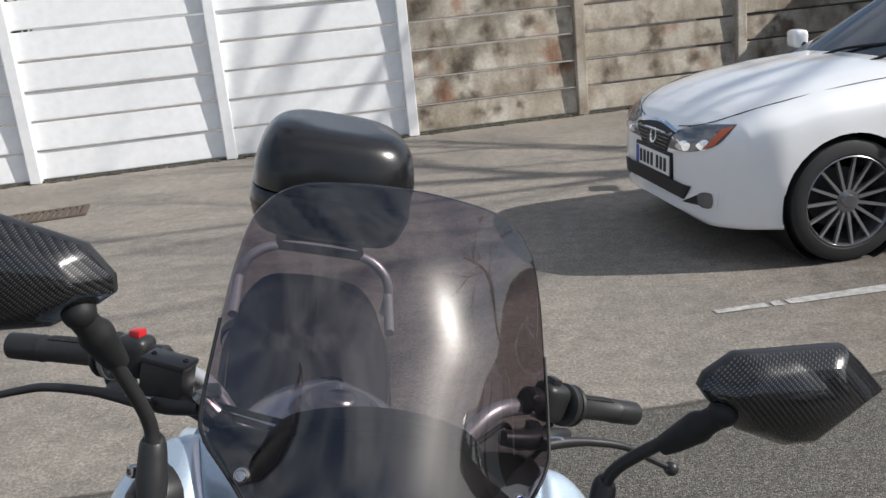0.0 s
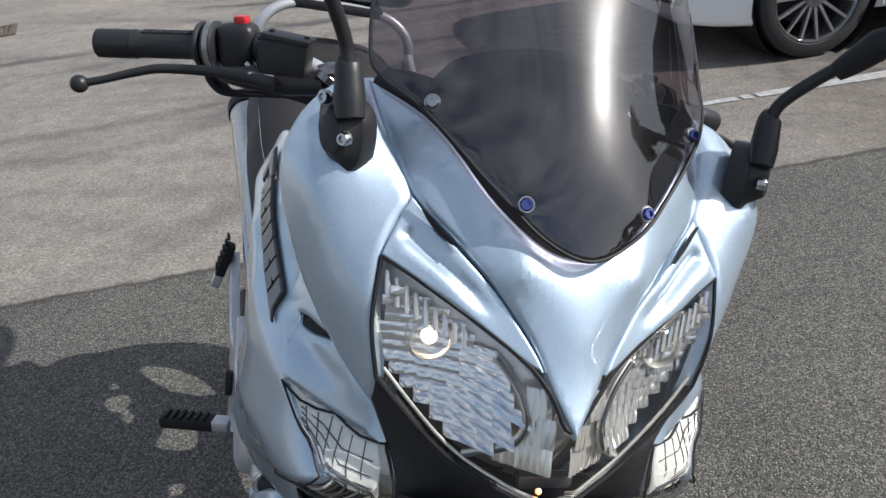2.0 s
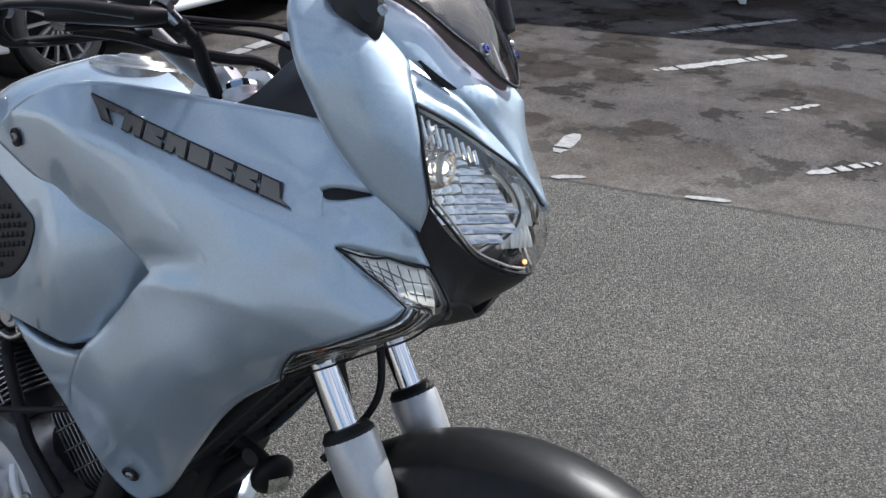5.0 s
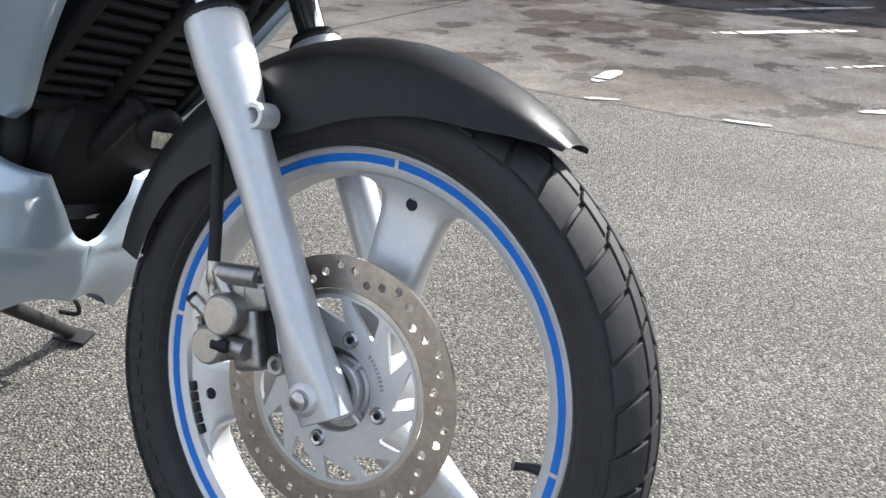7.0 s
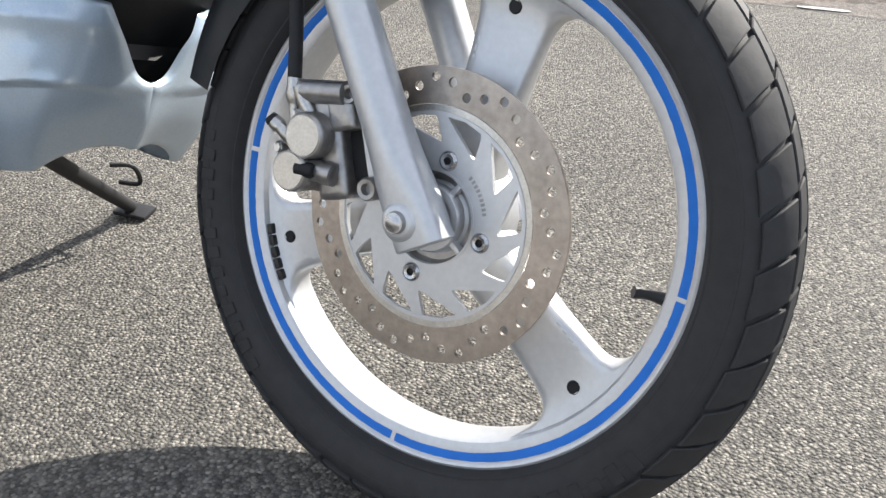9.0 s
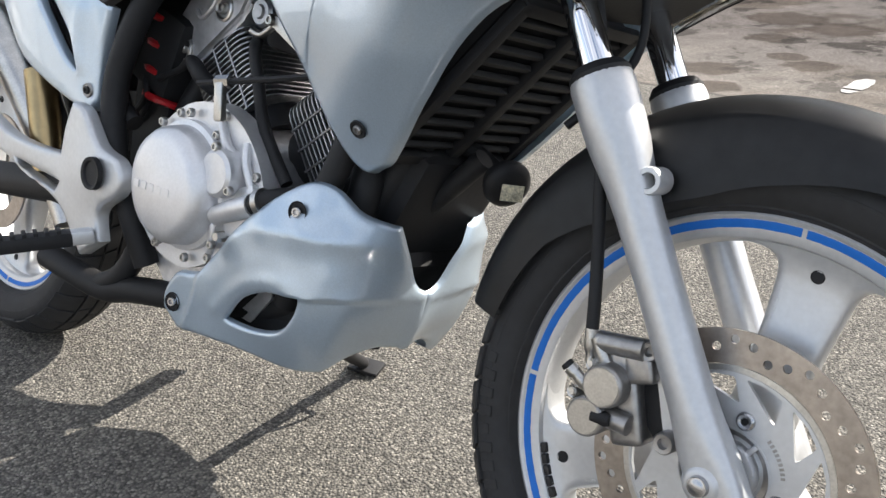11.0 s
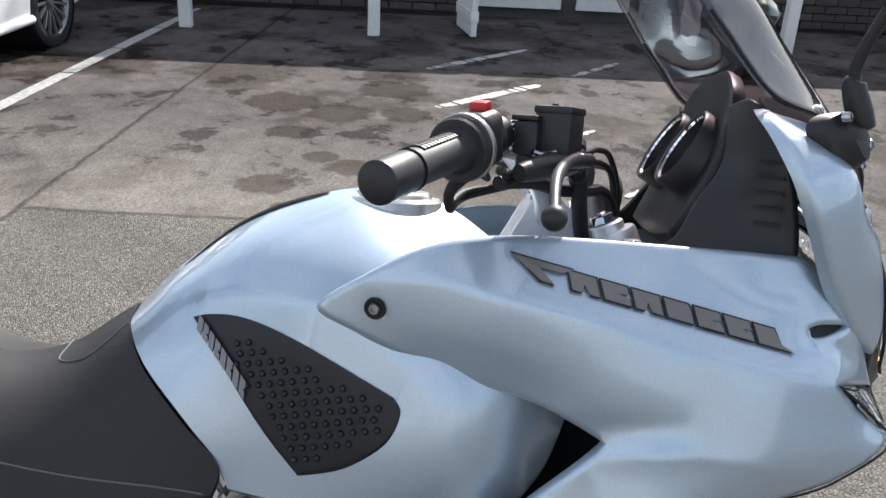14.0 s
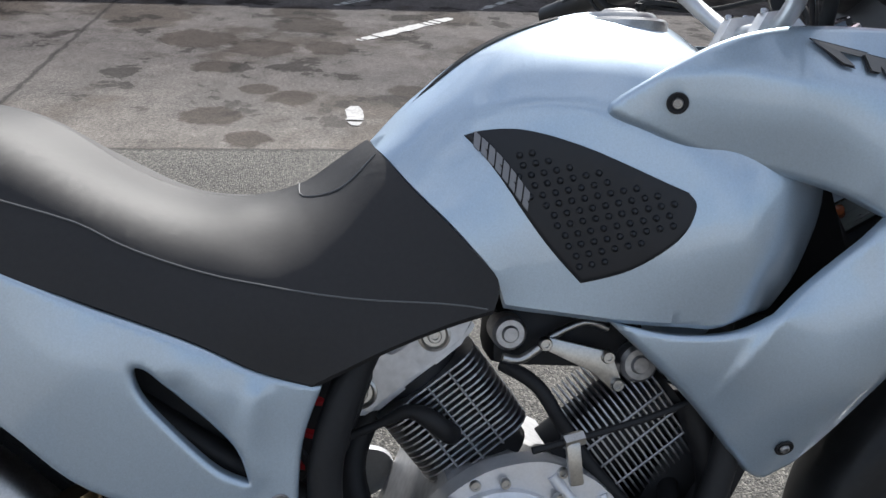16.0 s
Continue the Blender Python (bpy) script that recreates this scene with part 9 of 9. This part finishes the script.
    block(bm, (0.02, 0.56, 0.15), pose(F + 0.004, 0, 0.475, 0, -2, 0), 0.006)
    part("plate_holder", bm, MATTE, root, "black plate holder")
    for s in (1, -1):
        bm = bmesh.new()
        pts = [bvh.ray_cast(Vector((x, s * y, 2.0)), Vector((0, 0, -1)))[0] for x, y in ((0.645, 0.26), (0.61, 0.42), (0.54, 0.54), (0.42, 0.63), (0.22, 0.69), (-0.1, 0.72), (-0.42, 0.73))]
        tube(bm, [p + Vector((0, 0, 0.001)) for p in pts if p], 0.0035, 6, 4)
        part("bonnet_gap", bm, MATTE, root, "bonnet shut line")
        hit = bvh.ray_cast(Vector((0.50, s * 2, 0.47)), Vector((0, -s, 0)))
        if hit[0]:
            bm = bmesh.new()
            lathe(bm, [(0.0, 0.002), (0.011, 0.002), (0.012, -0.001)], 16, aim(hit[0], hit[1]))
            part("parking_sensor", bm, CAR_RIM, root, "small round parking sensor")
        for x0 in (-0.62, -1.62, -2.52):
            bm = bmesh.new()
            pts = [bvh.ray_cast(Vector((x0 + 0.06 * math.sin(z * 3), s * 2, z)), Vector((0, -s, 0)))[0] for z in np.linspace(0.3, 0.84, 12)]
            tube(bm, [p + Vector((0, s * 0.0005, 0)) for p in pts if p], 0.004, 6, 1)
            part("door_gap", bm, MATTE, root, "door shut line")
        bm = bmesh.new()
        tube(bm, [(-0.35, s * 0.89, 0.25), (-1.3, s * 0.905, 0.245), (-2.38, s * 0.89, 0.25)], 0.03, 10, 4)
        part("sill", bm, paint, root)
        for x0 in (-1.3, -2.25):
            bm = bmesh.new()
            block(bm, (0.2, 0.025, 0.03), pose(x0, s * 0.9, 0.78), 0.008)
            part("door_handle", bm, paint, root)
        mir = new("door_mirror")
        mir.parent = root
        bm = bmesh.new()
        block(bm, (0.1, 0.19, 0.12), pose(-0.72, s * 0.97, 0.99, 0, 0, s * 12), 0.035, 3)
        part("shell", bm, paint, mir)
        bm = bmesh.new()
        tube(bm, [(-0.72, s * 0.8, 0.92), (-0.72, s * 0.9, 0.96)], 0.02, 8, 1)
        part("arm", bm, MATTE, mir)
    for s in (0.35, -0.15):
        bm = bmesh.new()
        tube(bm, [(-0.42, s, 0.945), (-0.52, s + 0.1, 0.985), (-0.62, s + 0.42, 1.02)], 0.009, 8, 3)
        part("wiper", bm, MATTE, root, "black wiper")
    return root


car(Matrix.Translation((1.493, 5.571, 0)) @ pose(0, 0, 0, 0, 0, 193.0), WHITE_CAR, "white four-door saloon car parked nose out on the asphalt")
car(Matrix.Translation((5.94, -1.38, 0)) @ pose(0, 0, 0, 0, 0, 13.0), material("silver_car_paint", (0.74, 0.75, 0.77), 0.3, 0.3, 0.001, 0.02, coat=0.8), "pale silver saloon car parked beside the garages")

# ---- bush behind the wall ----
LEAF = material("bush_leaf", (0.055, 0.09, 0.03), 0.55, 0.0, 0.03, 0.4)
BARK = material("bush_bark", (0.09, 0.07, 0.05), 0.9, 0.0, 0.05, 0.3, 0.003)


def bush(at, r, h, seed):
    root = thing("bush", Matrix.Translation(at), "leafy green bush growing behind the white wall", "bush")
    rnd = random.Random(seed)
    bm = bmesh.new()
    for k in range(7):
        a = rnd.uniform(0, 6.28)
        tube(bm, [(0, 0, 0), (0.2 * math.cos(a), 0.2 * math.sin(a), h * 0.5), (r * 0.7 * math.cos(a), r * 0.7 * math.sin(a), h * rnd.uniform(0.7, 0.95))], [0.05, 0.03, 0.01], 7, 3)
    part("trunk", bm, BARK, root)
    verts, faces = [], []
    for k in range(5000):
        a, u = rnd.uniform(0, 6.28), rnd.uniform(0.35, 1) ** 0.5
        lump = 0.75 + 0.25 * math.sin(3 * a + seed) * math.cos(5 * a)
        c = Vector((r * u * lump * math.cos(a), r * u * lump * math.sin(a), h * (0.45 + 0.55 * math.sqrt(max(0, 1 - u * u)) * rnd.uniform(0.3, 1.1)) + rnd.gauss(0, 0.08)))
        q = Euler((rnd.uniform(0, 6.28), rnd.uniform(0, 6.28), rnd.uniform(0, 6.28))).to_matrix()
        l, w = rnd.uniform(0.05, 0.1), rnd.uniform(0.02, 0.04)
        i = len(verts)
        verts += [c + q @ Vector(p) for p in ((0, 0, 0), (l * 0.5, w, 0.01), (l, 0, 0), (l * 0.5, -w, 0.01))]
        faces.append((i, i + 1, i + 2, i + 3))
    me = bpy.data.meshes.new("crown")
    me.from_pydata(verts, [], faces)
    me.materials.append(LEAF)
    ob = new("crown", me)
    ob.parent = root


bush((-7.0, 9.6, 0), 1.6, 3.0, 3)
bush((-9.2, 8.6, 0), 1.6, 3.2, 5)


# ---- bare tree behind the garages, whose twigs shade the wall and the asphalt ----
def bare_tree(at, height, seed):
    root = thing("tree", Matrix.Translation(at), "tall bare tree standing behind the garages", "tree")
    rnd = random.Random(seed)
    bm = bmesh.new()
    top = height * 0.55
    tube(bm, [(0, 0, 0), (0.1, 0.05, top * 0.5), (0.0, 0.1, top), (-0.1, 0.1, height * 0.8)], [0.22, 0.17, 0.12, 0.05], 12, 4)
    part("trunk", bm, BARK, root)
    bm = bmesh.new()

    def limb(p, d, length, r, depth):
        pts = [p]
        for k in range(4):
            d = (d + Vector((rnd.gauss(0, 0.16), rnd.gauss(0, 0.16), rnd.gauss(0.03, 0.12)))).normalized()
            pts.append(pts[-1] + d * length / 4)
        tube(bm, pts, [r, r * 0.85, r * 0.7, r * 0.55, r * 0.35], 5, 1)
        if depth:
            for k in range(4):
                q = pts[1 + k % 4]
                side = (d + Vector((rnd.uniform(-1, 1), rnd.uniform(-1, 1), rnd.uniform(-0.3, 0.7)))).normalized()
                limb(q, side, length * rnd.uniform(0.45, 0.65), r * 0.5, depth - 1)

    for k in range(9):
        a = 2 * math.pi * k / 9 + rnd.uniform(-0.3, 0.3)
        limb(Vector((0, 0.1, top * rnd.uniform(0.75, 1.2))), Vector((math.cos(a), math.sin(a), rnd.uniform(0.25, 0.9))).normalized(), height * rnd.uniform(0.3, 0.42), 0.06, 2)
    part("limb", bm, BARK, root, "bare twigs and limbs")["kind"] = "stuff"


bare_tree((10.4, 6.4, 0), 11.5, 11)
